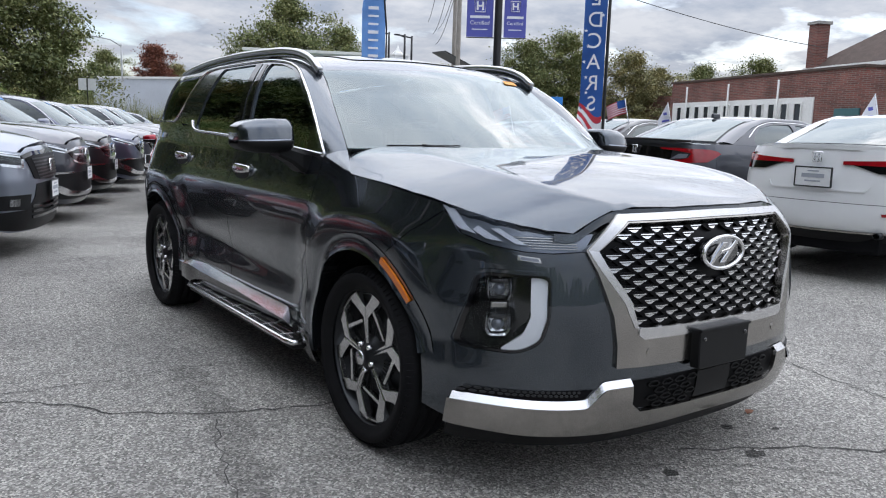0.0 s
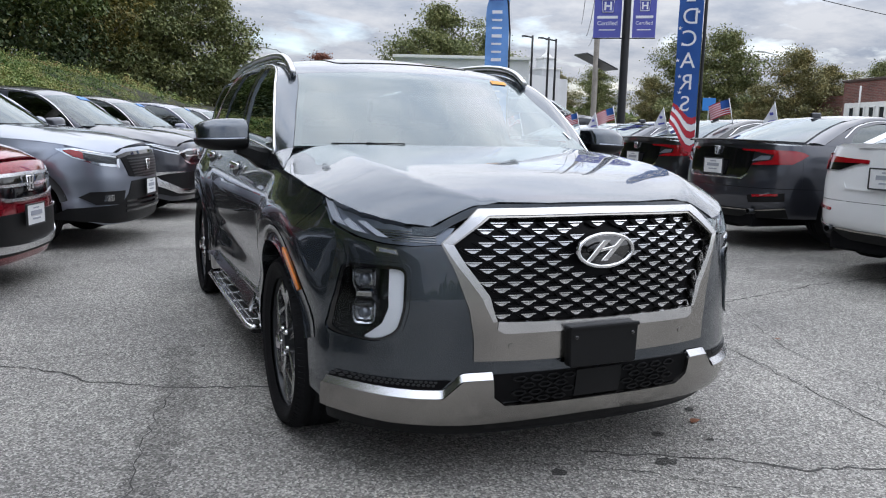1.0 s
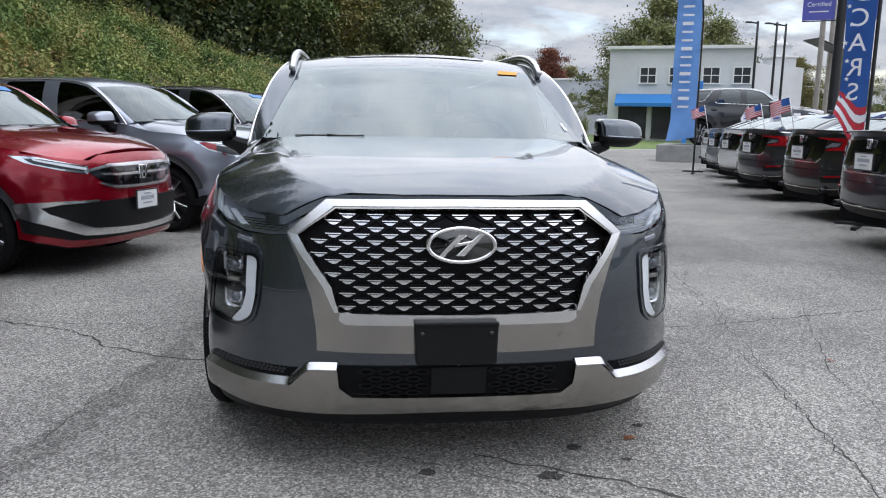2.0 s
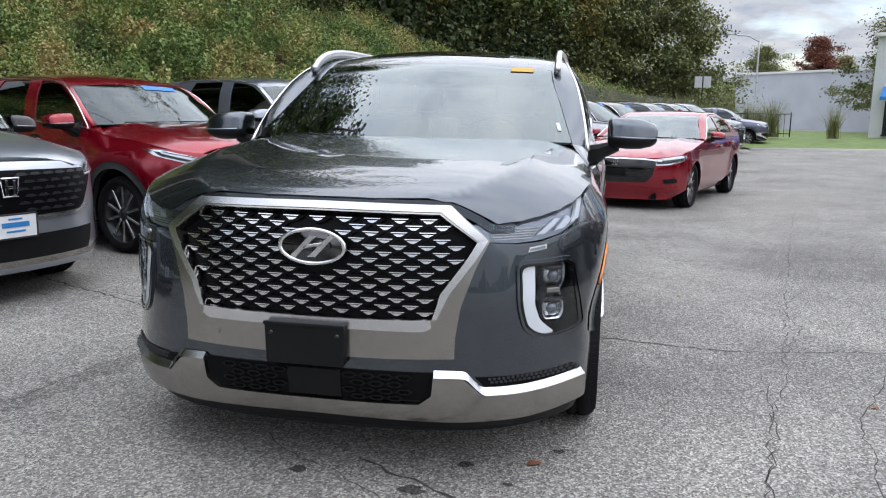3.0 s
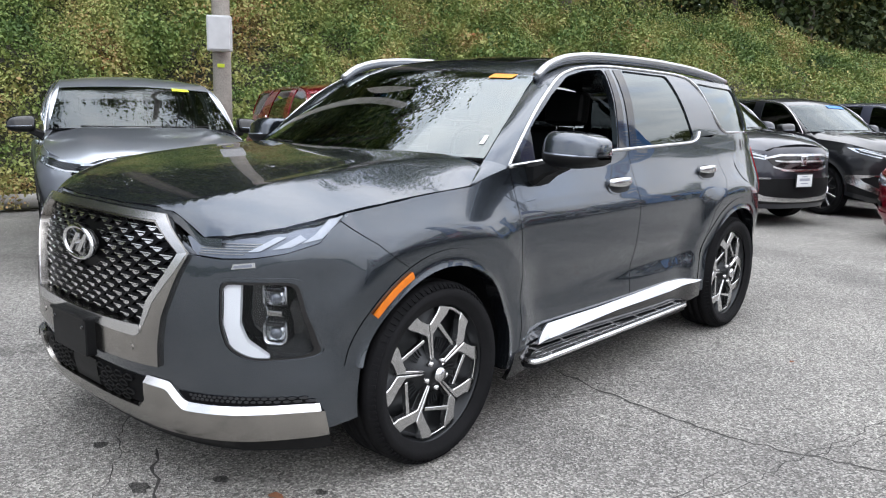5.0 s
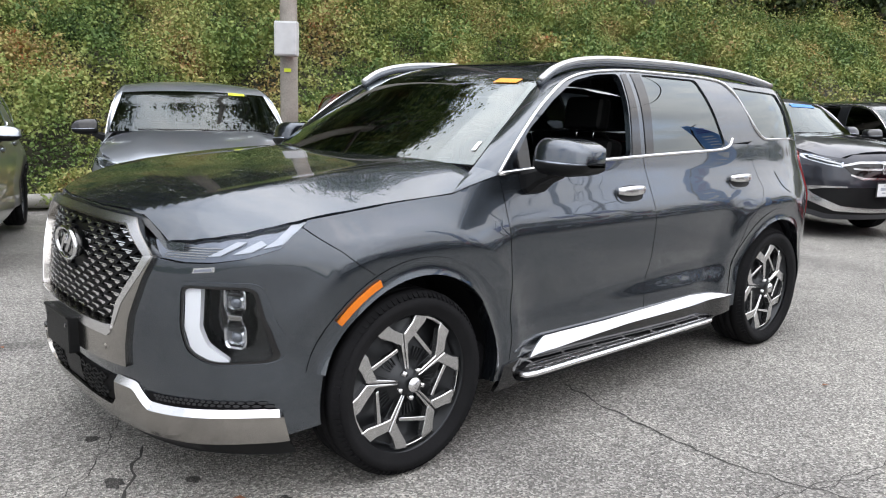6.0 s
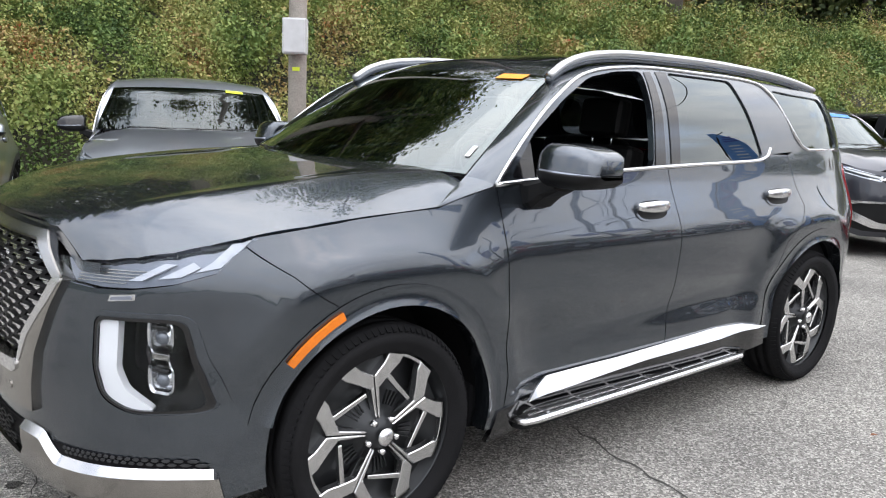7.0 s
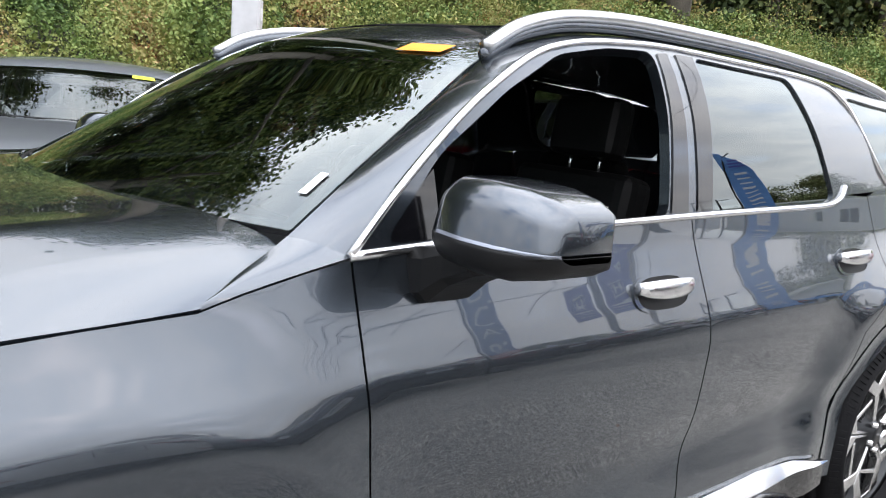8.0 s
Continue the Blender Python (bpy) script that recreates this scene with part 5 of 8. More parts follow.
def nose_patch(car, b, name, pts, mat, off, thick=0.012, mirror_half=True, label="", step=0.08):
    if mirror_half:
        pts = pts + [(-x, z) for x, z in reversed(pts) if abs(x) > 1e-6]
        return [part(name, patch(name, b.on_front(pts), b.wrap, step=step, off=off, thick=thick), mat, car, label)]
    return [part(name, patch(name, b.on_front(pts), b.wrap, step=step, off=off, thick=thick, mirror=m), mat, car, label) for m in (False, True)]


def nose_skin(car, b, c, top):
    """Bumper skin of a lot car, up to the hood line."""
    ar, hz = c["arch"], c["hub_z"]
    cut = c["fender_cut"]
    a0 = math.degrees(math.acos(cut[-1][0] / ar))
    half = b.on_front(top) + b.on_side([(y - 0.003, z) for y, z in cut]) + b.on_side(arc(0, hz, ar, a0 + 2, 185, 8)) + b.on_front([(0.8 * b.W(0.3), c["sill"] - 0.03), (0.0, c["sill"] - 0.04)])
    ring = half + [(-s, z) for s, z in reversed(half) if abs(s) > 1e-6]
    part("front_bumper", patch("front_bumper", ring, b.wrap, step=0.08), c["coat"], car)


def lamp(car, b, pts, inner, name="headlamp"):
    for m in (False, True):
        hl = part(name, patch(name, b.on_front(pts), b.wrap, step=0.06, off=0.003, thick=0.01, mirror=m), M["reflector"], car, "clear headlamp")
        cx, cz = sum(p[0] for p in pts) / len(pts), sum(p[1] for p in pts) / len(pts)
        mid = [(cx + (x - cx) * 0.86, cz + (z - cz) * 0.7) for x, z in pts]
        part("lamp_inner", patch("lamp_inner", b.on_front(mid), b.wrap, step=0.06, off=0.006, thick=0.0, mirror=m), M["gunmetal"], hl)
        part("light_bar", patch("light_bar", b.on_front(inner), b.wrap, step=0.06, off=0.009, thick=0.004, mirror=m), M["drl"], hl)
        part("lamp_cover", patch("lamp_cover", b.on_front(pts), b.wrap, step=0.08, off=0.014, thick=0.012, mirror=m), M["lens"], hl).visible_shadow = False


WAGON = dict(SUV)
WAGON["skin"] = dict(SUV_SKIN, zs=1.0, nose=1.0, flare=0.0, crease=False, top_x=[(0.2, 0.88), (0.5, 0.82), (0.93, 0.735), (1.4, 0.7), (2.5, 0.68), (3.3, 0.65), (3.62, 0.63), (3.9, 0.72)])
WAGON.update(axle_shift=0.0, squat=0.0, star=False, tread=False, step=0.1, handle_mat=None, glass_mat=M["lotglass"], lip_mat=M["greyplastic"], rim_mats=(M["machined"], M["gunmetal"]), tyre_r=0.375, track=0.965, mirror_at=(0.98, 0.68, 1.27),
             windows=[(w, M["sideglass"], "") for w, _, _ in SUV["windows"]], seat_mat=M["cabin"])
SUV_TOP = [(0.0, 1.045), (0.47, 1.03), (0.58, 0.985), (0.78, 1.012), (0.86, 1.03)]


def wagon(name, label, coat, style, size, plate=True, roof_mat=None):
    car = thing(name, label, "car", group="cars parked in the lot")
    c = dict(WAGON, coat=coat, handle_mat=coat)
    b = build_body(car, c)
    nose_skin(car, b, c, SUV_TOP)
    if style == "crossover":
        nose_patch(car, b, "grille", [(0.0, 0.95), (0.4, 0.945), (0.62, 0.9), (0.5, 0.8), (0.35, 0.745), (0.0, 0.74)], M["gloss"], 0.006, label="black grille")
        nose_patch(car, b, "grille_bar", [(0.0, 0.955), (0.42, 0.95), (0.64, 0.905), (0.63, 0.885), (0.40, 0.925), (0.0, 0.927)], M["brightsatin"], 0.016)
        nose_patch(car, b, "grille_bar", [(0.0, 0.87), (0.34, 0.868), (0.5, 0.875), (0.48, 0.855), (0.33, 0.846), (0.0, 0.846)], M["brightsatin"], 0.014)
        nose_patch(car, b, "grille_bar", [(0.0, 0.755), (0.34, 0.76), (0.52, 0.80), (0.53, 0.785), (0.36, 0.735), (0.0, 0.73)], M["brightsatin"], 0.014)
        lamp(car, b, [(0.6, 0.935), (0.72, 0.965), (0.88, 1.02), (0.95, 1.03), (0.93, 0.97), (0.78, 0.905), (0.62, 0.875)], [(0.62, 0.925), (0.74, 0.955), (0.9, 1.005), (0.9, 0.99), (0.75, 0.935), (0.62, 0.905)])
        nose_patch(car, b, "intake", [(0.0, 0.64), (0.55, 0.64), (0.82, 0.63), (0.93, 0.6), (0.93, 0.40), (0.75, 0.32), (0.0, 0.31)], M["plastic"], 0.008, label="black lower intake")
        nose_patch(car, b, "intake_trim", [(0.94, 0.64), (0.82, 0.655), (0.55, 0.655), (0.56, 0.635), (0.8, 0.63), (0.885, 0.6), (0.86, 0.55), (0.62, 0.42), (0.0, 0.385), (0.0, 0.335), (0.68, 0.36), (0.93, 0.52)], M["brightsatin"], 0.018, mirror_half=False, label="silver bumper trim")
        mark(car, -1.015, 0.865, 0.115)
    elif style == "hybrid":
        nose_patch(car, b, "grille", [(0.0, 0.985), (0.70, 0.965), (0.76, 0.9), (0.62, 0.70), (0.55, 0.655), (0.0, 0.645)], M["grilleblack"], 0.008, label="large black mesh grille")
        for r in range(6):
            for k in range(-6, 7):
                x, z = k * 0.105 + (0.05 if r % 2 else 0), 0.945 - r * 0.05
                if abs(x) < 0.66 - max(0, r - 2) * 0.045 and abs(x) > 0.1:
                    nose_cell = [(x - 0.05, z), (x - 0.02, z + 0.016), (x + 0.02, z + 0.016), (x + 0.05, z), (x + 0.02, z - 0.004), (x - 0.02, z - 0.004)]
                    part("mesh_cell", patch("mesh_cell", b.on_front(nose_cell), b.wrap, step=0.2, off=0.016, thick=0.01), M["gunmetal"], car)
        nose_patch(car, b, "grille_edge", [(0.0, 0.655), (0.55, 0.665), (0.64, 0.70), (0.66, 0.685), (0.56, 0.635), (0.0, 0.625)], M["brightsatin"], 0.018)
        lamp(car, b, [(0.66, 0.985), (0.8, 1.005), (0.965, 1.045), (0.97, 0.985), (0.9, 0.935), (0.78, 0.91), (0.68, 0.905)], [(0.7, 0.925), (0.8, 0.93), (0.93, 0.97), (0.93, 0.96), (0.8, 0.918), (0.7, 0.912)])
        nose_patch(car, b, "intake", [(0.0, 0.52), (0.7, 0.53), (0.66, 0.36), (0.0, 0.35)], M["plastic"], 0.008, label="black lower intake")
        nose_patch(car, b, "side_intake", [(0.8, 0.60), (0.92, 0.62), (0.92, 0.42), (0.84, 0.40)], M["plastic"], 0.01, mirror_half=False)
        nose_patch(car, b, "skid_trim", [(0.0, 0.35), (0.68, 0.36), (0.9, 0.40), (0.9, 0.36), (0.68, 0.31), (0.0, 0.30)], M["satin"], 0.015)
        mark(car, -1.018, 0.87, 0.13)
    else:
        nose_patch(car, b, "grille", [(0.0, 0.985), (0.45, 0.975), (0.56, 0.93), (0.47, 0.74), (0.0, 0.715)], M["grilleblack"], 0.008, label="black mesh grille")
        nose_patch(car, b, "grille_brow", [(0.0, 1.0), (0.46, 0.99), (0.62, 0.955), (0.6, 0.925), (0.45, 0.955), (0.0, 0.962)], M["gloss"], 0.02)
        for r in range(7):
            nose_patch(car, b, "grille_bar", [(0.0, 0.935 - 0.031 * r), (0.47 - 0.015 * r, 0.93 - 0.031 * r), (0.47 - 0.015 * r, 0.917 - 0.031 * r), (0.0, 0.922 - 0.031 * r)], M["gunmetal"], 0.016)
        lamp(car, b, [(0.57, 0.96), (0.72, 0.985), (0.9, 1.04), (0.95, 1.03), (0.93, 0.945), (0.8, 0.865), (0.6, 0.835)], [(0.62, 0.95), (0.76, 0.975), (0.92, 1.02), (0.91, 1.008), (0.76, 0.96), (0.62, 0.938)])
        for m in (False, True):
            part("corner_lamp", patch("corner_lamp", b.on_front([(0.875, 0.995), (0.915, 1.02), (0.94, 1.015), (0.925, 0.955), (0.885, 0.93)]), b.wrap, step=0.06, off=0.0165, thick=0.002, mirror=m), M["redlens"], car, "amber-red corner of the headlamp")
        nose_patch(car, b, "bumper_cover", [(0.0, 0.70), (0.44, 0.69), (0.5, 0.56), (0.62, 0.46), (0.93, 0.44), (0.95, 0.34), (0.7, 0.27), (0.0, 0.26)], M["plastic"], 0.008, label="dark lower bumper cover")
        nose_patch(car, b, "fog_surround", [(0.56, 0.60), (0.86, 0.6), (0.9, 0.55), (0.84, 0.47), (0.6, 0.46)], M["plastic"], 0.014, mirror_half=False)
        nose_patch(car, b, "fog_lamp", [(0.7, 0.565), (0.78, 0.565), (0.79, 0.5), (0.71, 0.5)], M["reflector"], 0.024, mirror_half=False, label="fog lamp")
        for r in range(3):
            nose_patch(car, b, "intake_bar", [(0.0, 0.5 - 0.05 * r), (0.55, 0.5 - 0.05 * r), (0.55, 0.475 - 0.05 * r), (0.0, 0.475 - 0.05 * r)], M["gloss"], 0.016)
        mark(car, -1.02, 0.85, 0.11)
    if style == "hybrid":
        part("sticker", patch("sticker", [(0.34, 0.84), (0.52, 0.84), (0.51, 0.89), (0.34, 0.89)], b.top, step=0.06, off=0.008, thick=0.001), M["sticker_yellow"], car, "yellow-green paper sticker on the glass")
    elif style == "crossover":
        part("sticker", patch("sticker", [(0.02, 0.8), (0.5, 0.8), (0.5, 0.88), (0.02, 0.88)], b.top, step=0.06, off=0.008, thick=0.001), M["sticker_blue"], car, "blue paper band on the glass")
    if plate:
        number_plate(car, -1.045, 0.615 if style != "hybrid" else 0.6, print_mat=M["plateblue"] if style == "hybrid" else None)
    wp = [[(-0.6, 0.24), (-0.3, 0.235), (0.05, 0.235)], [(0.02, 0.235), (0.3, 0.235), (0.6, 0.25)]]
    for pts in wp:
        part("wiper", tube("wiper", [b.top(x, y) for x, y in pts], 0.01, 5), M["plastic"], car)
    part("tail_lamp", patch("tail_lamp", b.on_side([(3.6, 0.9), (3.5, 1.0), (3.46, 1.2), (3.56, 1.24), (3.75, 1.24), (3.75, 0.9)]), b.wrap, step=0.1, off=0.008), M["redlens"], car)
    part("tail_lamp", patch("tail_lamp", b.on_side([(3.6, 0.9), (3.5, 1.0), (3.46, 1.2), (3.56, 1.24), (3.75, 1.24), (3.75, 0.9)]), b.wrap, step=0.1, off=0.008, mirror=True), M["redlens"], car)
    car.scale = size
    return car, b


SEDAN_SKIN = dict(
    W=[(0.18, 0.80), (0.3, 0.87), (0.45, 0.885), (0.6, 0.893), (0.75, 0.9), (0.85, 0.895), (0.95, 0.875), (1.05, 0.84), (1.15, 0.79), (1.25, 0.73), (1.35, 0.65), (1.42, 0.55)],
    yf=[(0.2, -0.82), (0.4, -0.9), (0.6, -0.92), (0.72, -0.89), (0.8, -0.83), (0.95, -0.75)],
    yr=[(0.2, 3.62), (0.45, 3.75), (0.7, 3.74), (0.9, 3.71), (1.08, 3.68)],
    y0f=-0.2, y0r=3.0, nf=2.4, nr=2.8, axles=(0.0, 2.72), hub_z=0.33, swell=0.014, swell_r=(0.4, 0.54),
    edge=[(-0.9, 0.73), (-0.6, 0.78), (-0.2, 0.86), (0.3, 0.93), (0.6, 0.97)],
    hood_c=[(-0.9, 0.75), (-0.6, 0.85), (-0.2, 0.92), (0.3, 0.985), (0.6, 1.0)], hood_p=2.6,
    top_c=[(0.45, 1.0), (0.8, 1.17), (1.2, 1.34), (1.5, 1.4), (1.9, 1.415), (2.3, 1.39), (2.7, 1.29), (3.1, 1.15), (3.25, 1.09)],
    top_x=[(0.45, 0.78), (1.2, 0.6), (2.0, 0.58), (2.6, 0.55), (3.25, 0.66)],
    top_bow=[(0.45, 0.2), (1.2, 0.08), (1.6, 0.0), (2.3, 0.0), (2.7, -0.06), (3.25, -0.16)],
    top_crown=[(0.45, 0.01), (1.2, 0.02), (2.0, 0.025), (3.25, 0.01)])
SEDAN = dict(
    skin=SEDAN_SKIN, wheelbase=2.72, hub_z=0.33, arch=0.365, sill=0.2, rear_sill=0.28, step=0.1, fender_cut=[(-0.5, 0.79), (-0.42, 0.74), (-0.34, 0.66), (-0.25, 0.596)], nose_top=0.7,
    hood_line=[(-0.5, 0.797), (-0.2, 0.86), (0.1, 0.905), (0.3, 0.93), (0.5, 0.955), (0.58, 0.965)],
    door_1=[(0.62, 0.965), (0.6, 0.6), (0.62, 0.3)], door_2=[(1.74, 1.01), (1.76, 0.6), (1.7, 0.3)], door_3=[(2.62, 1.05), (2.55, 0.85), (2.37, 0.62), (2.32, 0.45), (2.335, 0.35)],
    belt_line=[(0.62, 0.965), (1.2, 1.0), (1.9, 1.02), (2.6, 1.05), (3.0, 1.065)], rear_cut=0.6, quarter_end=3.3, quarter_top=[(3.3, 1.06), (3.05, 1.065), (2.65, 1.05)],
    hood_nose=[(0.0, -0.87), (0.3, -0.85), (0.5, -0.79), (0.66, -0.7), (0.77, -0.58)], hood_cowl=[(0.74, 0.62), (0.5, 0.52), (0.25, 0.455), (0.0, 0.445)],
    rail_pairs=[(0.45, (0.62, 0.965)), (0.8, (0.95, 1.12)), (1.2, (1.3, 1.29)), (1.6, (1.65, 1.345)), (2.1, (2.1, 1.35)), (2.5, (2.45, 1.3)), (2.9, (2.75, 1.19)), (3.25, (3.02, 1.07))],
    upper_back=[], glass_rows=(0.45, 1.2, 2.45, 3.22),
    windows=[(rounded([(0.78, 0.995), (1.0, 1.115), (1.3, 1.26), (1.6, 1.31), (1.72, 1.315), (1.7, 1.025)], 0.04), M["sideglass"], ""), (rounded([(1.79, 1.035), (1.8, 1.318), (2.12, 1.318), (2.42, 1.265), (2.6, 1.15), (2.62, 1.072)], 0.04), M["sideglass"], "")],
    lip_mat=None, well=0.55, track=0.872, tyre_r=0.328, rim_r=0.245, tyre_w=0.215, bay_z=0.5, cowl=0.45, tail=3.55, belt=0.98, floor=0.3, rows=(1.25, 2.15), seat_mat=M["cabin"], seat_tall=0.48,
    mirror_at=(0.9, 0.85, 1.045), mirror_size=(0.2, 0.16, 0.12), handles=[(1.55, 0.86), (2.42, 0.9)], frame_mat=None,
    chrome_line=[([(0.66, 0.985), (0.95, 1.13), (1.3, 1.285), (1.65, 1.335), (2.1, 1.338), (2.42, 1.29), (2.7, 1.15)], 0.008)])


def sedan(name, label, coat, style, size, plate=True, rims=None):
    car = thing(name, label, "car", group="cars parked in the lot")
    c = dict(SEDAN, coat=coat, handle_mat=coat, frame_mat=coat, rim_mats=rims or (M["machined"], M["gunmetal"]))
    b = build_body(car, c)
    nose_skin(car, b, c, [(0.0, 0.735), (0.45, 0.735), (0.66, 0.755), (0.76, 0.78)])
    # boot lid
    zd = spline([(3.0, 1.10), (3.2, 1.085), (3.5, 1.08), (3.6, 1.092), (3.68, 1.095)])

    def deck(x, y):
        return (x, y, zd(y) - 0.03 * (abs(x) / 0.8) ** 3)
    ys = [3.06, 3.2, 3.35, 3.5, 3.6, 3.66]
    half = [(b.side(y, 1.05)[0] - 0.004, y) for y in ys] + [(0.3, 3.685), (0.0, 3.69)]
    ring = half + [(-x, y) for x, y in reversed(half) if x > 0] + [(-0.6, 3.0), (0.0, 3.12), (0.6, 3.0)]
    part("boot_lid", patch("boot_lid", ring, deck, step=0.08, thick=0.04), coat, car)
    lip = part("boot_spoiler", tube("boot_spoiler", [(x, 3.66 - 0.25 * abs(x) ** 2.6, 1.108 - 0.02 * abs(x)) for x in [-0.7 + 0.1 * i for i in range(15)]], 0.016, 6), M["gloss"], car) if style == "fastback" else None

    def rear(name, pts, mat, off=0.01, sym=True, label="", thick=0.012):
        if sym:
            pts = pts + [(-x, z) for x, z in reversed(pts) if abs(x) > 1e-6]
            # across the middle the two flanks meet: one panel a flank
            for m in (False, True):
                h = [p for p in pts if p[0] >= 0]
                part(name, patch(name, b.on_rear(h), b.wrap, step=0.08, off=off, thick=thick, mirror=m), mat, car, label)
        else:
            for m in (False, True):
                part(name, patch(name, b.on_rear(pts), b.wrap, step=0.08, off=off, thick=thick, mirror=m), mat, car, label)

    if style == "fastback":
        side = b.on_side([(3.34, 0.90), (3.24, 0.955), (3.3, 0.985)])
        outer = b.on_rear([(0.8, 1.0), (0.55, 1.01), (0.36, 1.01), (0.36, 0.995), (0.55, 0.98), (0.69, 0.955), (0.68, 0.9), (0.56, 0.875), (0.5, 0.845), (0.66, 0.85), (0.82, 0.86)])
        for m in (False, True):
            tl = part("tail_lamp", patch("tail_lamp", side + outer, b.wrap, step=0.06, off=0.014, thick=0.02, mirror=m), M["redlens"], car, "claw-shaped red tail lamp")
            part("lamp_inner", patch("lamp_inner", b.on_rear([(0.5, 0.885), (0.66, 0.905), (0.67, 0.945), (0.58, 0.945)]), b.wrap, step=0.06, off=0.012, thick=0.006, mirror=m), M["headback"], tl, "clear inner lens")
        rear("rear_panel", [(0.0, 1.03), (0.5, 1.0), (0.5, 0.85), (0.46, 0.75), (0.4, 0.70), (0.0, 0.70)], M["gloss"], 0.006, label="glossy dark boot panel")
        rear("panel_trim", [(0.0, 0.70), (0.4, 0.70), (0.47, 0.75), (0.49, 0.745), (0.42, 0.686), (0.0, 0.686)], M["brightsatin"], 0.012)
        rear("bumper_insert", [(0.5, 0.52), (0.8, 0.56), (0.8, 0.47), (0.52, 0.44)], M["plastic"], 0.008, False)
    else:
        side = b.on_side([(3.45, 0.94), (3.42, 0.985), (3.55, 1.0)])
        outer = b.on_rear([(0.74, 0.985), (0.22, 0.955), (0.22, 0.925), (0.74, 0.92)])
        for m in (False, True):
            part("tail_lamp", patch("tail_lamp", side + outer, b.wrap, step=0.06, off=0.014, thick=0.02, mirror=m), M["redlens"], car, "long slim red tail lamp")
            part("lamp_case", patch("lamp_case", b.on_rear([(0.74, 0.92), (0.3, 0.925), (0.5, 0.86), (0.74, 0.85)]), b.wrap, step=0.06, off=0.012, thick=0.02, mirror=m), M["gloss"], car)
        rear("boot_crease", [(0.0, 0.70), (0.42, 0.70), (0.46, 0.76), (0.43, 0.76), (0.40, 0.715), (0.0, 0.715)], coat, 0.008)
    rear("valance", [(0.0, 0.345), (0.6, 0.355), (0.8, 0.385), (0.8, 0.29), (0.0, 0.265)], M["plastic"], 0.008, label="black rear valance")
    rear("valance_trim", [(0.0, 0.36), (0.6, 0.37), (0.8, 0.40), (0.8, 0.387), (0.6, 0.357), (0.0, 0.347)], M["satin"], 0.012)
    rear("rear_reflector", [(0.55, 0.53), (0.76, 0.55), (0.76, 0.525), (0.56, 0.505)], M["redlens"], 0.012, False)
    mark(car, 3.725, 0.985, 0.085, True)
    for s in (-1, 1):
        pipe = part("exhaust_pipe", lathe("exhaust_pipe", [(0.02, 0.026), (0.02, 0.031), (-0.12, 0.031), (-0.12, 0.024), (0.02, 0.026)], 20), M["gunmetal"], car)
        pipe.matrix_basis = pose(s * 0.55, 3.69, 0.345, 0, 0, 90)
    part("aerial_fin", box("aerial_fin", (0.035, 0.14, 0.06), (0, 2.35, 1.41), 0.015), coat, car)
    if plate:
        number_plate(car, 3.765, 0.81, 1)
    # nose
    nose_patch(car, b, "grille", [(0.0, 0.735), (0.42, 0.73), (0.56, 0.70), (0.52, 0.52), (0.44, 0.42), (0.0, 0.405)], M["gloss"], 0.008, label="black slatted grille")
    for r in range(5):
        nose_patch(car, b, "grille_bar", [(0.0, 0.63 - 0.045 * r), (0.5 - 0.035 * r, 0.635 - 0.045 * r), (0.5 - 0.035 * r, 0.622 - 0.045 * r), (0.0, 0.617 - 0.045 * r)], M["gunmetal"], 0.018)
    nose_patch(car, b, "grille_edge", [(0.0, 0.742), (0.42, 0.738), (0.62, 0.715), (0.62, 0.70), (0.42, 0.722), (0.0, 0.727)], M["brightsatin"], 0.016)
    lamp(car, b, [(0.5, 0.73), (0.68, 0.757), (0.82, 0.787), (0.875, 0.777), (0.85, 0.715), (0.72, 0.662), (0.55, 0.645)], [(0.56, 0.725), (0.7, 0.748), (0.84, 0.775), (0.85, 0.755), (0.7, 0.728), (0.56, 0.71)])
    nose_patch(car, b, "side_intake", [(0.64, 0.455), (0.78, 0.475), (0.8, 0.415), (0.66, 0.395)], M["plastic"], 0.01, mirror_half=False)
    nose_patch(car, b, "lower_lip", [(0.0, 0.36), (0.6, 0.33), (0.8, 0.36), (0.8, 0.31), (0.6, 0.28), (0.0, 0.3)], coat, 0.015)
    nose_patch(car, b, "plate_mount", [(0.0, 0.60), (0.16, 0.60), (0.16, 0.5), (0.0, 0.5)], M["plastic"], 0.03)
    mark(car, -0.925, 0.685, 0.09)
    car.scale = size
    return car, b


FACE_N, FACE_BACK = 70.1, -19.9
CROSS = (0.94, 0.92, 0.955)
silver_hybrid, _ = wagon("suv_car", "silver compact SUV with black mirrors, large black grille and dealer plate", M["bright_silver"], "hybrid", CROSS)
parked(silver_hybrid, -3.05 - 0.92, -0.05, FACE_N)
grey_left = copy_thing(silver_hybrid, silver_hybrid.matrix_world)
recolour(tagged(grey_left, "grey compact SUV with pale mirror caps beside the bank"), M["bright_silver"], M["silver"])
parked(grey_left, -3.3 - 0.92, -2.75, FACE_N)
for car, mat in ((silver_hybrid, M["gloss"]), (grey_left, M["bright_silver"])):
    for o in car.children:
        if o.name.startswith("mirror"):
            o.material_slots[0].link = "OBJECT"
            o.material_slots[0].material = mat
red_suv, _ = wagon("suv_car", "deep red compact SUV with black lower cladding", M["red"], "crossover", CROSS)
parked(red_suv, -3.26 - 0.92, 2.52, FACE_N)
pickup, _ = wagon("suv_car", "pale silver-blue large SUV with dark bumper cover", M["ice_silver"], "truck", (0.99, 0.96, 1.0))
parked(pickup, -3.2 - 0.95, 5.2, FACE_N)
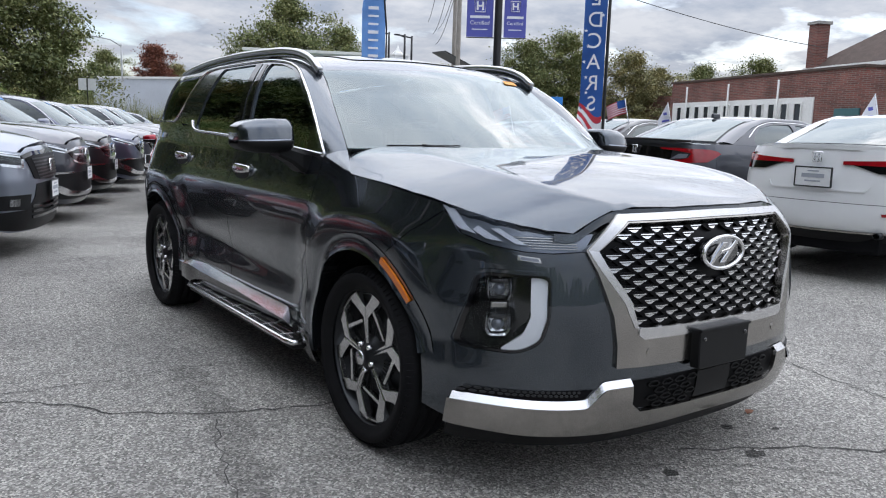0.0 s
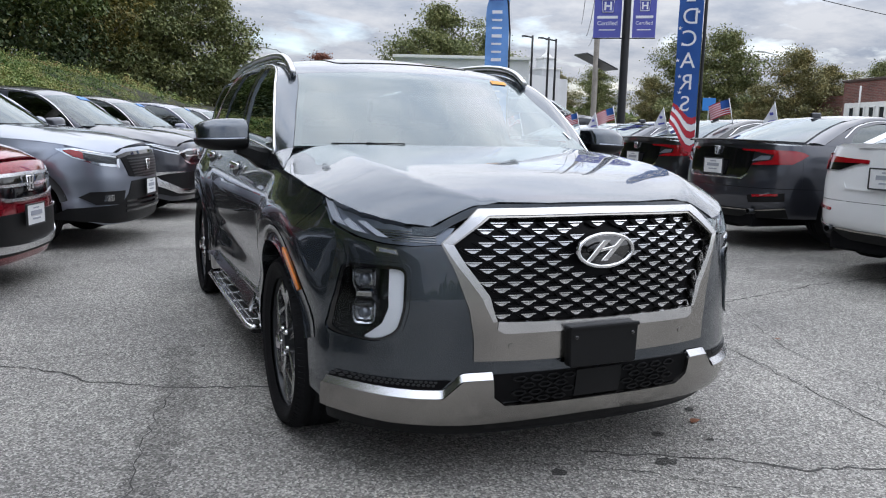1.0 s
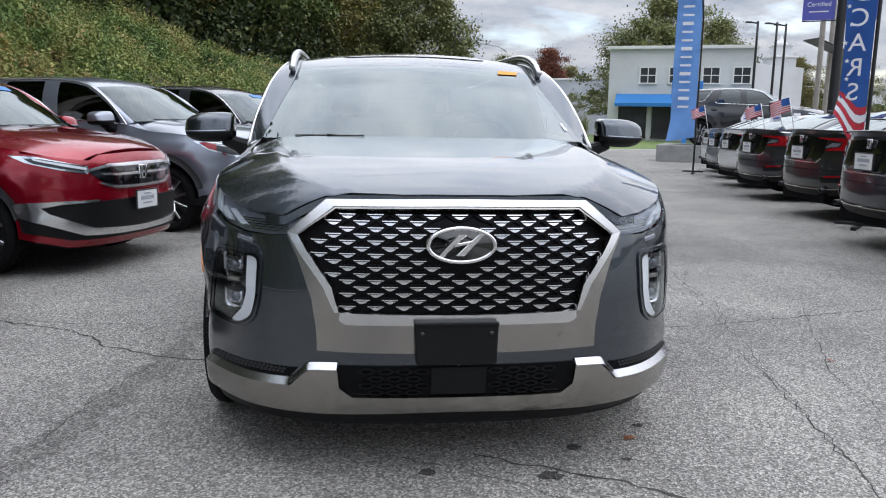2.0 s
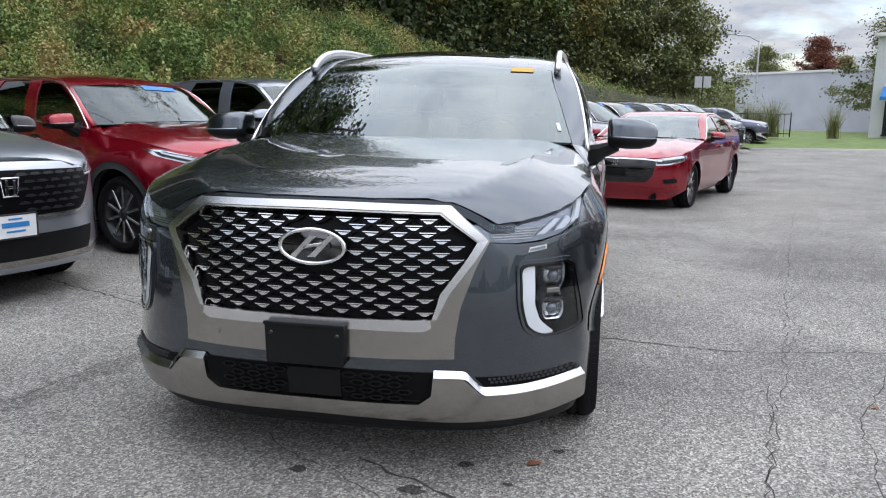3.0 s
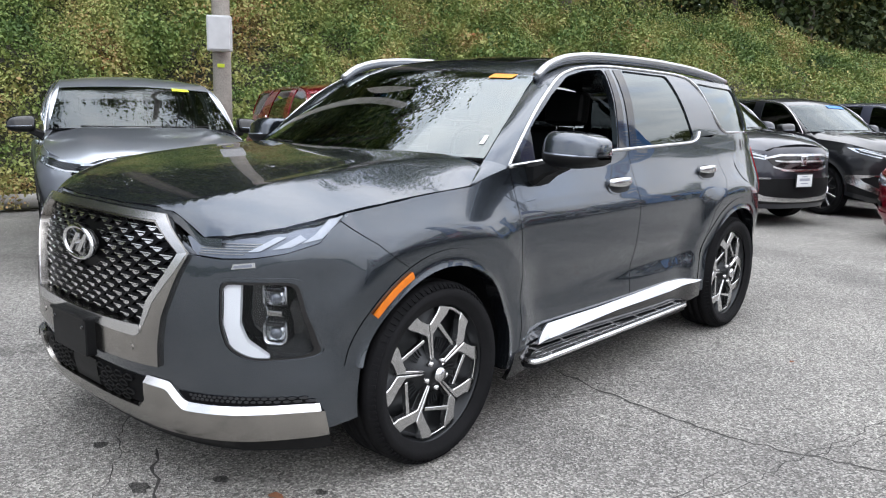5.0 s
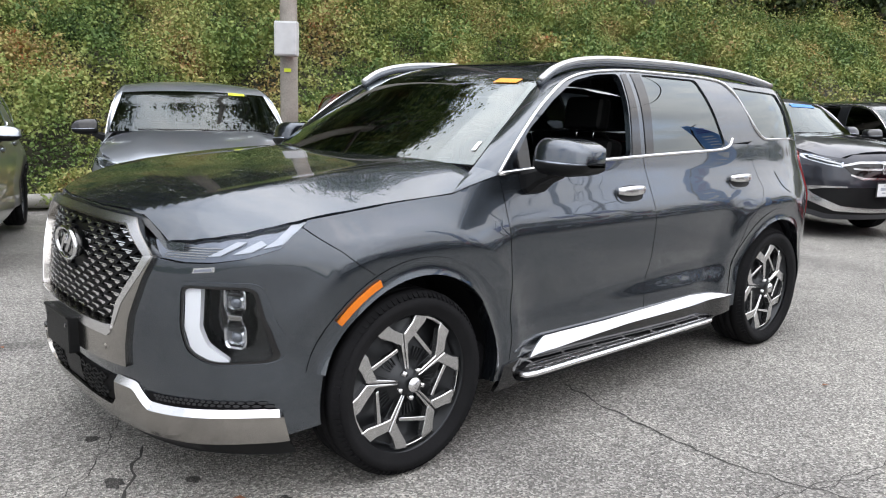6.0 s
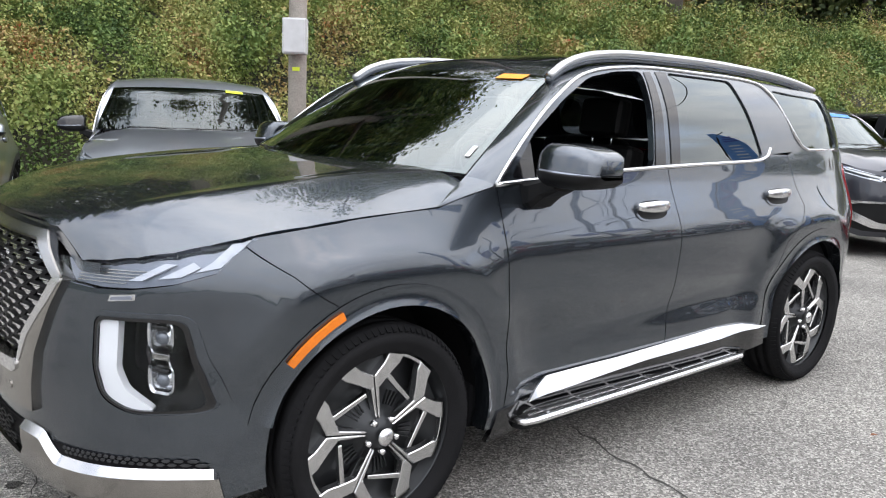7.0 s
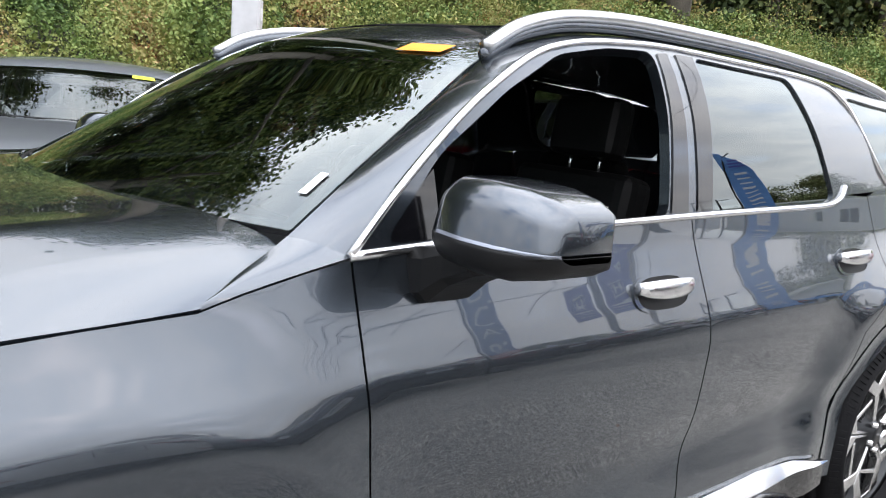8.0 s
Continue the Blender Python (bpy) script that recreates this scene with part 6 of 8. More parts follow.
ROW = [(8.0, "mid_grey", "grey"), (10.6, "black", "black"), (13.2, "blue_grey", "dark blue-grey"), (15.8, "mid_grey", "grey"), (18.4, "black", "black"), (21.0, "mid_grey", "dark grey"), (23.6, "black", "black"), (26.4, "mid_grey", "dark grey")]
for a, key, word in ROW:
    c = copy_thing(red_suv, red_suv.matrix_world)
    recolour(tagged(c, f"{word} compact SUV parked in a row with a white plate"), M["red"], M[key])
    c.scale = (0.95, 0.92, 1.02)
    parked(c, -3.2 - 0.92 + (0.1 if int(a) % 2 else -0.1), a, FACE_N + (1 if int(a) % 2 else -1.5))
red_sedan, _ = sedan("sedan_car", "bright red sedan with dark wheels standing in the aisle", M["red"], "slim", (1.0, 1.03, 1.02), plate=False)
red_sedan.matrix_world = pose(1.5, 8.95, ground_z(1.5, 9.5), 0, 0, FACE_BACK) @ Matrix.Diagonal((1.02, 1.03, 1.02, 1))
grey_sedan, gb = sedan("sedan_car", "dark grey fastback sedan with claw-shaped tail lamps", M["mid_grey"], "fastback", (1.0, 1.0, 1.0))
REAR = 3.75
SLANT = FACE_N + 16.0


def backed(ob, n, a, turn=SLANT):
    """Park a car by the middle of its tail."""
    th = radians(turn)
    p = NX * n + AX * a + Vector((math.sin(th), -math.cos(th), 0)) * REAR * ob.scale.y
    ob.matrix_world = pose(p.x, p.y, ground_z(p.x, p.y), 0, 0, turn) @ Matrix.Diagonal((*ob.scale, 1))


backed(grey_sedan, 3.2, 5.02)
for n, a, key, word in [(3.12, 7.8, "black", "black"), (2.85, 10.5, "mid_grey", "dark grey"), (2.8, 13.1, "white", "white"), (2.8, 15.7, "silver", "silver"), (2.9, 18.3, "white", "white")]:
    c = copy_thing(grey_sedan, grey_sedan.matrix_world)
    recolour(tagged(c, f"{word} sedan with red tail lamps in the street-side row"), M["mid_grey"], M[key])
    backed(c, n, a)
for n, a, key, word, t in [(-4.9, 30.3, "black", "black", 75), (-4.4, 33.2, "blue_grey", "slate blue", 80)]:
    c = copy_thing(red_suv, red_suv.matrix_world)
    recolour(tagged(c, f"{word} SUV parked across the end of the lot"), M["red"], M[key])
    parked(c, n, a, t)
white_sedan, _ = sedan("sedan_car", "white sedan with long slim red tail lamps and a dealer plate", M["white"], "slim", (1.03, 1.05, 1.02))
backed(white_sedan, 3.62, 2.48, FACE_N + 23.0)
for n, a, key, word, t in [(11.0, 6.6, "black", "black", 250.1)]:
    c = copy_thing(red_suv, red_suv.matrix_world)
    recolour(tagged(c, f"{word} SUV parked by the street"), M["red"], M[key])
    parked(c, n, a, t)
# black SUV shown off on a low plinth at the street corner
PLINTH = Vector((12.4, 20.9, ground_z(12.4, 20.9)))
plinth_mesh = box("display_plinth", (2.4, 5.2, 0.6), (0, 0, 0.25), 0.03)
plinth = part("display_plinth", plinth_mesh, material("plinth_concrete", (0.3, 0.3, 0.29), 0.85, grain=0.2, scale=4, fine=0.15, fine_scale=60))
tagged(plinth, "low grey concrete plinth under a black SUV", "plinth")
plinth.matrix_world = pose(*PLINTH, 0, 0, 61)
shown = copy_thing(red_suv, red_suv.matrix_world)
recolour(tagged(shown, "black SUV shown side-on upon a low plinth"), M["red"], M["black"])
nose = Vector((math.sin(radians(61)), -math.cos(radians(61)), 0)) * 1.45
shown.matrix_world = pose(PLINTH.x + nose.x, PLINTH.y + nose.y, PLINTH.z + 0.55, 0, 0, 61) @ Matrix.Diagonal((0.97, 0.95, 1.06, 1))

# ---- ground ----
def asphalt_mat(name="worn_asphalt", k=1.0):
    m = bpy.data.materials.new(name)
    m.use_nodes = True
    n, l = m.node_tree.nodes, m.node_tree.links
    p = n["Principled BSDF"]
    tc = n.new("ShaderNodeTexCoord")

    def noise_at(sc, detail, rough=0.55):
        t = n.new("ShaderNodeTexNoise")
        t.inputs["Scale"].default_value, t.inputs["Detail"].default_value, t.inputs["Roughness"].default_value = sc, detail, rough
        l.new(tc.outputs["Object"], t.inputs["Vector"])
        return t.outputs["Fac"]

    def ramp(src, stops):
        r = n.new("ShaderNodeValToRGB")
        r.color_ramp.elements[0].position, r.color_ramp.elements[0].color = stops[0][0], (*stops[0][1], 1)
        r.color_ramp.elements[1].position, r.color_ramp.elements[1].color = stops[1][0], (*stops[1][1], 1)
        for q, col in stops[2:]:
            e = r.color_ramp.elements.new(q)
            e.color = (*col, 1)
        l.new(src, r.inputs[0])
        return r.outputs[0]

    def times(a, b):
        x = n.new("ShaderNodeMix")
        x.data_type, x.blend_type = "RGBA", "MULTIPLY"
        x.inputs["Factor"].default_value = 1.0
        l.new(a, x.inputs["A"])
        l.new(b, x.inputs["B"])
        return x.outputs["Result"]

    v = n.new("ShaderNodeTexVoronoi")
    v.inputs["Scale"].default_value = 120
    l.new(tc.outputs["Object"], v.inputs["Vector"])
    stones = ramp(v.outputs["Color"], [(0.05, (0.1 * k, 0.097 * k, 0.092 * k)), (0.95, (0.62 * k, 0.6 * k, 0.56 * k)), (0.55, (0.275 * k, 0.266 * k, 0.248 * k))])
    grit = ramp(noise_at(260, 3), [(0.3, (0.66, 0.66, 0.66)), (0.7, (1.28, 1.27, 1.25))])
    patches = ramp(noise_at(0.9, 6, 0.62), [(0.3, (0.78, 0.78, 0.79)), (0.7, (1.15, 1.15, 1.14))])
    stains = ramp(noise_at(0.35, 4), [(0.36, (0.72, 0.72, 0.73)), (0.5, (1.0, 1.0, 1.0))])
    l.new(times(times(stones, grit), times(patches, stains)), p.inputs["Base Color"])
    p.inputs["Roughness"].default_value = 0.85
    p.inputs["Specular IOR Level"].default_value = 0.35
    b = n.new("ShaderNodeBump")
    b.inputs["Strength"].default_value, b.inputs["Distance"].default_value = 0.9, 0.008
    l.new(v.outputs["Distance"], b.inputs["Height"])
    l.new(b.outputs[0], p.inputs["Normal"])
    return m


M["asphalt"] = asphalt_mat(k=0.97)
# cracks are flat ribbons; the shade in the gap is their dark colour
M["crackshade"] = material("crack_shadow", (0.05, 0.048, 0.045), 0.95, grain=0.3, scale=20, fine=0.3, fine_scale=200)
M["oldtar"] = asphalt_mat("dark_worn_seam", 0.72)
M["oil"] = asphalt_mat("oil_soaked_asphalt", 0.23)
M["grass"] = material("lawn", (0.12, 0.17, 0.045), 0.9, grain=0.3, scale=2, fine=0.3, fine_scale=60)
M["concrete"] = material("kerb_concrete", (0.33, 0.32, 0.3), 0.9, grain=0.15, scale=3, fine=0.15, fine_scale=80, bump=0.2)


def grid_sheet(name, xs, ys, zf):
    verts = [(x, y, zf(x, y)) for y in ys for x in xs]
    w = len(xs)
    faces = [(j * w + i, j * w + i + 1, (j + 1) * w + i + 1, (j + 1) * w + i) for j in range(len(ys) - 1) for i in range(w - 1)]
    return make_mesh(name, verts, faces)


def spread(lo, hi, near, n):
    """Steps that are fine near 0 and wide far off."""
    out = []
    for i in range(n + 1):
        u = -1 + 2 * i / n
        out.append((hi if u > 0 else -lo) * abs(u) ** 3 * (1 if u > 0 else -1))
    return out


ground = part("ground", grid_sheet("ground", spread(-600, 600, 1, 90), spread(-600, 600, 1, 90), ground_z), M["asphalt"])
tagged(ground, "worn grey asphalt of the car lot with cracks and stains", "ground", kind="structure")


def ribbon(name, pts, width, mat, label, seed, lift=0.002, jag=0.018):
    """An uneven thin strip laid on the ground along a line."""
    rng = random.Random(seed)
    line = dense([tuple(p) for p in pts], 0.06, False)
    verts, faces = [], []
    for i, (x, y) in enumerate(line):
        a, b = line[max(i - 1, 0)], line[min(i + 1, len(line) - 1)]
        d = Vector((b[0] - a[0], b[1] - a[1], 0)).normalized()
        s = Vector((-d.y, d.x, 0))
        c = Vector((x, y, 0)) + s * rng.uniform(-jag, jag)
        w = width * rng.uniform(0.35, 1.2) * (0.3 if i in (0, len(line) - 1) else 1)
        for k in (-1, 1):
            q = c + s * w / 2 * k
            verts.append((q.x, q.y, ground_z(q.x, q.y) + lift))
    faces = [(2 * i, 2 * i + 2, 2 * i + 3, 2 * i + 1) for i in range(len(line) - 1)]
    ob = part(name, make_mesh(name, verts, faces, False), mat)
    return tagged(ob, label, "crack", group="cracks in the asphalt", kind="structure")


CRACKS = [
    [(-6.5, 3.4), (-4.2, 2.3), (-2.9, 1.6), (-2.17, 1.24), (-1.91, 1.05), (-1.82, 0.88), (-1.57, 0.71), (-1.35, 0.59), (-0.94, 0.47), (0.2, 0.35)],
    [(-4.5, 2.2), (-2.16, 1.36), (-1.81, 1.32), (-1.39, 1.34), (-1.02, 1.31)],
    [(2.9, 1.6), (2.17, 0.09), (2.12, -0.26), (2.02, -0.68)],
    [(0.1, -0.75), (0.44, -0.96), (0.62, -1.04), (0.84, -1.24), (0.97, -1.26), (1.12, -1.33), (1.31, -1.35), (2.4, -1.5)],
    [(0.7, 1.28), (0.95, 1.2), (1.35, 1.12), (1.71, 1.07), (2.08, 1.13), (2.44, 1.22), (4.0, 1.5), (6.0, 1.4)],
    [(3.9, 9.0), (3.1, 5.7), (2.48, 2.98), (2.12, 1.35), (1.97, 0.6), (1.78, 0.0), (1.69, -0.44), (1.5, -1.3)],
    [(-1.66, -0.59), (-1.6, -0.22), (-1.51, 0.23), (-1.4, 0.55)],
    [(-0.4, -0.58), (-0.12, -0.81), (0.2, -0.99), (0.5, -1.3)],
    [(1.88, 0.71), (1.81, -0.01), (1.66, -0.61), (1.58, -1.07)],
    [(2.08, 1.13), (2.3, 1.7), (2.25, 2.2), (2.6, 2.9)],
    [(-3.2, 4.5), (-2.6, 3.9), (-1.8, 3.8), (-1.2, 3.4)],
]
for i, pts in enumerate(CRACKS):
    ribbon("crack", pts, 0.016 if i in (0, 3, 4) else 0.006, M["crackshade"], "thin dark jagged crack in the asphalt", i)
ribbon("tar_seam", [(-1.3, 1.4), (-1.38, 0.46), (-1.48, 0.07), (-1.58, -0.42), (-1.68, -0.77), (-1.9, -1.6)], 0.2, M["oldtar"], "broad dark worn seam across the asphalt", 31, 0.001, 0.01)
for i, (x, y, r) in enumerate([(0.52, -0.72, 0.035), (0.87, -0.52, 0.03), (0.36, -0.97, 0.05), (0.7, -0.85, 0.02), (-0.1, -0.9, 0.04)]):
    rng = random.Random(i)
    ring = [(x + r * rng.uniform(0.6, 1.2) * math.cos(a), y + r * rng.uniform(0.5, 1.0) * math.sin(a), 0.0025) for a in [2 * math.pi * k / 14 for k in range(14)]]
    tagged(part("oil_stain", make_mesh("oil_stain", ring, [tuple(range(14))], False), M["oil"]), "small dark oil stain on the asphalt", "stain", kind="structure")

M["deadleaf"] = material("dry_leaf", (0.22, 0.09, 0.045), 0.8, grain=0.25, scale=40)
for i, (x, y, w, turn) in enumerate([(0.78, -0.66, 0.035, 20), (1.9, -1.0, 0.02, 70), (2.3, 0.3, 0.025, 130), (-1.7, -0.9, 0.02, 10), (1.6, 2.4, 0.02, 45)]):
    lf = make_mesh("fallen_leaf", [(-w, 0, 0.004), (-w * 0.4, w * 0.55, 0.012), (w * 0.5, w * 0.45, 0.01), (w, 0, 0.006), (w * 0.4, -w * 0.5, 0.012), (-w * 0.5, -w * 0.5, 0.009)], [(0, 5, 1), (5, 4, 1), (4, 2, 1), (4, 3, 2)], False)
    tagged(part("fallen_leaf", lf, M["deadleaf"]), "small dry brown leaf lying on the asphalt", "leaf", group="dry leaves on the asphalt").matrix_world = pose(x, y, ground_z(x, y), 0, 0, turn)

# ---- bank, woods and trees ----
def leaf_mat(name, stops, rough=0.6, drift=0.5, scale=0.55):
    """Foliage whose colour varies leaf by leaf and in drifts."""
    m = bpy.data.materials.new(name)
    m.use_nodes = True
    n, l = m.node_tree.nodes, m.node_tree.links
    p = n["Principled BSDF"]
    g = n.new("ShaderNodeNewGeometry")
    tc = n.new("ShaderNodeTexCoord")
    t = n.new("ShaderNodeTexNoise")
    t.inputs["Scale"].default_value, t.inputs["Detail"].default_value = scale, 5
    l.new(tc.outputs["Object"], t.inputs["Vector"])
    mix = n.new("ShaderNodeMix")
    mix.inputs["Factor"].default_value = drift
    l.new(g.outputs["Random Per Island"], mix.inputs["A"])
    k = n.new("ShaderNodeMapRange")
    k.inputs["From Min"].default_value, k.inputs["From Max"].default_value = 0.3, 0.7
    l.new(t.outputs["Fac"], k.inputs["Value"])
    l.new(k.outputs["Result"], mix.inputs["B"])
    r = n.new("ShaderNodeValToRGB")
    r.color_ramp.elements[0].position, r.color_ramp.elements[0].color = stops[0][0], (*stops[0][1], 1)
    r.color_ramp.elements[1].position, r.color_ramp.elements[1].color = stops[-1][0], (*stops[-1][1], 1)
    for q, col in stops[1:-1]:
        r.color_ramp.elements.new(q).color = (*col, 1)
    l.new(mix.outputs["Result"], r.inputs[0])
    l.new(r.outputs[0], p.inputs["Base Color"])
    p.inputs["Roughness"].default_value = rough
    p.inputs["Specular IOR Level"].default_value = 0.3
    return m


M["bankleaf"] = leaf_mat("bank_foliage", [(0.12, (0.05, 0.09, 0.028)), (0.3, (0.115, 0.185, 0.05)), (0.5, (0.225, 0.275, 0.08)), (0.68, (0.35, 0.34, 0.12)), (0.8, (0.34, 0.215, 0.1)), (0.88, (0.25, 0.26, 0.07)), (1.0, (0.4, 0.09, 0.05))], drift=0.84, scale=0.85)
M["thicketleaf"] = leaf_mat("thicket_foliage", [(0.1, (0.02, 0.034, 0.013)), (0.45, (0.046, 0.07, 0.024)), (0.7, (0.09, 0.115, 0.036)), (0.9, (0.17, 0.14, 0.045)), (1.0, (0.27, 0.13, 0.045))])
M["darkleaf"] = leaf_mat("dark_green_leaves", [(0.1, (0.012, 0.024, 0.009)), (0.5, (0.036, 0.066, 0.02)), (0.85, (0.085, 0.12, 0.033)), (1.0, (0.19, 0.15, 0.045))])
M["greenleaf"] = leaf_mat("green_leaves", [(0.1, (0.04, 0.065, 0.018)), (0.5, (0.1, 0.14, 0.035)), (0.85, (0.19, 0.21, 0.06)), (1.0, (0.3, 0.24, 0.07))])
# far trees: distance haze is mixed into these paler leaf colours
M["hazeleaf"] = leaf_mat("hazed_green_leaves", [(0.1, (0.06, 0.08, 0.03)), (0.5, (0.15, 0.17, 0.06)), (0.85, (0.25, 0.25, 0.1)), (1.0, (0.32, 0.27, 0.12))])
M["hazegold"] = leaf_mat("hazed_olive_leaves", [(0.1, (0.08, 0.09, 0.04)), (0.5, (0.2, 0.19, 0.08)), (0.85, (0.32, 0.26, 0.1)), (1.0, (0.36, 0.2, 0.08))])
M["goldleaf"] = leaf_mat("yellowing_leaves", [(0.1, (0.05, 0.06, 0.016)), (0.5, (0.14, 0.13, 0.03)), (0.85, (0.26, 0.19, 0.045)), (1.0, (0.3, 0.14, 0.03))])
M["rustleaf"] = leaf_mat("rust_red_leaves", [(0.1, (0.06, 0.025, 0.018)), (0.5, (0.16, 0.055, 0.035)), (1.0, (0.26, 0.1, 0.05))])
M["reed"] = leaf_mat("pale_tall_grass", [(0.1, (0.1, 0.12, 0.04)), (0.5, (0.2, 0.21, 0.08)), (1.0, (0.34, 0.31, 0.17))])
M["soil"] = material("bank_soil", (0.03, 0.03, 0.016), 0.95, grain=0.4, scale=2.0, fine=0.3, fine_scale=40, bump=0.5, bump_scale=30)
M["bark"] = material("grey_bark", (0.11, 0.095, 0.08), 0.9, grain=0.3, scale=5, fine=0.3, fine_scale=40, bump=0.6, bump_scale=25)


def leaf_mesh(name, pos, size, seed, tilt=1.0, stretch=1.5):
    """A quad leaf with a fold at each place, turned at random."""
    rng = np.random.RandomState(seed)
    n = len(pos)
    d = rng.normal(size=(n, 3))
    d[:, 2] = np.abs(d[:, 2]) * tilt + 0.2
    d /= np.linalg.norm(d, axis=1)[:, None]
    u = np.cross(d, rng.normal(size=(n, 3)))
    u /= np.linalg.norm(u, axis=1)[:, None]
    v = np.cross(d, u)
    s = np.asarray(size)[:, None] if np.ndim(size) else np.full((n, 1), size)
    verts = np.stack([pos - u * s * stretch / 2, pos + v * s / 2 + d * s * 0.12, pos + u * s * stretch / 2, pos - v * s / 2 + d * s * 0.12], axis=1).reshape(-1, 3)
    me = bpy.data.meshes.new(name)
    me.vertices.add(4 * n)
    me.vertices.foreach_set("co", verts.ravel())
    me.loops.add(4 * n)
    me.loops.foreach_set("vertex_index", np.arange(4 * n))
    me.polygons.add(n)
    me.polygons.foreach_set("loop_start", np.arange(0, 4 * n, 4))
    me.update(calc_edges=True)
    return me


def bank_height(a):
    return spline([(-40, 8.0), (8, 7.6), (16, 6.4), (24, 5.0), (32, 3.6), (44, 2.0)])(a)


def bank_z(a, d):
    h = bank_height(a)
    far = min(max((a - 23) / 9, 0), 1) * min(max((d - 0.4) / 2.6, 0), 1)
    return h * (1 - math.exp(-d * 0.8 / h)) + 0.7 * far * far * (3 - 2 * far)


FOOT = -8.55
aa = [-40 + 1.5 * i for i in range(62)]
dd = [0.0, 0.3, 0.7, 1.2, 1.8, 2.5, 3.3, 4.2, 5.5, 7, 9, 12, 16, 22, 30]
verts, faces = [], []
for a in aa:
    for d in dd:
        p = NX * (FOOT - d) + AX * a
        verts.append((p.x, p.y, ground_z(p.x, p.y) * math.exp(-d) - 0.03 + bank_z(a, d) + 0.12 * noise.noise(Vector((a * 0.6, d * 0.7, 0)))))
w = len(dd)
faces = [(i * w + k, i * w + k + 1, (i + 1) * w + k + 1, (i + 1) * w + k) for i in range(len(aa) - 1) for k in range(w - 1)]
tagged(part("bank", make_mesh("bank", verts, faces), M["soil"]), "steep earth bank behind the parked cars", "bank", kind="structure")

rng = np.random.RandomState(4)
pts, sizes = [], []
while len(pts) < 260000:
    near = rng.rand() < 0.6
    a = rng.uniform(-8, 15) if near else rng.uniform(-20, 40)
    d = (7.5 if near else 12.0) * rng.rand() ** 1.1
    lump = noise.noise(Vector((a * 0.75, d * 0.9, 3.1))) + 0.5 * noise.noise(Vector((a * 2.1, d * 2.4, 7.7)))
    lift = max(0.0, lump + 0.08) * 1.4 * min(1.0, 0.3 + d) * (1.0 if a < 20 else 0.4)
    if rng.rand() > 0.5 + 0.6 * lift:
        continue
    p = NX * (FOOT - d + 0.45 * lift) + AX * a
    pts.append((p.x, p.y, bank_z(a, d) + (lift * rng.rand() ** 0.6 if rng.rand() < 0.8 else lift) + rng.uniform(0, 0.1)))
    sizes.append(rng.uniform(0.022, 0.05) * (1.0 + 0.5 * (lump > 0.3)))
for a, d, q in zip(rng.uniform(-9, 30, 80000), 8.0 * rng.rand(80000), rng.rand(80000)):
    p = NX * (FOOT - d) + AX * a
    pts.append((p.x, p.y, bank_z(a, d) + 0.02 + 0.16 * q))
    sizes.append(0.025 + 0.035 * rng.rand())
# shrubs and bramble mounds that stand out of the ivy
for _ in range(330):
    a, d = rng.uniform(-9, 24), 8.5 * rng.rand() ** 0.9
    r = rng.uniform(0.25, 0.8) * (1.0 + 0.05 * d) * (1.5 if rng.rand() < 0.25 else 1.0)
    big = rng.uniform(0.024, 0.06)
    m = int(min(2200, 5.0 * (r / big) ** 2))
    q = rng.normal(size=(m, 3))
    q /= np.linalg.norm(q, axis=1)[:, None]
    q[:, 2] = np.abs(q[:, 2]) * rng.uniform(0.7, 1.3)
    q *= (r * (0.55 + 0.5 * rng.rand(m)))[:, None]
    p = NX * (FOOT - d) + AX * a
    pts += [tuple(v) for v in q + np.array((p.x, p.y, bank_z(a, d) - 0.1))]
    sizes += list(big * rng.uniform(0.6, 1.3, m))
leaves = part("bank_foliage", leaf_mesh("bank_foliage", np.array(pts), np.array(sizes), 5), M["bankleaf"])
tagged(leaves, "dense ivy, brambles and weeds covering the bank", "undergrowth", kind="stuff")


pts, sizes = [], []
rng = np.random.RandomState(6)
while len(pts) < 120000:
    a, d = rng.uniform(-32, 44), rng.uniform(8.0, 22)
    lump = noise.noise(Vector((a * 0.4, d * 0.5, 9.3))) + 0.4 * noise.noise(Vector((a * 1.3, d * 1.5, 2.2)))
    top = 3.6 + 3.6 * lump
    if top < 0.4:
        continue
    p = NX * (FOOT - d) + AX * a
    pts.append((p.x, p.y, bank_z(a, d) + top * rng.rand() ** 0.7))
    sizes.append(rng.uniform(0.1, 0.22))
tagged(part("thicket", leaf_mesh("thicket", np.array(pts), np.array(sizes), 9), M["thicketleaf"]), "dense thicket of shrubs under the trees", "shrubs", kind="stuff")


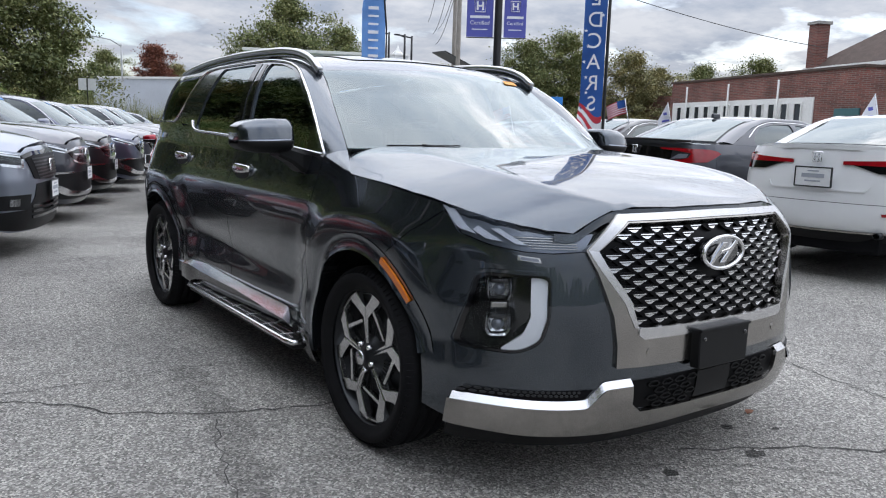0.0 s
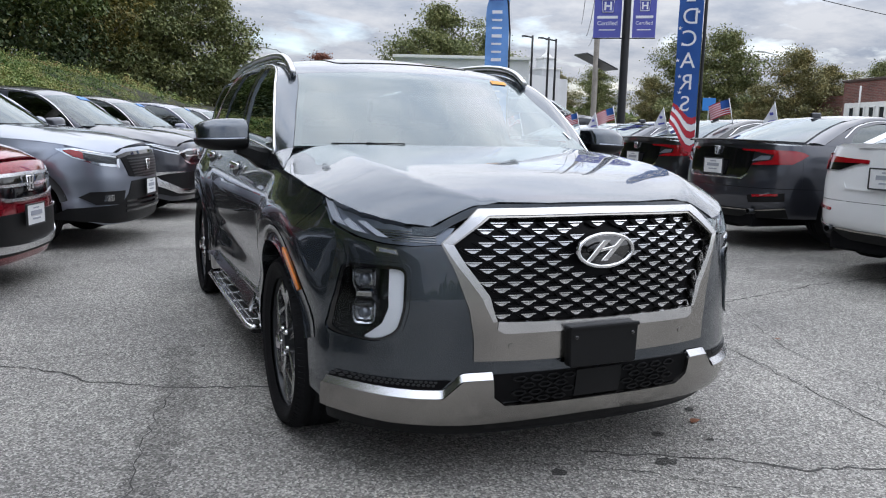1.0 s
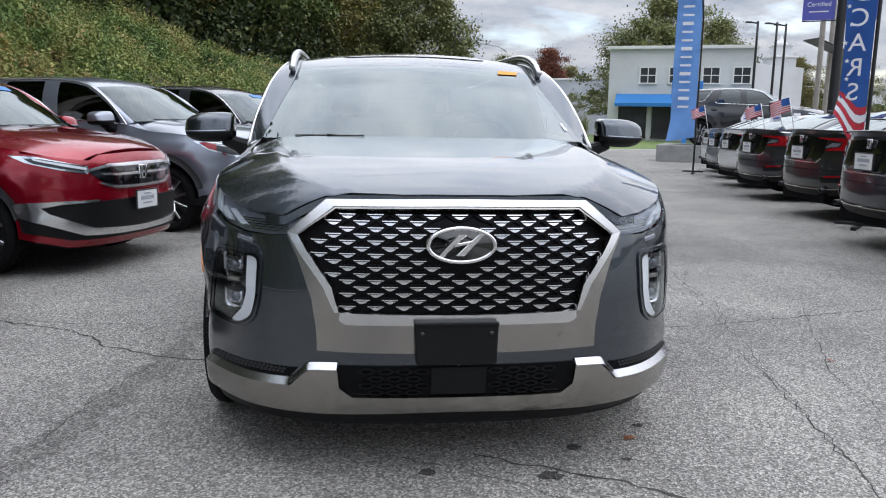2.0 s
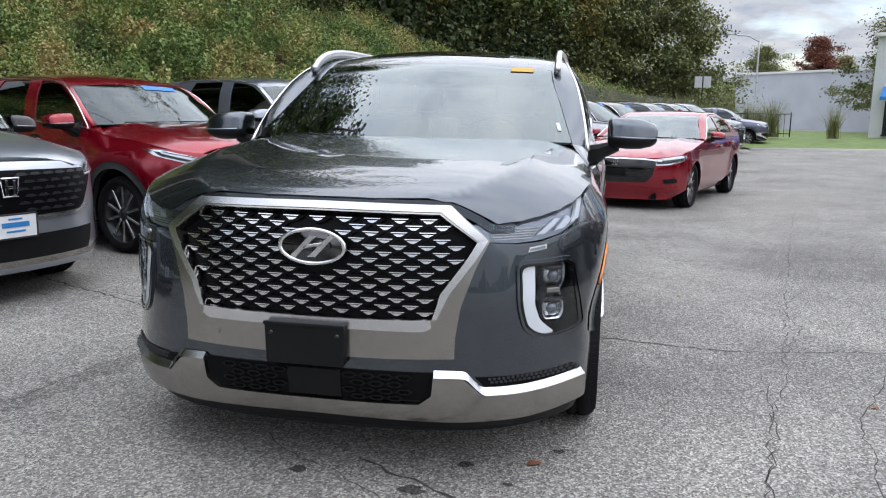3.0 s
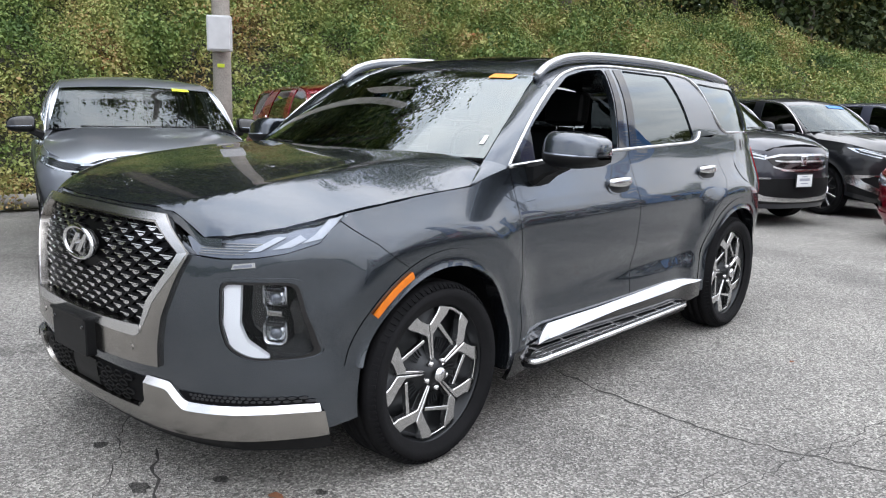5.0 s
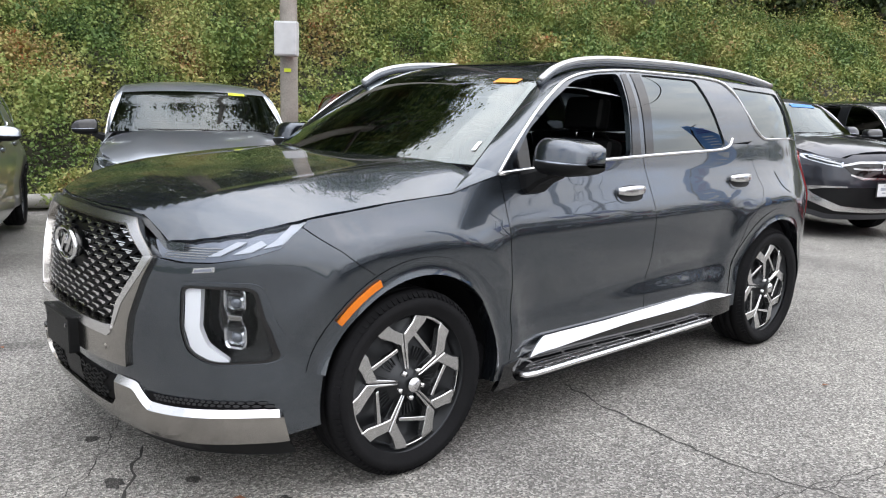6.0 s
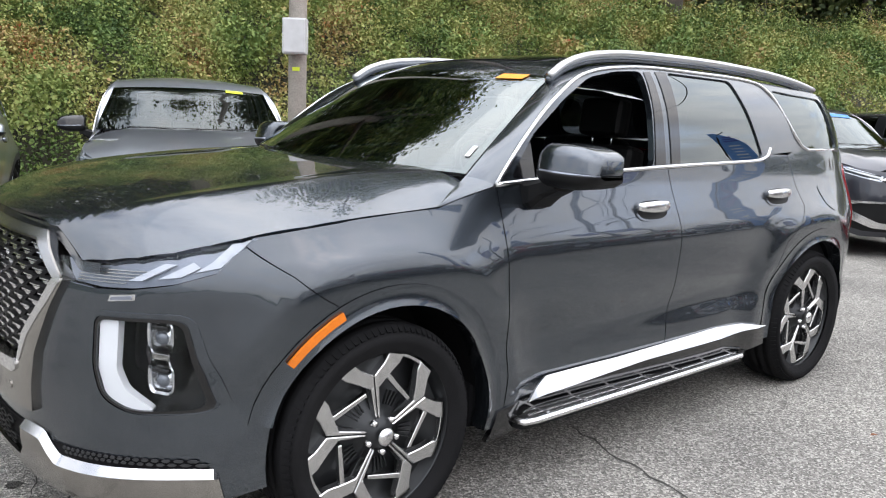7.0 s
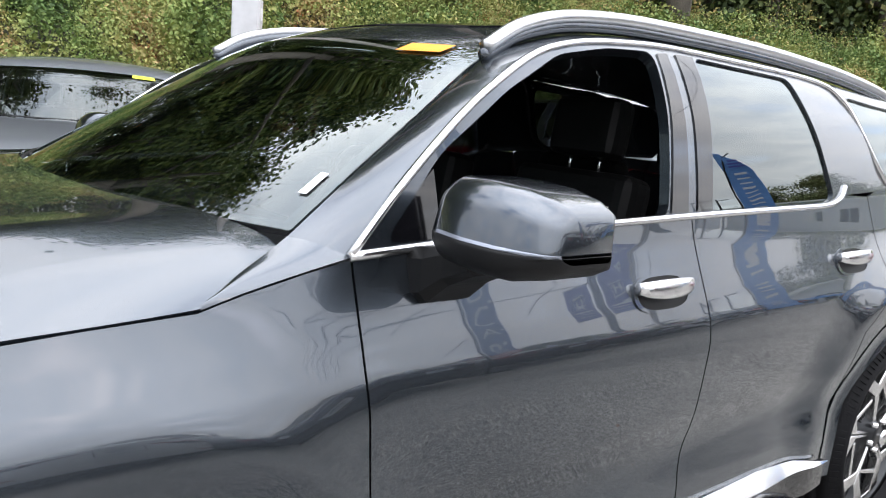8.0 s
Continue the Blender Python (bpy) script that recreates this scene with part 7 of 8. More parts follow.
def tree_mesh(name, label, seed, height, spread_r, leaf, count, mat, low=0.3):
    """Tapered trunk, limbs, and a crown of leaf clumps with gaps."""
    rng = np.random.RandomState(seed)
    t = thing(name, label, "tree")
    lean = rng.uniform(-0.06, 0.06, 2)
    line = [(lean[0] * z, lean[1] * z, z) for z in [height * k / 8 for k in range(8)]]
    shapes = [tube("stem", line, [height * 0.022 * (1 - 0.11 * k) for k in range(8)], 9)]
    tips = []
    for k in range(9):
        z0 = height * rng.uniform(low, 0.8)
        ang = 2.4 * k + rng.uniform(-0.4, 0.4)
        reach = spread_r * rng.uniform(0.55, 1.0) * (1.15 - 0.5 * z0 / height)
        end = (lean[0] * z0 + reach * math.cos(ang), lean[1] * z0 + reach * math.sin(ang), z0 + height * rng.uniform(0.08, 0.2))
        mid = (lean[0] * z0 + 0.5 * reach * math.cos(ang), lean[1] * z0 + 0.5 * reach * math.sin(ang), z0 + height * 0.05)
        shapes.append(tube("limb", [(lean[0] * z0, lean[1] * z0, z0), mid, end], [height * 0.01, height * 0.006, height * 0.002], 6))
        tips += [end, mid]
    part("trunk", join("trunk", shapes), M["bark"], t)
    clumps = list(tips)
    for q in rng.uniform(low + 0.05, 1.0, 95):
        w = spread_r * 0.5 * (1.25 - q)
        clumps.append((rng.normal(0, w), rng.normal(0, w), height * q))
    pts = []
    per = count // len(clumps)
    for c in clumps:
        r = spread_r * rng.uniform(0.1, 0.27)
        q = rng.normal(size=(per, 3)) * r * 0.62
        q[:, 2] *= 0.55
        pts.append(q + np.array(c))
    pts = np.concatenate(pts)
    part("crown", leaf_mesh("crown", pts, rng.uniform(leaf * 0.6, leaf * 1.3, len(pts)), seed + 1), mat, t)
    return t


TREES = [tree_mesh("tree", "tall dark green tree on the wooded bank", 11, 12.0, 3.8, 0.15, 26000, M["darkleaf"], 0.28),
         tree_mesh("tree", "tall tree with dense green crown", 23, 10.5, 3.4, 0.145, 23000, M["greenleaf"], 0.25),
         tree_mesh("tree", "tree with leaves turning yellow", 37, 8.5, 3.0, 0.13, 18000, M["goldleaf"], 0.25)]
FIRST = [(-19.5, 12.0), (-18.6, 18.5), (-18.2, 27.0)]
for t, (n, a) in zip(TREES, FIRST):
    p = NX * n + AX * a
    t.matrix_world = pose(p.x, p.y, bank_z(a, FOOT - n) - 0.2)
# tall trees that reach out over the parked row
TALL = tree_mesh("tree", "tall spreading tree that overhangs the parked cars", 71, 16.0, 5.4, 0.15, 13000, M["greenleaf"], 0.42)
for k, (n, a) in enumerate([(-15.0, 6.5), (-15.6, 0.0), (-15.2, -6.5), (-15.8, 13.0)]):
    p = NX * n + AX * a
    m = pose(p.x, p.y, bank_z(a, FOOT - n) - 0.2, 0, 0, 70 * k)
    if k:
        copy_thing(TALL, m)
    else:
        TALL.matrix_world = m
rs = random.Random(8)
WOODS = []
for a in range(-30, 48, 4):
    for row in range(3):
        if row == 2 and a < 8:
            continue
        WOODS.append((-18.5 - 4.5 * row - rs.uniform(0, 3.0), a + rs.uniform(-1.5, 1.5)))
for n, a in WOODS:
    src = rs.choice([0, 0, 0, 1, 1, 2])
    k = rs.uniform(0.95, 1.3) * (1.25 if a < 2 else 1.0 if a < 5 else 0.72 if a < 28 else 0.9)
    p = NX * n + AX * a
    copy_thing(TREES[src], pose(p.x, p.y, bank_z(a, FOOT - n) - 0.2, 0, 0, rs.uniform(0, 360)) @ Matrix.Scale(k, 4))
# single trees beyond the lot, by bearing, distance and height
BROAD = tree_mesh("tree", "broad leafy green tree beyond the roofs", 51, 10.0, 4.2, 0.125, 30000, M["hazeleaf"], 0.2)
FAR = [(23.5, 62, 10.6, 1.0), (26.9, 61, 8.6, 0.0), (20.9, 66, 8.4, 0.0), (38.4, 64, 5.6, 1.0), (40.4, 66, 8.6, 0.0), (43.0, 64, 9.0, 0.0), (45.2, 62, 5.0, 1.0), (47.6, 64, 7.6, 1.0), (49.6, 66, 6.6, 1.0),
       (52.4, 78, 7.8, 0.0), (54.3, 82, 7.0, 0.0), (56.2, 76, 8.2, 0.0), (58.2, 80, 7.0, 0.0), (31.5, 90, 8.0, 1.0), (34.5, 95, 8.6, 0.0), (63.5, 70, 9.0, 0.0), (67, 60, 8.0, 0.0), (16.2, 150, 11.0, 1.0), (11.8, 120, 10.5, 0.0), (7.4, 60, 10.5, 0.0), (3.6, 60, 13.5, 0.0), (1.0, 58, 13.0, 0.0)]
first_far = True
for az, dist, tall, gold in FAR:
    m = pose(-1.8 + dist * math.sin(radians(az)), -3.0 + dist * math.cos(radians(az)), -0.2, 0, 0, rs.uniform(0, 360)) @ Matrix.Scale(tall / 10.0, 4)
    if first_far:
        BROAD.matrix_world, first_far = m, False
        continue
    t = copy_thing(BROAD, m)
    t.scale = (tall / 10.0,) * 3
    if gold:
        recolour(tagged(t, "broad tree with olive leaves turning yellow"), M["hazeleaf"], M["hazegold"])
rust = copy_thing(TREES[2], pose(34, 133, -0.2, 0, 0, 40) @ Matrix.Scale(1.55, 4))
recolour(tagged(rust, "round tree with rust-red autumn leaves"), M["goldleaf"], M["rustleaf"])
# far woods that close the horizon
rng = np.random.RandomState(17)
ang = rng.uniform(0, 2 * math.pi, 60000)
rad = 150 + 25 * rng.rand(60000)
low = lambda q: 0.45 if math.cos(q + 0.35) > 0.75 else 1.0
hgt = np.array([low(q) * 6.5 + 3.5 * noise.noise(Vector((math.cos(q) * 9, math.sin(q) * 9, 0))) + 2.0 * noise.noise(Vector((math.cos(q) * 40, math.sin(q) * 40, 2))) for q in ang])
pos = np.stack([rad * np.cos(ang), rad * np.sin(ang), hgt * rng.rand(60000) ** 0.7], axis=1)
tagged(part("distant_woods", leaf_mesh("distant_woods", pos, rng.uniform(0.6, 1.5, 60000), 3), M["greenleaf"]), "distant line of green woods round the place", "woods", kind="stuff")


def tuft(x, y, z, seed, h=1.5, count=260):
    """A clump of arching tall grass."""
    rng = random.Random(seed)
    verts, faces = [], []
    for _ in range(count):
        a, lean, hh = rng.uniform(0, 6.283), rng.uniform(0.1, 0.6), h * rng.uniform(0.6, 1.1)
        bx, by, w = rng.gauss(0, 0.12), rng.gauss(0, 0.12), 0.012
        k = len(verts)
        for u in (0, 0.4, 0.75, 1.0):
            px, py, pz = bx + math.cos(a) * lean * h * u * u, by + math.sin(a) * lean * h * u * u, hh * (u - 0.25 * lean * u * u)
            ww = w * (1 - 0.8 * u)
            verts += [(px - math.sin(a) * ww, py + math.cos(a) * ww, pz), (px + math.sin(a) * ww, py - math.cos(a) * ww, pz)]
        faces += [(k + 2 * i, k + 2 * i + 1, k + 2 * i + 3, k + 2 * i + 2) for i in range(3)]
    ob = part("grass_clump", make_mesh("grass_clump", verts, faces, False), M["reed"])
    ob.matrix_world = pose(x, y, z)
    return tagged(ob, "pale arching clump of tall ornamental grass", "grass", group="grass clumps by the fence")


first = tuft(3.6, 33.0, 0.5, 1, 1.7)
for i, (x, y, k) in enumerate([(2.2, 32.5, 1.0), (0.6, 32.2, 0.9), (-1.0, 31.5, 1.0), (5.2, 34.0, 1.1), (6.6, 35.0, 1.2), (7.6, 35.6, 1.0), (9.0, 37.0, 1.1), (-2.6, 31.0, 0.9), (8.3, 36.4, 0.9), (4.4, 33.4, 1.2), (11.5, 36.0, 0.9)]):
    copy_thing(first, pose(x, y, 0.25, 0, 0, 57 * i) @ Matrix.Scale(k, 4))

# ---- poles, banners, buildings ----
M["oldwood"] = material("weathered_pole_wood", (0.29, 0.265, 0.235), 0.85, grain=0.2, scale=4, fine=0.25, fine_scale=60, bump=0.4, bump_scale=40)
M["darkpole"] = material("dark_painted_steel", (0.012, 0.012, 0.014), 0.45, grain=0.15)
M["boxgrey"] = material("grey_meter_box", (0.5, 0.51, 0.52), 0.55, grain=0.08, scale=8)
def brick_mat():
    """Weathered brown-red brick in running bond."""
    m = material("red_brick", (0.2, 0.08, 0.06), 0.9, bump=0.2, bump_scale=20)
    n, l = m.node_tree.nodes, m.node_tree.links
    tc = n.new("ShaderNodeTexCoord")
    sp = n.new("ShaderNodeSeparateXYZ")
    l.new(tc.outputs["Object"], sp.inputs[0])
    along = n.new("ShaderNodeMath")
    along.operation = "SUBTRACT"
    l.new(sp.outputs["X"], along.inputs[0])
    l.new(sp.outputs["Y"], along.inputs[1])
    co = n.new("ShaderNodeCombineXYZ")
    l.new(along.outputs[0], co.inputs["X"])
    l.new(sp.outputs["Z"], co.inputs["Y"])
    t = n.new("ShaderNodeTexBrick")
    t.inputs["Color1"].default_value = (0.21, 0.075, 0.058, 1)
    t.inputs["Color2"].default_value = (0.12, 0.05, 0.042, 1)
    t.inputs["Mortar"].default_value = (0.2, 0.16, 0.14, 1)
    t.inputs["Scale"].default_value = 1.0
    t.inputs["Mortar Size"].default_value = 0.012
    t.inputs["Brick Width"].default_value = 0.3
    t.inputs["Row Height"].default_value = 0.1
    l.new(co.outputs[0], t.inputs["Vector"])
    w = n.new("ShaderNodeTexNoise")
    w.inputs["Scale"].default_value, w.inputs["Detail"].default_value = 0.7, 6
    l.new(tc.outputs["Object"], w.inputs["Vector"])
    r = n.new("ShaderNodeMapRange")
    r.inputs["From Min"].default_value, r.inputs["From Max"].default_value = 0.3, 0.7
    r.inputs["To Min"].default_value, r.inputs["To Max"].default_value = 0.7, 1.25
    l.new(w.outputs["Fac"], r.inputs["Value"])
    sc = n.new("ShaderNodeVectorMath")
    sc.operation = "SCALE"
    l.new(t.outputs["Color"], sc.inputs[0])
    l.new(r.outputs["Result"], sc.inputs["Scale"])
    l.new(sc.outputs[0], n["Principled BSDF"].inputs["Base Color"])
    return m


M["brick"] = brick_mat()
M["stucco"] = material("pale_stucco", (0.62, 0.63, 0.64), 0.85, grain=0.1, scale=0.6, fine=0.08, fine_scale=20)
M["greywall"] = material("grey_blue_stucco", (0.5, 0.53, 0.58), 0.85, grain=0.1, scale=0.5, fine=0.08, fine_scale=20)
M["shingle"] = material("brown_shingles", (0.075, 0.052, 0.042), 0.9, grain=0.25, scale=2, fine=0.25, fine_scale=20)
M["trimwhite"] = material("white_trim", (0.72, 0.72, 0.7), 0.7, grain=0.08)
M["winglass"] = material("dark_window_glass", (0.03, 0.035, 0.04), 0.08, grain=0.2, scale=1)
M["awning"] = material("blue_awning", (0.03, 0.19, 0.5), 0.6, grain=0.1)
M["signblue"] = material("blue_sign_panel", (0.04, 0.22, 0.62), 0.4, grain=0.06)
M["violet"] = material("violet_blue_banner_cloth", (0.1, 0.11, 0.42), 0.75, grain=0.08, scale=4)
M["skycloth"] = material("light_blue_flag_cloth", (0.16, 0.34, 0.72), 0.7, grain=0.1, scale=3)
M["bluecloth"] = material("blue_flag_cloth", (0.025, 0.1, 0.36), 0.7, grain=0.15, scale=3)
M["redcloth"] = material("red_flag_cloth", (0.5, 0.03, 0.05), 0.7, grain=0.1, scale=5)
M["whitecloth"] = material("white_flag_cloth", (0.78, 0.79, 0.82), 0.7, grain=0.05, scale=5)
M["rustwall"] = material("brown_timber_wall", (0.3, 0.17, 0.12), 0.9, grain=0.2, scale=1.5, fine=0.2, fine_scale=20)
M["blackiron"] = material("black_iron", (0.01, 0.01, 0.011), 0.5, grain=0.1)
M["wire"] = material("black_cable", (0.012, 0.012, 0.013), 0.6, grain=0.1)


def pole(name, label, x, y, h, r, mat, category="pole", z=None):
    t = thing(name, label, category, pose(x, y, (ground_z(x, y) if z is None else z) - 0.05))
    part("shaft", tube("shaft", [(0, 0, h * k / 6) for k in range(7)], [r * (1 - 0.04 * k) for k in range(7)], 14), mat, t)
    return t


meter_pole = pole("utility_pole", "weathered wooden utility pole with a grey meter box", -7.05, 4.15, 9.0, 0.135, M["oldwood"], z=0.0)
face = Matrix.Rotation(radians(52), 4, "Z")
mb = part("meter_box", box("meter_box", (0.33, 0.2, 0.48), (0, -0.22, 2.4), 0.02), M["boxgrey"], meter_pole, "grey steel meter box")
mb.matrix_basis = face
part("box_door", box("box_door", (0.29, 0.02, 0.44), (0, -0.325, 2.4), 0.01), M["boxgrey"], mb)
part("box_label", box("box_label", (0.004, 0.1, 0.14), (0.167, -0.22, 2.47), 0.001), M["whitepaper"], mb)
part("pole_tag", box("pole_tag", (0.1, 0.006, 0.05), (0.0, -0.14, 1.97), 0.001), M["sticker_yellow"], meter_pole).matrix_basis = face

# dark light pole with a pair of banners
CAM_MID = Vector((-1.9, -3.1, 0))


def facing(x, y):
    """Turn about z by which a flat thing at (x, y) shows its -y face to the aisle."""
    d = CAM_MID - Vector((x, y, 0))
    return math.degrees(math.atan2(d.x, -d.y))


sign_pole = pole("street_lamp", "dark steel lamp pole with a pair of violet-blue banners", 11.3, 14.5, 8.0, 0.12, M["darkpole"])
sign_pole.rotation_mode = "XYZ"
sign_pole.matrix_world = pose(11.3, 14.5, 0, 0, 0, facing(11.3, 14.5))


def words(text, size, mat, parent, m, name="lettering", mirror=False):
    cu = bpy.data.curves.new(name, "FONT")
    cu.body, cu.size, cu.align_x, cu.align_y, cu.extrude = text, size, "CENTER", "CENTER", 0.002
    tmp = new(name, cu)
    bpy.context.view_layer.update()
    me = bpy.data.meshes.new_from_object(tmp.evaluated_get(bpy.context.evaluated_depsgraph_get()))
    bpy.data.objects.remove(tmp)
    if mirror:
        me.transform(Matrix.Diagonal((-1, 1, 1, 1)))
        me.flip_normals()
    me.materials.clear()
    ob = part(name, me, mat, parent)
    ob.matrix_basis = m
    return ob


def emblem(parent, x, y, z, s, mat):
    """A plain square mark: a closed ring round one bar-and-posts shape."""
    ring = [(x - s / 2, y, z + s / 2), (x + s / 2, y, z + s / 2), (x + s * 0.42, y, z - s / 2), (x - s * 0.42, y, z - s / 2), (x - s / 2, y, z + s / 2), (x + s * 0.45, y, z + s / 2)]
    part("emblem_ring", tube("emblem_ring", ring, s * 0.05, 6), mat, parent)
    a, b, c, t = s * 0.31, s * 0.15, s * 0.35, s * 0.07
    shape = [(-a, -c), (-b, -c), (-b, -t), (b, -t), (b, -c), (a, -c), (a, c), (b, c), (b, t), (-b, t), (-b, c), (-a, c)]
    return part("emblem", plate("emblem", [(x + u, z + v) for u, v in shape], 0.008, Matrix.Translation((0, y - 0.004, 0))), mat, parent)


for sx, w in ((-0.5, 0.72), (0.46, 0.6)):
    ban = part("banner", box("banner", (w, 0.012, 1.2), (sx, 0, 4.4), 0.003), M["violet"], sign_pole, "violet-blue cloth banner with white print")
    emblem(ban, sx, -0.012, 4.62, 0.32 * w / 0.72, M["whitecloth"])
    part("print_bar", box("print_bar", (w * 0.75, 0.006, 0.07), (sx, -0.01, 4.33), 0.001), M["whitecloth"], ban)
    words("Certified", 0.15 * w / 0.72, M["whitecloth"], ban, pose(sx, -0.012, 4.17, 90, 0, 0))
    part("print_bar", box("print_bar", (w * 0.6, 0.006, 0.025), (sx, -0.01, 4.0), 0.001), M["whitecloth"], ban)
    for z in (5.02, 3.78):
        part("banner_arm", tube("banner_arm", [(0, 0, z), (sx + math.copysign(w / 2, sx), 0, z)], 0.015, 6), M["darkpole"], sign_pole)


def feather(label, x, y, z0, z1, width, cloth, stripes, text, turn, mirror):
    """A tall feather flag on a bowed pole."""
    t = thing("feather_flag", label, "flag", pose(x, y, ground_z(x, y), 0, 0, turn))
    line = [(0.0, 0.0, (z1 + 0.15) * k / 10) for k in range(8)] + [(-0.06, 0, z1 * 0.86), (-0.2, 0, z1 * 0.97), (-0.42, 0, z1 + 0.02)]
    part("flag_pole", tube("flag_pole", line, 0.022, 8), M["blackiron"], t)
    base = part("flag_base", box("flag_base", (0.5, 0.06, 0.04), (0, 0, 0.06), 0.01), M["blackiron"], t)
    part("base_bar", box("base_bar", (0.06, 0.5, 0.04), (0, 0, 0.02), 0.01), M["blackiron"], base)
    n, m = 26, 6

    def cloth_mesh(za, zb, lift, name, ua=0.0, ub=1.0):
        verts, faces = [], []
        for i in range(n + 1):
            z = za + (zb - za) * i / n
            w = width * (1.0 if z < z1 * 0.8 else max(0.25, 1 - ((z - z1 * 0.8) / (z1 * 0.2)) ** 2 * 0.75)) * (1 + 0.12 * max(0, 1 - (z - z0) / 0.5))
            for k in range(m + 1):
                u = ua + (ub - ua) * k / m
                ripple = 0.05 * math.sin(z * 3.1 + u * 2.5) * u + 0.03 * math.sin(z * 7 + u * 5) * u
                verts.append((-0.03 - w * u, ripple + lift, z + ((0.34 * u * u - 0.06 * math.sin(u * 6)) if stripes else -0.12 * u) * max(0, 1 - (z - z0) / 0.9)))
        faces = [(i * (m + 1) + k, i * (m + 1) + k + 1, (i + 1) * (m + 1) + k + 1, (i + 1) * (m + 1) + k) for i in range(n) for k in range(m)]
        return make_mesh(name, verts, faces)
    flag = part("flag_cloth", cloth_mesh(z0, z1, 0.0, "flag_cloth"), cloth, t)
    if stripes:
        for i in range(5):
            for s in (-0.006, 0.006):
                part("stripe", cloth_mesh(z0 + 0.09 * i, z0 + 0.09 * (i + 1) - 0.004, s, "stripe"), M["redcloth"] if i % 2 == 0 else M["whitecloth"], flag)
        rr = random.Random(5)
        for i in range(14):
            sx, sz = -0.08 - width * 0.8 * rr.random(), z0 + 0.55 + (z1 - z0 - 0.8) * i / 14
            star = [(sx + (0.03 if k % 2 == 0 else 0.012) * math.sin(math.pi * k / 5), sz + (0.03 if k % 2 == 0 else 0.012) * math.cos(math.pi * k / 5)) for k in range(10)]
            part("star", plate("star", star, 0.004, Matrix.Translation((0, -0.075, 0))), M["whitecloth"], flag)
    for k, ch in enumerate(text):
        words(ch, 0.29, M["whitecloth"], flag, pose(-0.03 - width * 0.5, -0.072, z0 + 0.6 + 0.285 * (len(text) - 1 - k), 90, 0, 0), mirror=mirror)
    return t


feather("blue feather flag with white letters and striped foot", 5.72, 5.1, 1.02, 4.75, 0.31, M["bluecloth"], True, "USEDCARS", facing(5.72, 5.1), True)
pale = feather("light blue feather flag with white print", 8.15, 15.15, 0.9, 5.2, 0.6, M["skycloth"], False, "", facing(8.15, 15.15), False)
for i in range(14):
    part("print_bar", box("print_bar", (0.26, 0.01, 0.05 + 0.03 * (i % 3 == 0)), (-0.34, -0.08, 4.25 - 0.2 * i), 0.002), M["whitecloth"], pale)
for i, w in enumerate((0.2, 0.3, 0.34)):
    part("print_bar", box("print_bar", (w, 0.01, 0.07), (-0.36, -0.08, 4.85 - 0.14 * i), 0.002), M["violet"], pale)


def car_flag(x, y, z, us, turn, lean=0.0):
    """A small flag on a stick clipped to a car window."""
    t = thing("small_flag", "small striped flag on a white stick" if us else "small white pennant on a stick", "flag", pose(x, y, z, 0, lean, turn) @ Matrix.Scale(0.8, 4), group="small flags on the car windows")
    part("stick", tube("stick", [(0, 0, -0.3), (0, 0, 0.36)], 0.008, 6), M["whitecloth"], t)

    def cloth(za, zb, xa, xb, lift=0.0):
        verts, faces = [], []
        for i in range(2):
            for k in range(9):
                u = xa + (xb - xa) * k / 8
                verts.append((-0.01 - u, 0.025 * math.sin(u * 16) + lift, za + (zb - za) * i - 0.5 * u * u))
        return make_mesh("cloth", verts, [(k, k + 1, 9 + k + 1, 9 + k) for k in range(8)])
    if us:
        base = part("flag_cloth", cloth(0.08, 0.34, 0.0, 0.36), M["whitecloth"], t)
        for i in range(7):
            for s in (-0.004, 0.004):
                part("stripe", cloth(0.08 + 0.04 * i, 0.08 + 0.04 * i + 0.02, 0.0, 0.36, s), M["redcloth"], base)
        for s in (-0.008, 0.008):
            part("canton", cloth(0.2, 0.34, 0.0, 0.15, s), M["bluecloth"], base)
    else:
        verts, faces = [], []
        for k in range(9):
            u = 0.22 * k / 8
            verts += [(-0.01 - u, 0.02 * math.sin(u * 18), 0.34 - 1.3 * u), (-0.01 - u, 0.02 * math.sin(u * 18), -0.06 + 0.12 * u)]
        base = part("flag_cloth", make_mesh("cloth", verts, [(2 * k, 2 * k + 1, 2 * k + 3, 2 * k + 2) for k in range(8)]), M["whitecloth"], t)
        part("print_bar", box("print_bar", (0.13, 0.006, 0.035), (-0.09, -0.022, 0.03), 0.001), M["violet"], base)
        part("print_bar", box("print_bar", (0.06, 0.006, 0.05), (-0.08, -0.022, 0.16), 0.001), M["violet"], base)
    return t


for x, y, z, us in [(6.78, 5.6, 1.55, True), (7.05, 5.0, 1.5, False), (6.4, 7.9, 1.45, True), (6.9, 7.2, 1.45, False), (7.3, 10.4, 1.4, True), (7.4, 13.0, 1.4, True), (6.6, 1.75, 1.55, False), (7.2, 9.6, 1.4, False), (8.2, 12.6, 1.4, False)]:
    car_flag(x, y, z, us, facing(x, y), -12)


def wall_block(parent, name, p0, p1, h, depth, mat, z=0.0, label=""):
    """A wall slab from p0 to p1 with the given depth behind it."""
    d = Vector((p1[0] - p0[0], p1[1] - p0[1], 0))
    m = Matrix.Translation((p0[0], p0[1], z)) @ Matrix.Rotation(math.atan2(d.y, d.x), 4, "Z")
    me = box(name, (d.length, depth, h), (d.length / 2, depth / 2, h / 2), 0.0)
    me.transform(m)
    return part(name, me, mat, parent, label), m, d.length


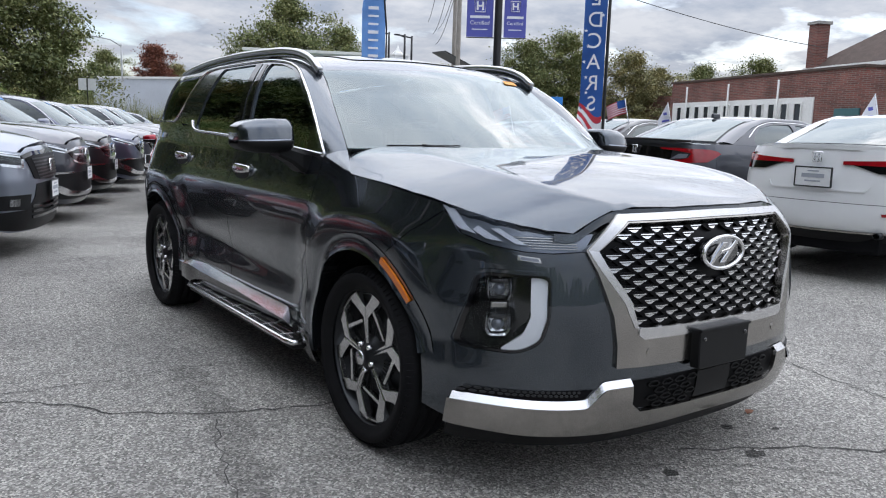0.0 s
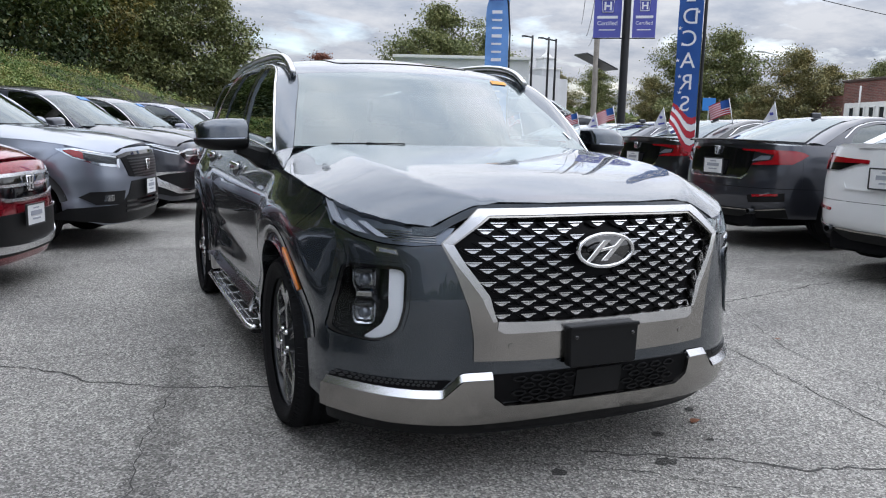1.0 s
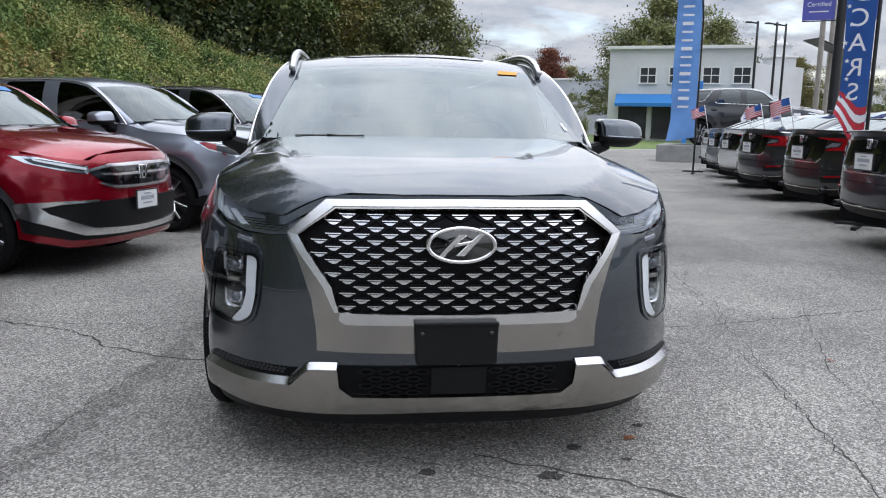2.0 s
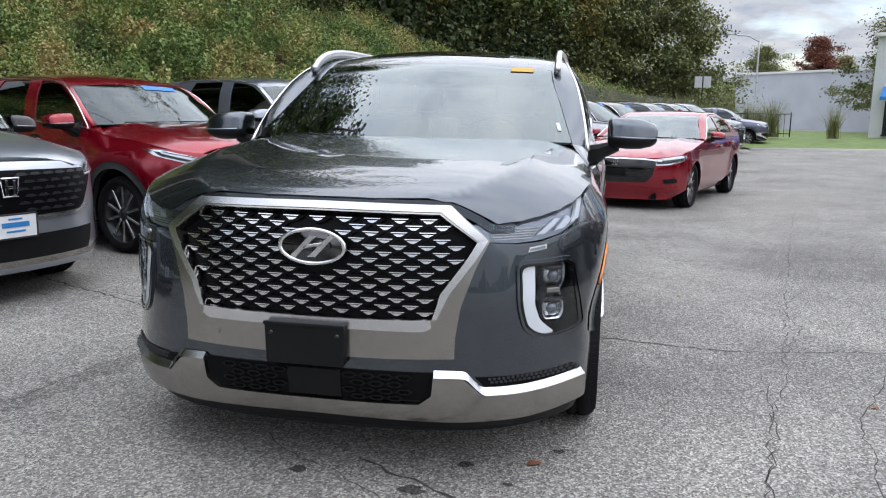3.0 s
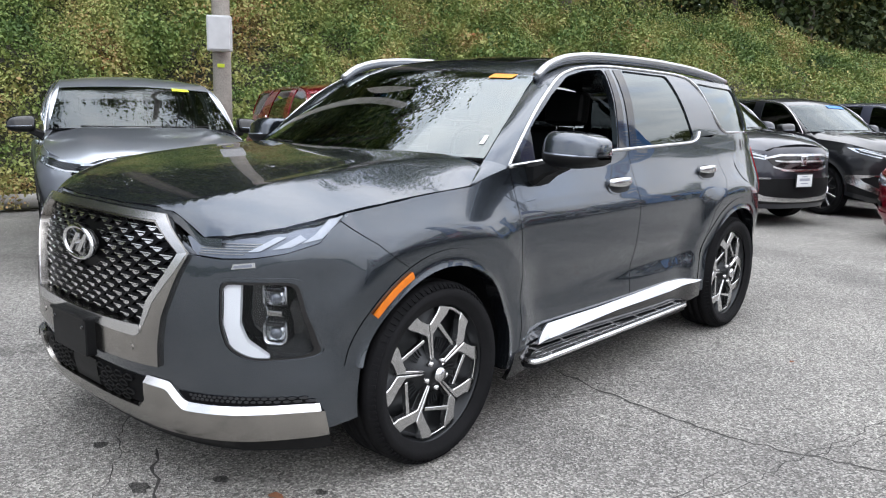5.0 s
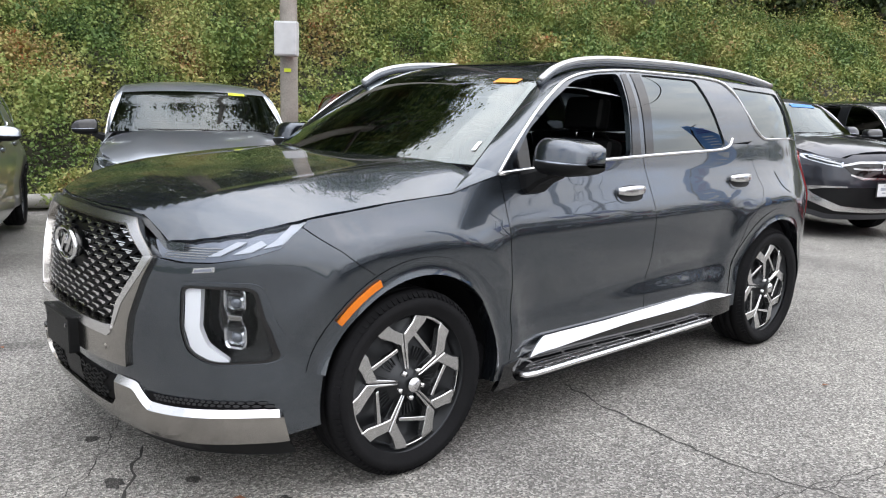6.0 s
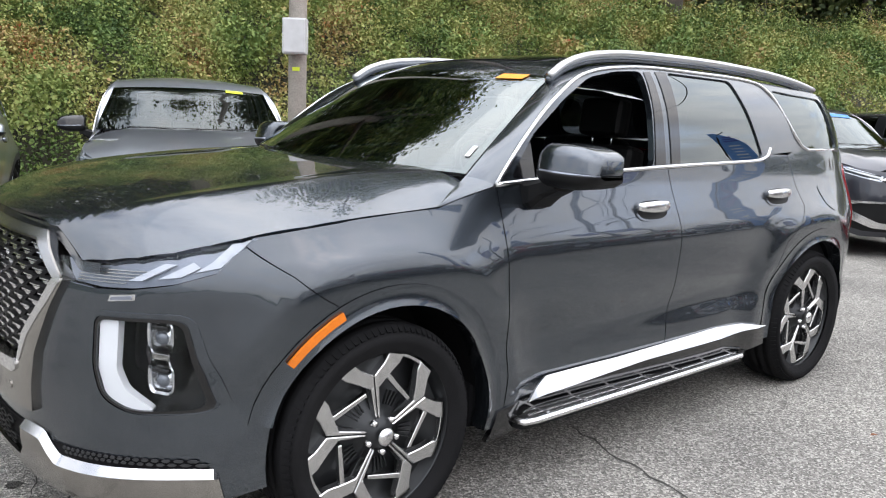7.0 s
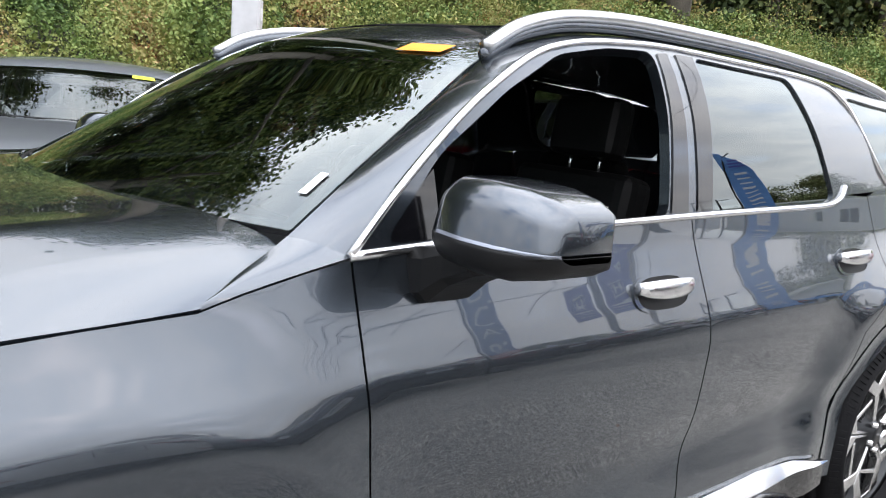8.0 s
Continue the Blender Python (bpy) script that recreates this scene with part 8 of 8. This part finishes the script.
def opening(parent, m, u, z, w, h, mullions=1, frame_mat=None, rail=True):
    """A window set in a wall: reveal frame, pane, bars."""
    fm = frame_mat or M["trimwhite"]
    win = None
    bars = [box("f", (w + 0.12, 0.12, 0.08), (u, -0.02, z + h / 2)), box("f", (w + 0.16, 0.18, 0.08), (u, -0.04, z - h / 2)), box("f", (0.08, 0.12, h), (u - w / 2, -0.02, z)), box("f", (0.08, 0.12, h), (u + w / 2, -0.02, z))]
    for k in range(mullions):
        bars.append(box("f", (0.05, 0.08, h), (u - w / 2 + w * (k + 1) / (mullions + 1), -0.015, z)))
    if rail:
        bars.append(box("f", (w, 0.08, 0.05), (u, -0.015, z)))
    fr = join("window", bars)
    fr.transform(m)
    win = part("window", fr, fm, parent)
    pane = box("pane", (w, 0.03, h), (u, -0.012, z), 0)
    pane.transform(m)
    part("pane", pane, M["winglass"], win)
    return win


# white two-storey building
wb_ = thing("white_building", "white two-storey commercial building with blue awning", "building")
_, m, ln = wall_block(wb_, "wall", (15.3, 43.6), (22.84, 40.1), 5.55, 14, M["stucco"])
for u in (2.3, 4.0, 5.9, 7.6):
    opening(wb_, m, u, 4.0, 0.95, 0.95, 1)
cap = box("parapet", (ln + 0.3, 14.3, 0.18), (ln / 2, 6.9, 5.62), 0.02)
cap.transform(m)
part("parapet", cap, M["trimwhite"], wb_)
aw = make_mesh("awning", [(0.5, -0.05, 2.9), (8.1, -0.05, 2.9), (8.1, -1.0, 2.35), (0.5, -1.0, 2.35), (0.5, -1.0, 2.15), (8.1, -1.0, 2.15)], [(0, 3, 2, 1), (3, 4, 5, 2)], False)
aw.transform(m)
part("awning", aw, M["awning"], wb_)
for u in (1.5, 3.5, 5.5, 7.5):
    opening(wb_, m, u, 1.2, 1.6, 1.8, 1, M["darkpole"], False)
_, m2, _ = wall_block(wb_, "annex", (22.9, 40.2), (27.5, 43.0), 4.7, 6, M["stucco"])
opening(wb_, m2, 2.0, 2.4, 1.0, 0.9, 1)
cup = thing("cupola", "white stepped tower with a small spire beyond the roofs", "tower", pose(27.9, 46.6, 0))
part("tower", box("tower", (1.5, 1.5, 5.6), (0, 0, 2.8), 0.03), M["stucco"], cup)
part("belfry", box("belfry", (1.05, 1.05, 0.8), (0, 0, 5.95), 0.03), M["stucco"], cup)
part("cornice", box("cornice", (1.7, 1.7, 0.12), (0, 0, 5.6), 0.02), M["trimwhite"], cup)
part("cornice", box("cornice", (1.2, 1.2, 0.1), (0, 0, 6.36), 0.02), M["trimwhite"], cup)
part("spire", lathe("spire", [(0.75, 0.0), (0.4, 0.1), (0.12, 0.36), (0.0, 0.42), (0.0, 0.0)], 12), M["trimwhite"], cup).matrix_basis = pose(0, 0, 6.4, 0, -90, 0)

# brick row along the street
br = thing("brick_building", "low red brick building with white framed windows", "building")
_, m, ln = wall_block(br, "wall", (44.6, 35.4), (37.6, 17.9), 4.95, 12, M["brick"])
m = m @ Matrix.Identity(4)
band = box("window_band", (15.0, 0.08, 2.0), (7.85, -0.03, 2.55), 0.02)
band.transform(m)
part("window_band", band, M["trimwhite"], br, "white framed band of windows")
for i in range(12):
    opening(br, m @ Matrix.Translation((0, -0.08, 0)), 1.4 + 1.16 * i, 2.6, 0.62, 1.3, 0, M["trimwhite"], False)
cop = box("coping", (ln + 0.2, 12.2, 0.14), (ln / 2, 6, 5.0), 0.02)
cop.transform(m)
part("coping", cop, M["shingle"], br)
door = box("shop_door", (1.8, 0.1, 2.4), (17.9, -0.03, 1.7), 0.02)
door.transform(m)
part("shop_door", door, material("teal_door", (0.04, 0.12, 0.13), 0.5, grain=0.1), br, "dark teal door")
wall_block(br, "side_wing", (37.6, 17.9), (34.0, 9.0), 4.7, 12, M["brick"])
for i in range(3):
    pp = m @ Vector((2.5 + 5 * i, -0.25, 0))
    part("downpipe", tube("downpipe", [(pp.x, pp.y, 0), (pp.x, pp.y, 4.6)], 0.06, 8), M["trimwhite"], br)
low = thing("brick_building", "low brown brick shop with dark front windows", "building")
_, m, ln = wall_block(low, "wall", (48.0, 48.0), (46.5, 37.0), 4.2, 10, M["brick"])
for u in (1.5, 4.5, 7.5):
    opening(low, m, u, 1.7, 2.2, 1.8, 2, M["darkpole"], False)
shp = box("shop_sign", (3.0, 0.1, 0.7), (6.5, -0.06, 3.4), 0.02)
shp.transform(m)
part("shop_sign", shp, M["trimwhite"], low)
hip = thing("hip_roof_house", "house with brown hipped roof and brick chimney", "house", pose(50.3, 19.2, 0, 0, 0, 68))
part("wall", box("wall", (13, 9, 5.9), (0, 0, 2.95), 0.02), M["brick"], hip)
part("roof", make_mesh("roof", [(-7, -5, 5.9), (7, -5, 5.9), (7, 5, 5.9), (-7, 5, 5.9), (-3, 0, 9.5), (2.6, 0, 9.5)], [(0, 1, 5, 4), (1, 2, 5), (2, 3, 4, 5), (3, 0, 4), (3, 2, 1, 0)], False), M["shingle"], hip)
part("eaves", box("eaves", (14.1, 10.1, 0.25), (0, 0, 5.85), 0.02), M["trimwhite"], hip)
ch = part("chimney", box("chimney", (0.9, 0.9, 3.6), (6.3, 4.6, 7.0), 0.02), M["brick"], hip)
part("chimney_cap", box("chimney_cap", (1.1, 1.1, 0.2), (6.3, 4.6, 8.85), 0.02), M["concrete"], ch)

# long grey building at the far end
gw = thing("grey_building", "long pale grey building with a dark garage opening", "building")
_, m, ln = wall_block(gw, "wall", (13.2, 76.0), (27.0, 58.0), 4.9, 20, M["greywall"])
gd = box("garage_opening", (4.5, 0.1, 2.2), (17.5, -0.03, 1.7), 0.02)
gd.transform(m)
part("garage_opening", gd, M["liner"], gw, "dark open garage door")
rf = box("parapet", (ln + 0.2, 20.2, 0.2), (ln / 2, 10, 4.95), 0.02)
rf.transform(m)
part("parapet", rf, M["trimwhite"], gw)
st = lathe("flue", [(0.0, 0.7), (3.0, 0.65), (3.1, 0.4), (3.6, 0.0)], 16)
part("flue", st, M["trimwhite"], gw).matrix_basis = pose(24.0, 70.0, 4.9, 0, -90, 0)

# lawn, kerb, fence and retaining wall at the end of the lot
lawn = make_mesh("lawn", [(6.8, 28.6, -0.02), (20, 33.0, -0.05), (30, 50, 0.2), (12, 52, 0.3), (5.5, 34, 0.2)], [(0, 1, 2, 3, 4)], False)
tagged(part("lawn", lawn, M["grass"]), "sloping green lawn beyond the lot", "lawn", kind="structure")
kerb = tube("kerb", [(6.6, 28.4, -0.06), (10, 29.6, -0.06), (20, 33.0, -0.08)], 0.12, 8)
tagged(part("kerb", kerb, M["concrete"]), "low concrete kerb along the lawn", "kerb", kind="structure")
foot = tube("bank_kerb", [tuple(NX * (FOOT + 0.1) + AX * a + Vector((0, 0, 0.02))) for a in range(-30, 30, 2)], 0.1, 8)
tagged(part("bank_kerb", foot, M["concrete"]), "low concrete kerb at the foot of the bank", "kerb", kind="structure")
rw = thing("retaining_wall", "brown timber retaining wall beyond the bank", "wall")
rw_line = [(-13.0, 50.0, 6.0), (-9.0, 52.0, 5.2), (-4.0, 54.5, 4.5), (1.1, 57.0, 3.6)]
rings = [[(x, y, 0.3), (x, y + 0.3, 0.3), (x, y + 0.3, z), (x, y, z)] for x, y, z in rw_line]
part("wall", loft("wall", rings, smooth=False), M["rustwall"], rw)
fence = thing("fence", "black iron railing beside the steps", "fence")
fl0, fl1 = Vector((-3.0, 30.2, 0.3)), Vector((9.6, 36.0, 0.3))
for i in range(43):
    q = fl0.lerp(fl1, i / 42)
    part("post", tube("post", [(q.x, q.y, q.z), (q.x, q.y, q.z + (1.15 if i % 7 == 0 else 1.05))], 0.03 if i % 7 == 0 else 0.012, 6), M["blackiron"], fence)
for z in (0.15, 1.05):
    part("rail", tube("rail", [tuple(fl0 + Vector((0, 0, z))), tuple(fl1 + Vector((0, 0, z)))], 0.02, 6), M["blackiron"], fence)
sp = pole("sign_post", "grey post with two blank backed road signs", 6.4, 43.5, 3.5, 0.04, M["darkpole"])
for dx in (-0.24, 0.24):
    part("sign_panel", box("sign_panel", (0.4, 0.03, 0.62), (dx, 0, 3.15), 0.01), M["boxgrey"], sp)

# street poles, lamps and wires
wp = pole("utility_pole", "wooden utility pole with a transformer and panel", 20.6, 29.5, 11.0, 0.11, M["oldwood"])
part("cross_arm", box("cross_arm", (2.4, 0.12, 0.12), (0, 0, 10.2), 0.02), M["oldwood"], wp)
part("panel", box("panel", (1.9, 1.1, 0.06), (-0.5, -0.7, 4.6), 0.01, turn=Matrix.Rotation(radians(20), 4, "Y")), M["gunmetal"], wp)
wp2 = pole("utility_pole", "tall wooden utility pole carrying wires", 16.0, 22.8, 11.5, 0.1, M["oldwood"])
part("cross_arm", box("cross_arm", (2.2, 0.12, 0.12), (0, 0, 10.8), 0.02), M["oldwood"], wp2)
for x, y in ((19.2, 33.4), (20.3, 33.6), (21.0, 34.0)):
    lp = pole("street_lamp", "thin dark lamp post with a short arm", x, y, 6.2, 0.07, M["darkpole"])
    part("arm", tube("arm", [(0, 0, 6.1), (-0.35, 0.1, 6.15)], 0.04, 6), M["darkpole"], lp)
    part("lamp_head", box("lamp_head", (0.3, 0.16, 0.08), (-0.42, 0.1, 6.15), 0.03), M["darkpole"], lp)
for x, y, h, s in ((47.0, 43.0, 7.2, -1), (12.5, 62.0, 7.0, -1)):
    lp = pole("street_lamp", "grey street lamp with a curved arm", x, y, h, 0.08, M["boxgrey"])
    part("arm", tube("arm", [(0, 0, h - 0.2), (s * 0.8, 0, h + 0.25), (s * 2.2, 0, h + 0.4)], 0.05, 6), M["boxgrey"], lp)
    part("lamp_head", box("lamp_head", (0.7, 0.25, 0.12), (s * 2.5, 0, h + 0.4), 0.04), M["boxgrey"], lp)
sq = pole("sign_post", "post with a square blue hospital-style road sign", 30.0, 32.0, 3.4, 0.04, M["boxgrey"])
part("sign_panel", box("sign_panel", (0.7, 0.03, 0.7), (0, -0.05, 3.0), 0.01), M["signblue"], sq).matrix_basis = pose(0, 0, 0, 0, 0, facing(30, 32))
hs = thing("dealer_sign", "blue box sign with a white mark", "sign", pose(14.8, 31.0, 0, 0, 0, facing(14.8, 31.0)))
part("panel", box("panel", (1.35, 0.25, 0.75), (0, 0, 2.75), 0.03), M["signblue"], hs)
part("leg", box("leg", (0.2, 0.15, 2.4), (0, 0, 1.2), 0.02), M["signblue"], hs)
emblem(hs, 0, -0.14, 2.78, 0.45, M["whitecloth"])


def cable(p0, p1, sag, r=0.012):
    line = [tuple(Vector(p0).lerp(Vector(p1), k / 16) - Vector((0, 0, sag * 4 * (k / 16) * (1 - k / 16)))) for k in range(17)]
    return tagged(part("cable", tube("cable", line, r, 5), M["wire"]), "thin black overhead cable strung between poles", "cable", group="overhead cables")


for dz, o in ((0.0, 0.0), (0.5, 0.6), (1.0, -0.6), (-0.9, 0.3)):
    cable((16.0 + o, 22.8, 10.4 + dz), (46.0 + o, 4.0, 9.6 + dz), 0.7, 0.02)
    cable((16.0 + o, 22.8, 10.4 + dz), (20.6 + o, 29.5, 9.8 + dz), 0.2, 0.02)
    cable((20.6 + o, 29.5, 9.8 + dz), (40.0 + o, 60.0, 10.0 + dz), 0.8, 0.02)
cable((16.0, 22.8, 8.6), (48.0, 26.0, 7.2), 0.5, 0.02)
for i in range(4):
    cable((16.0, 22.8, 6.9 + 0.45 * i), (27.0, -4.0, 9.4 + 0.7 * i), 0.35, 0.016)
cable((-7.05, 4.15, 8.6), (16.0, 22.8, 9.8), 0.9, 0.015)
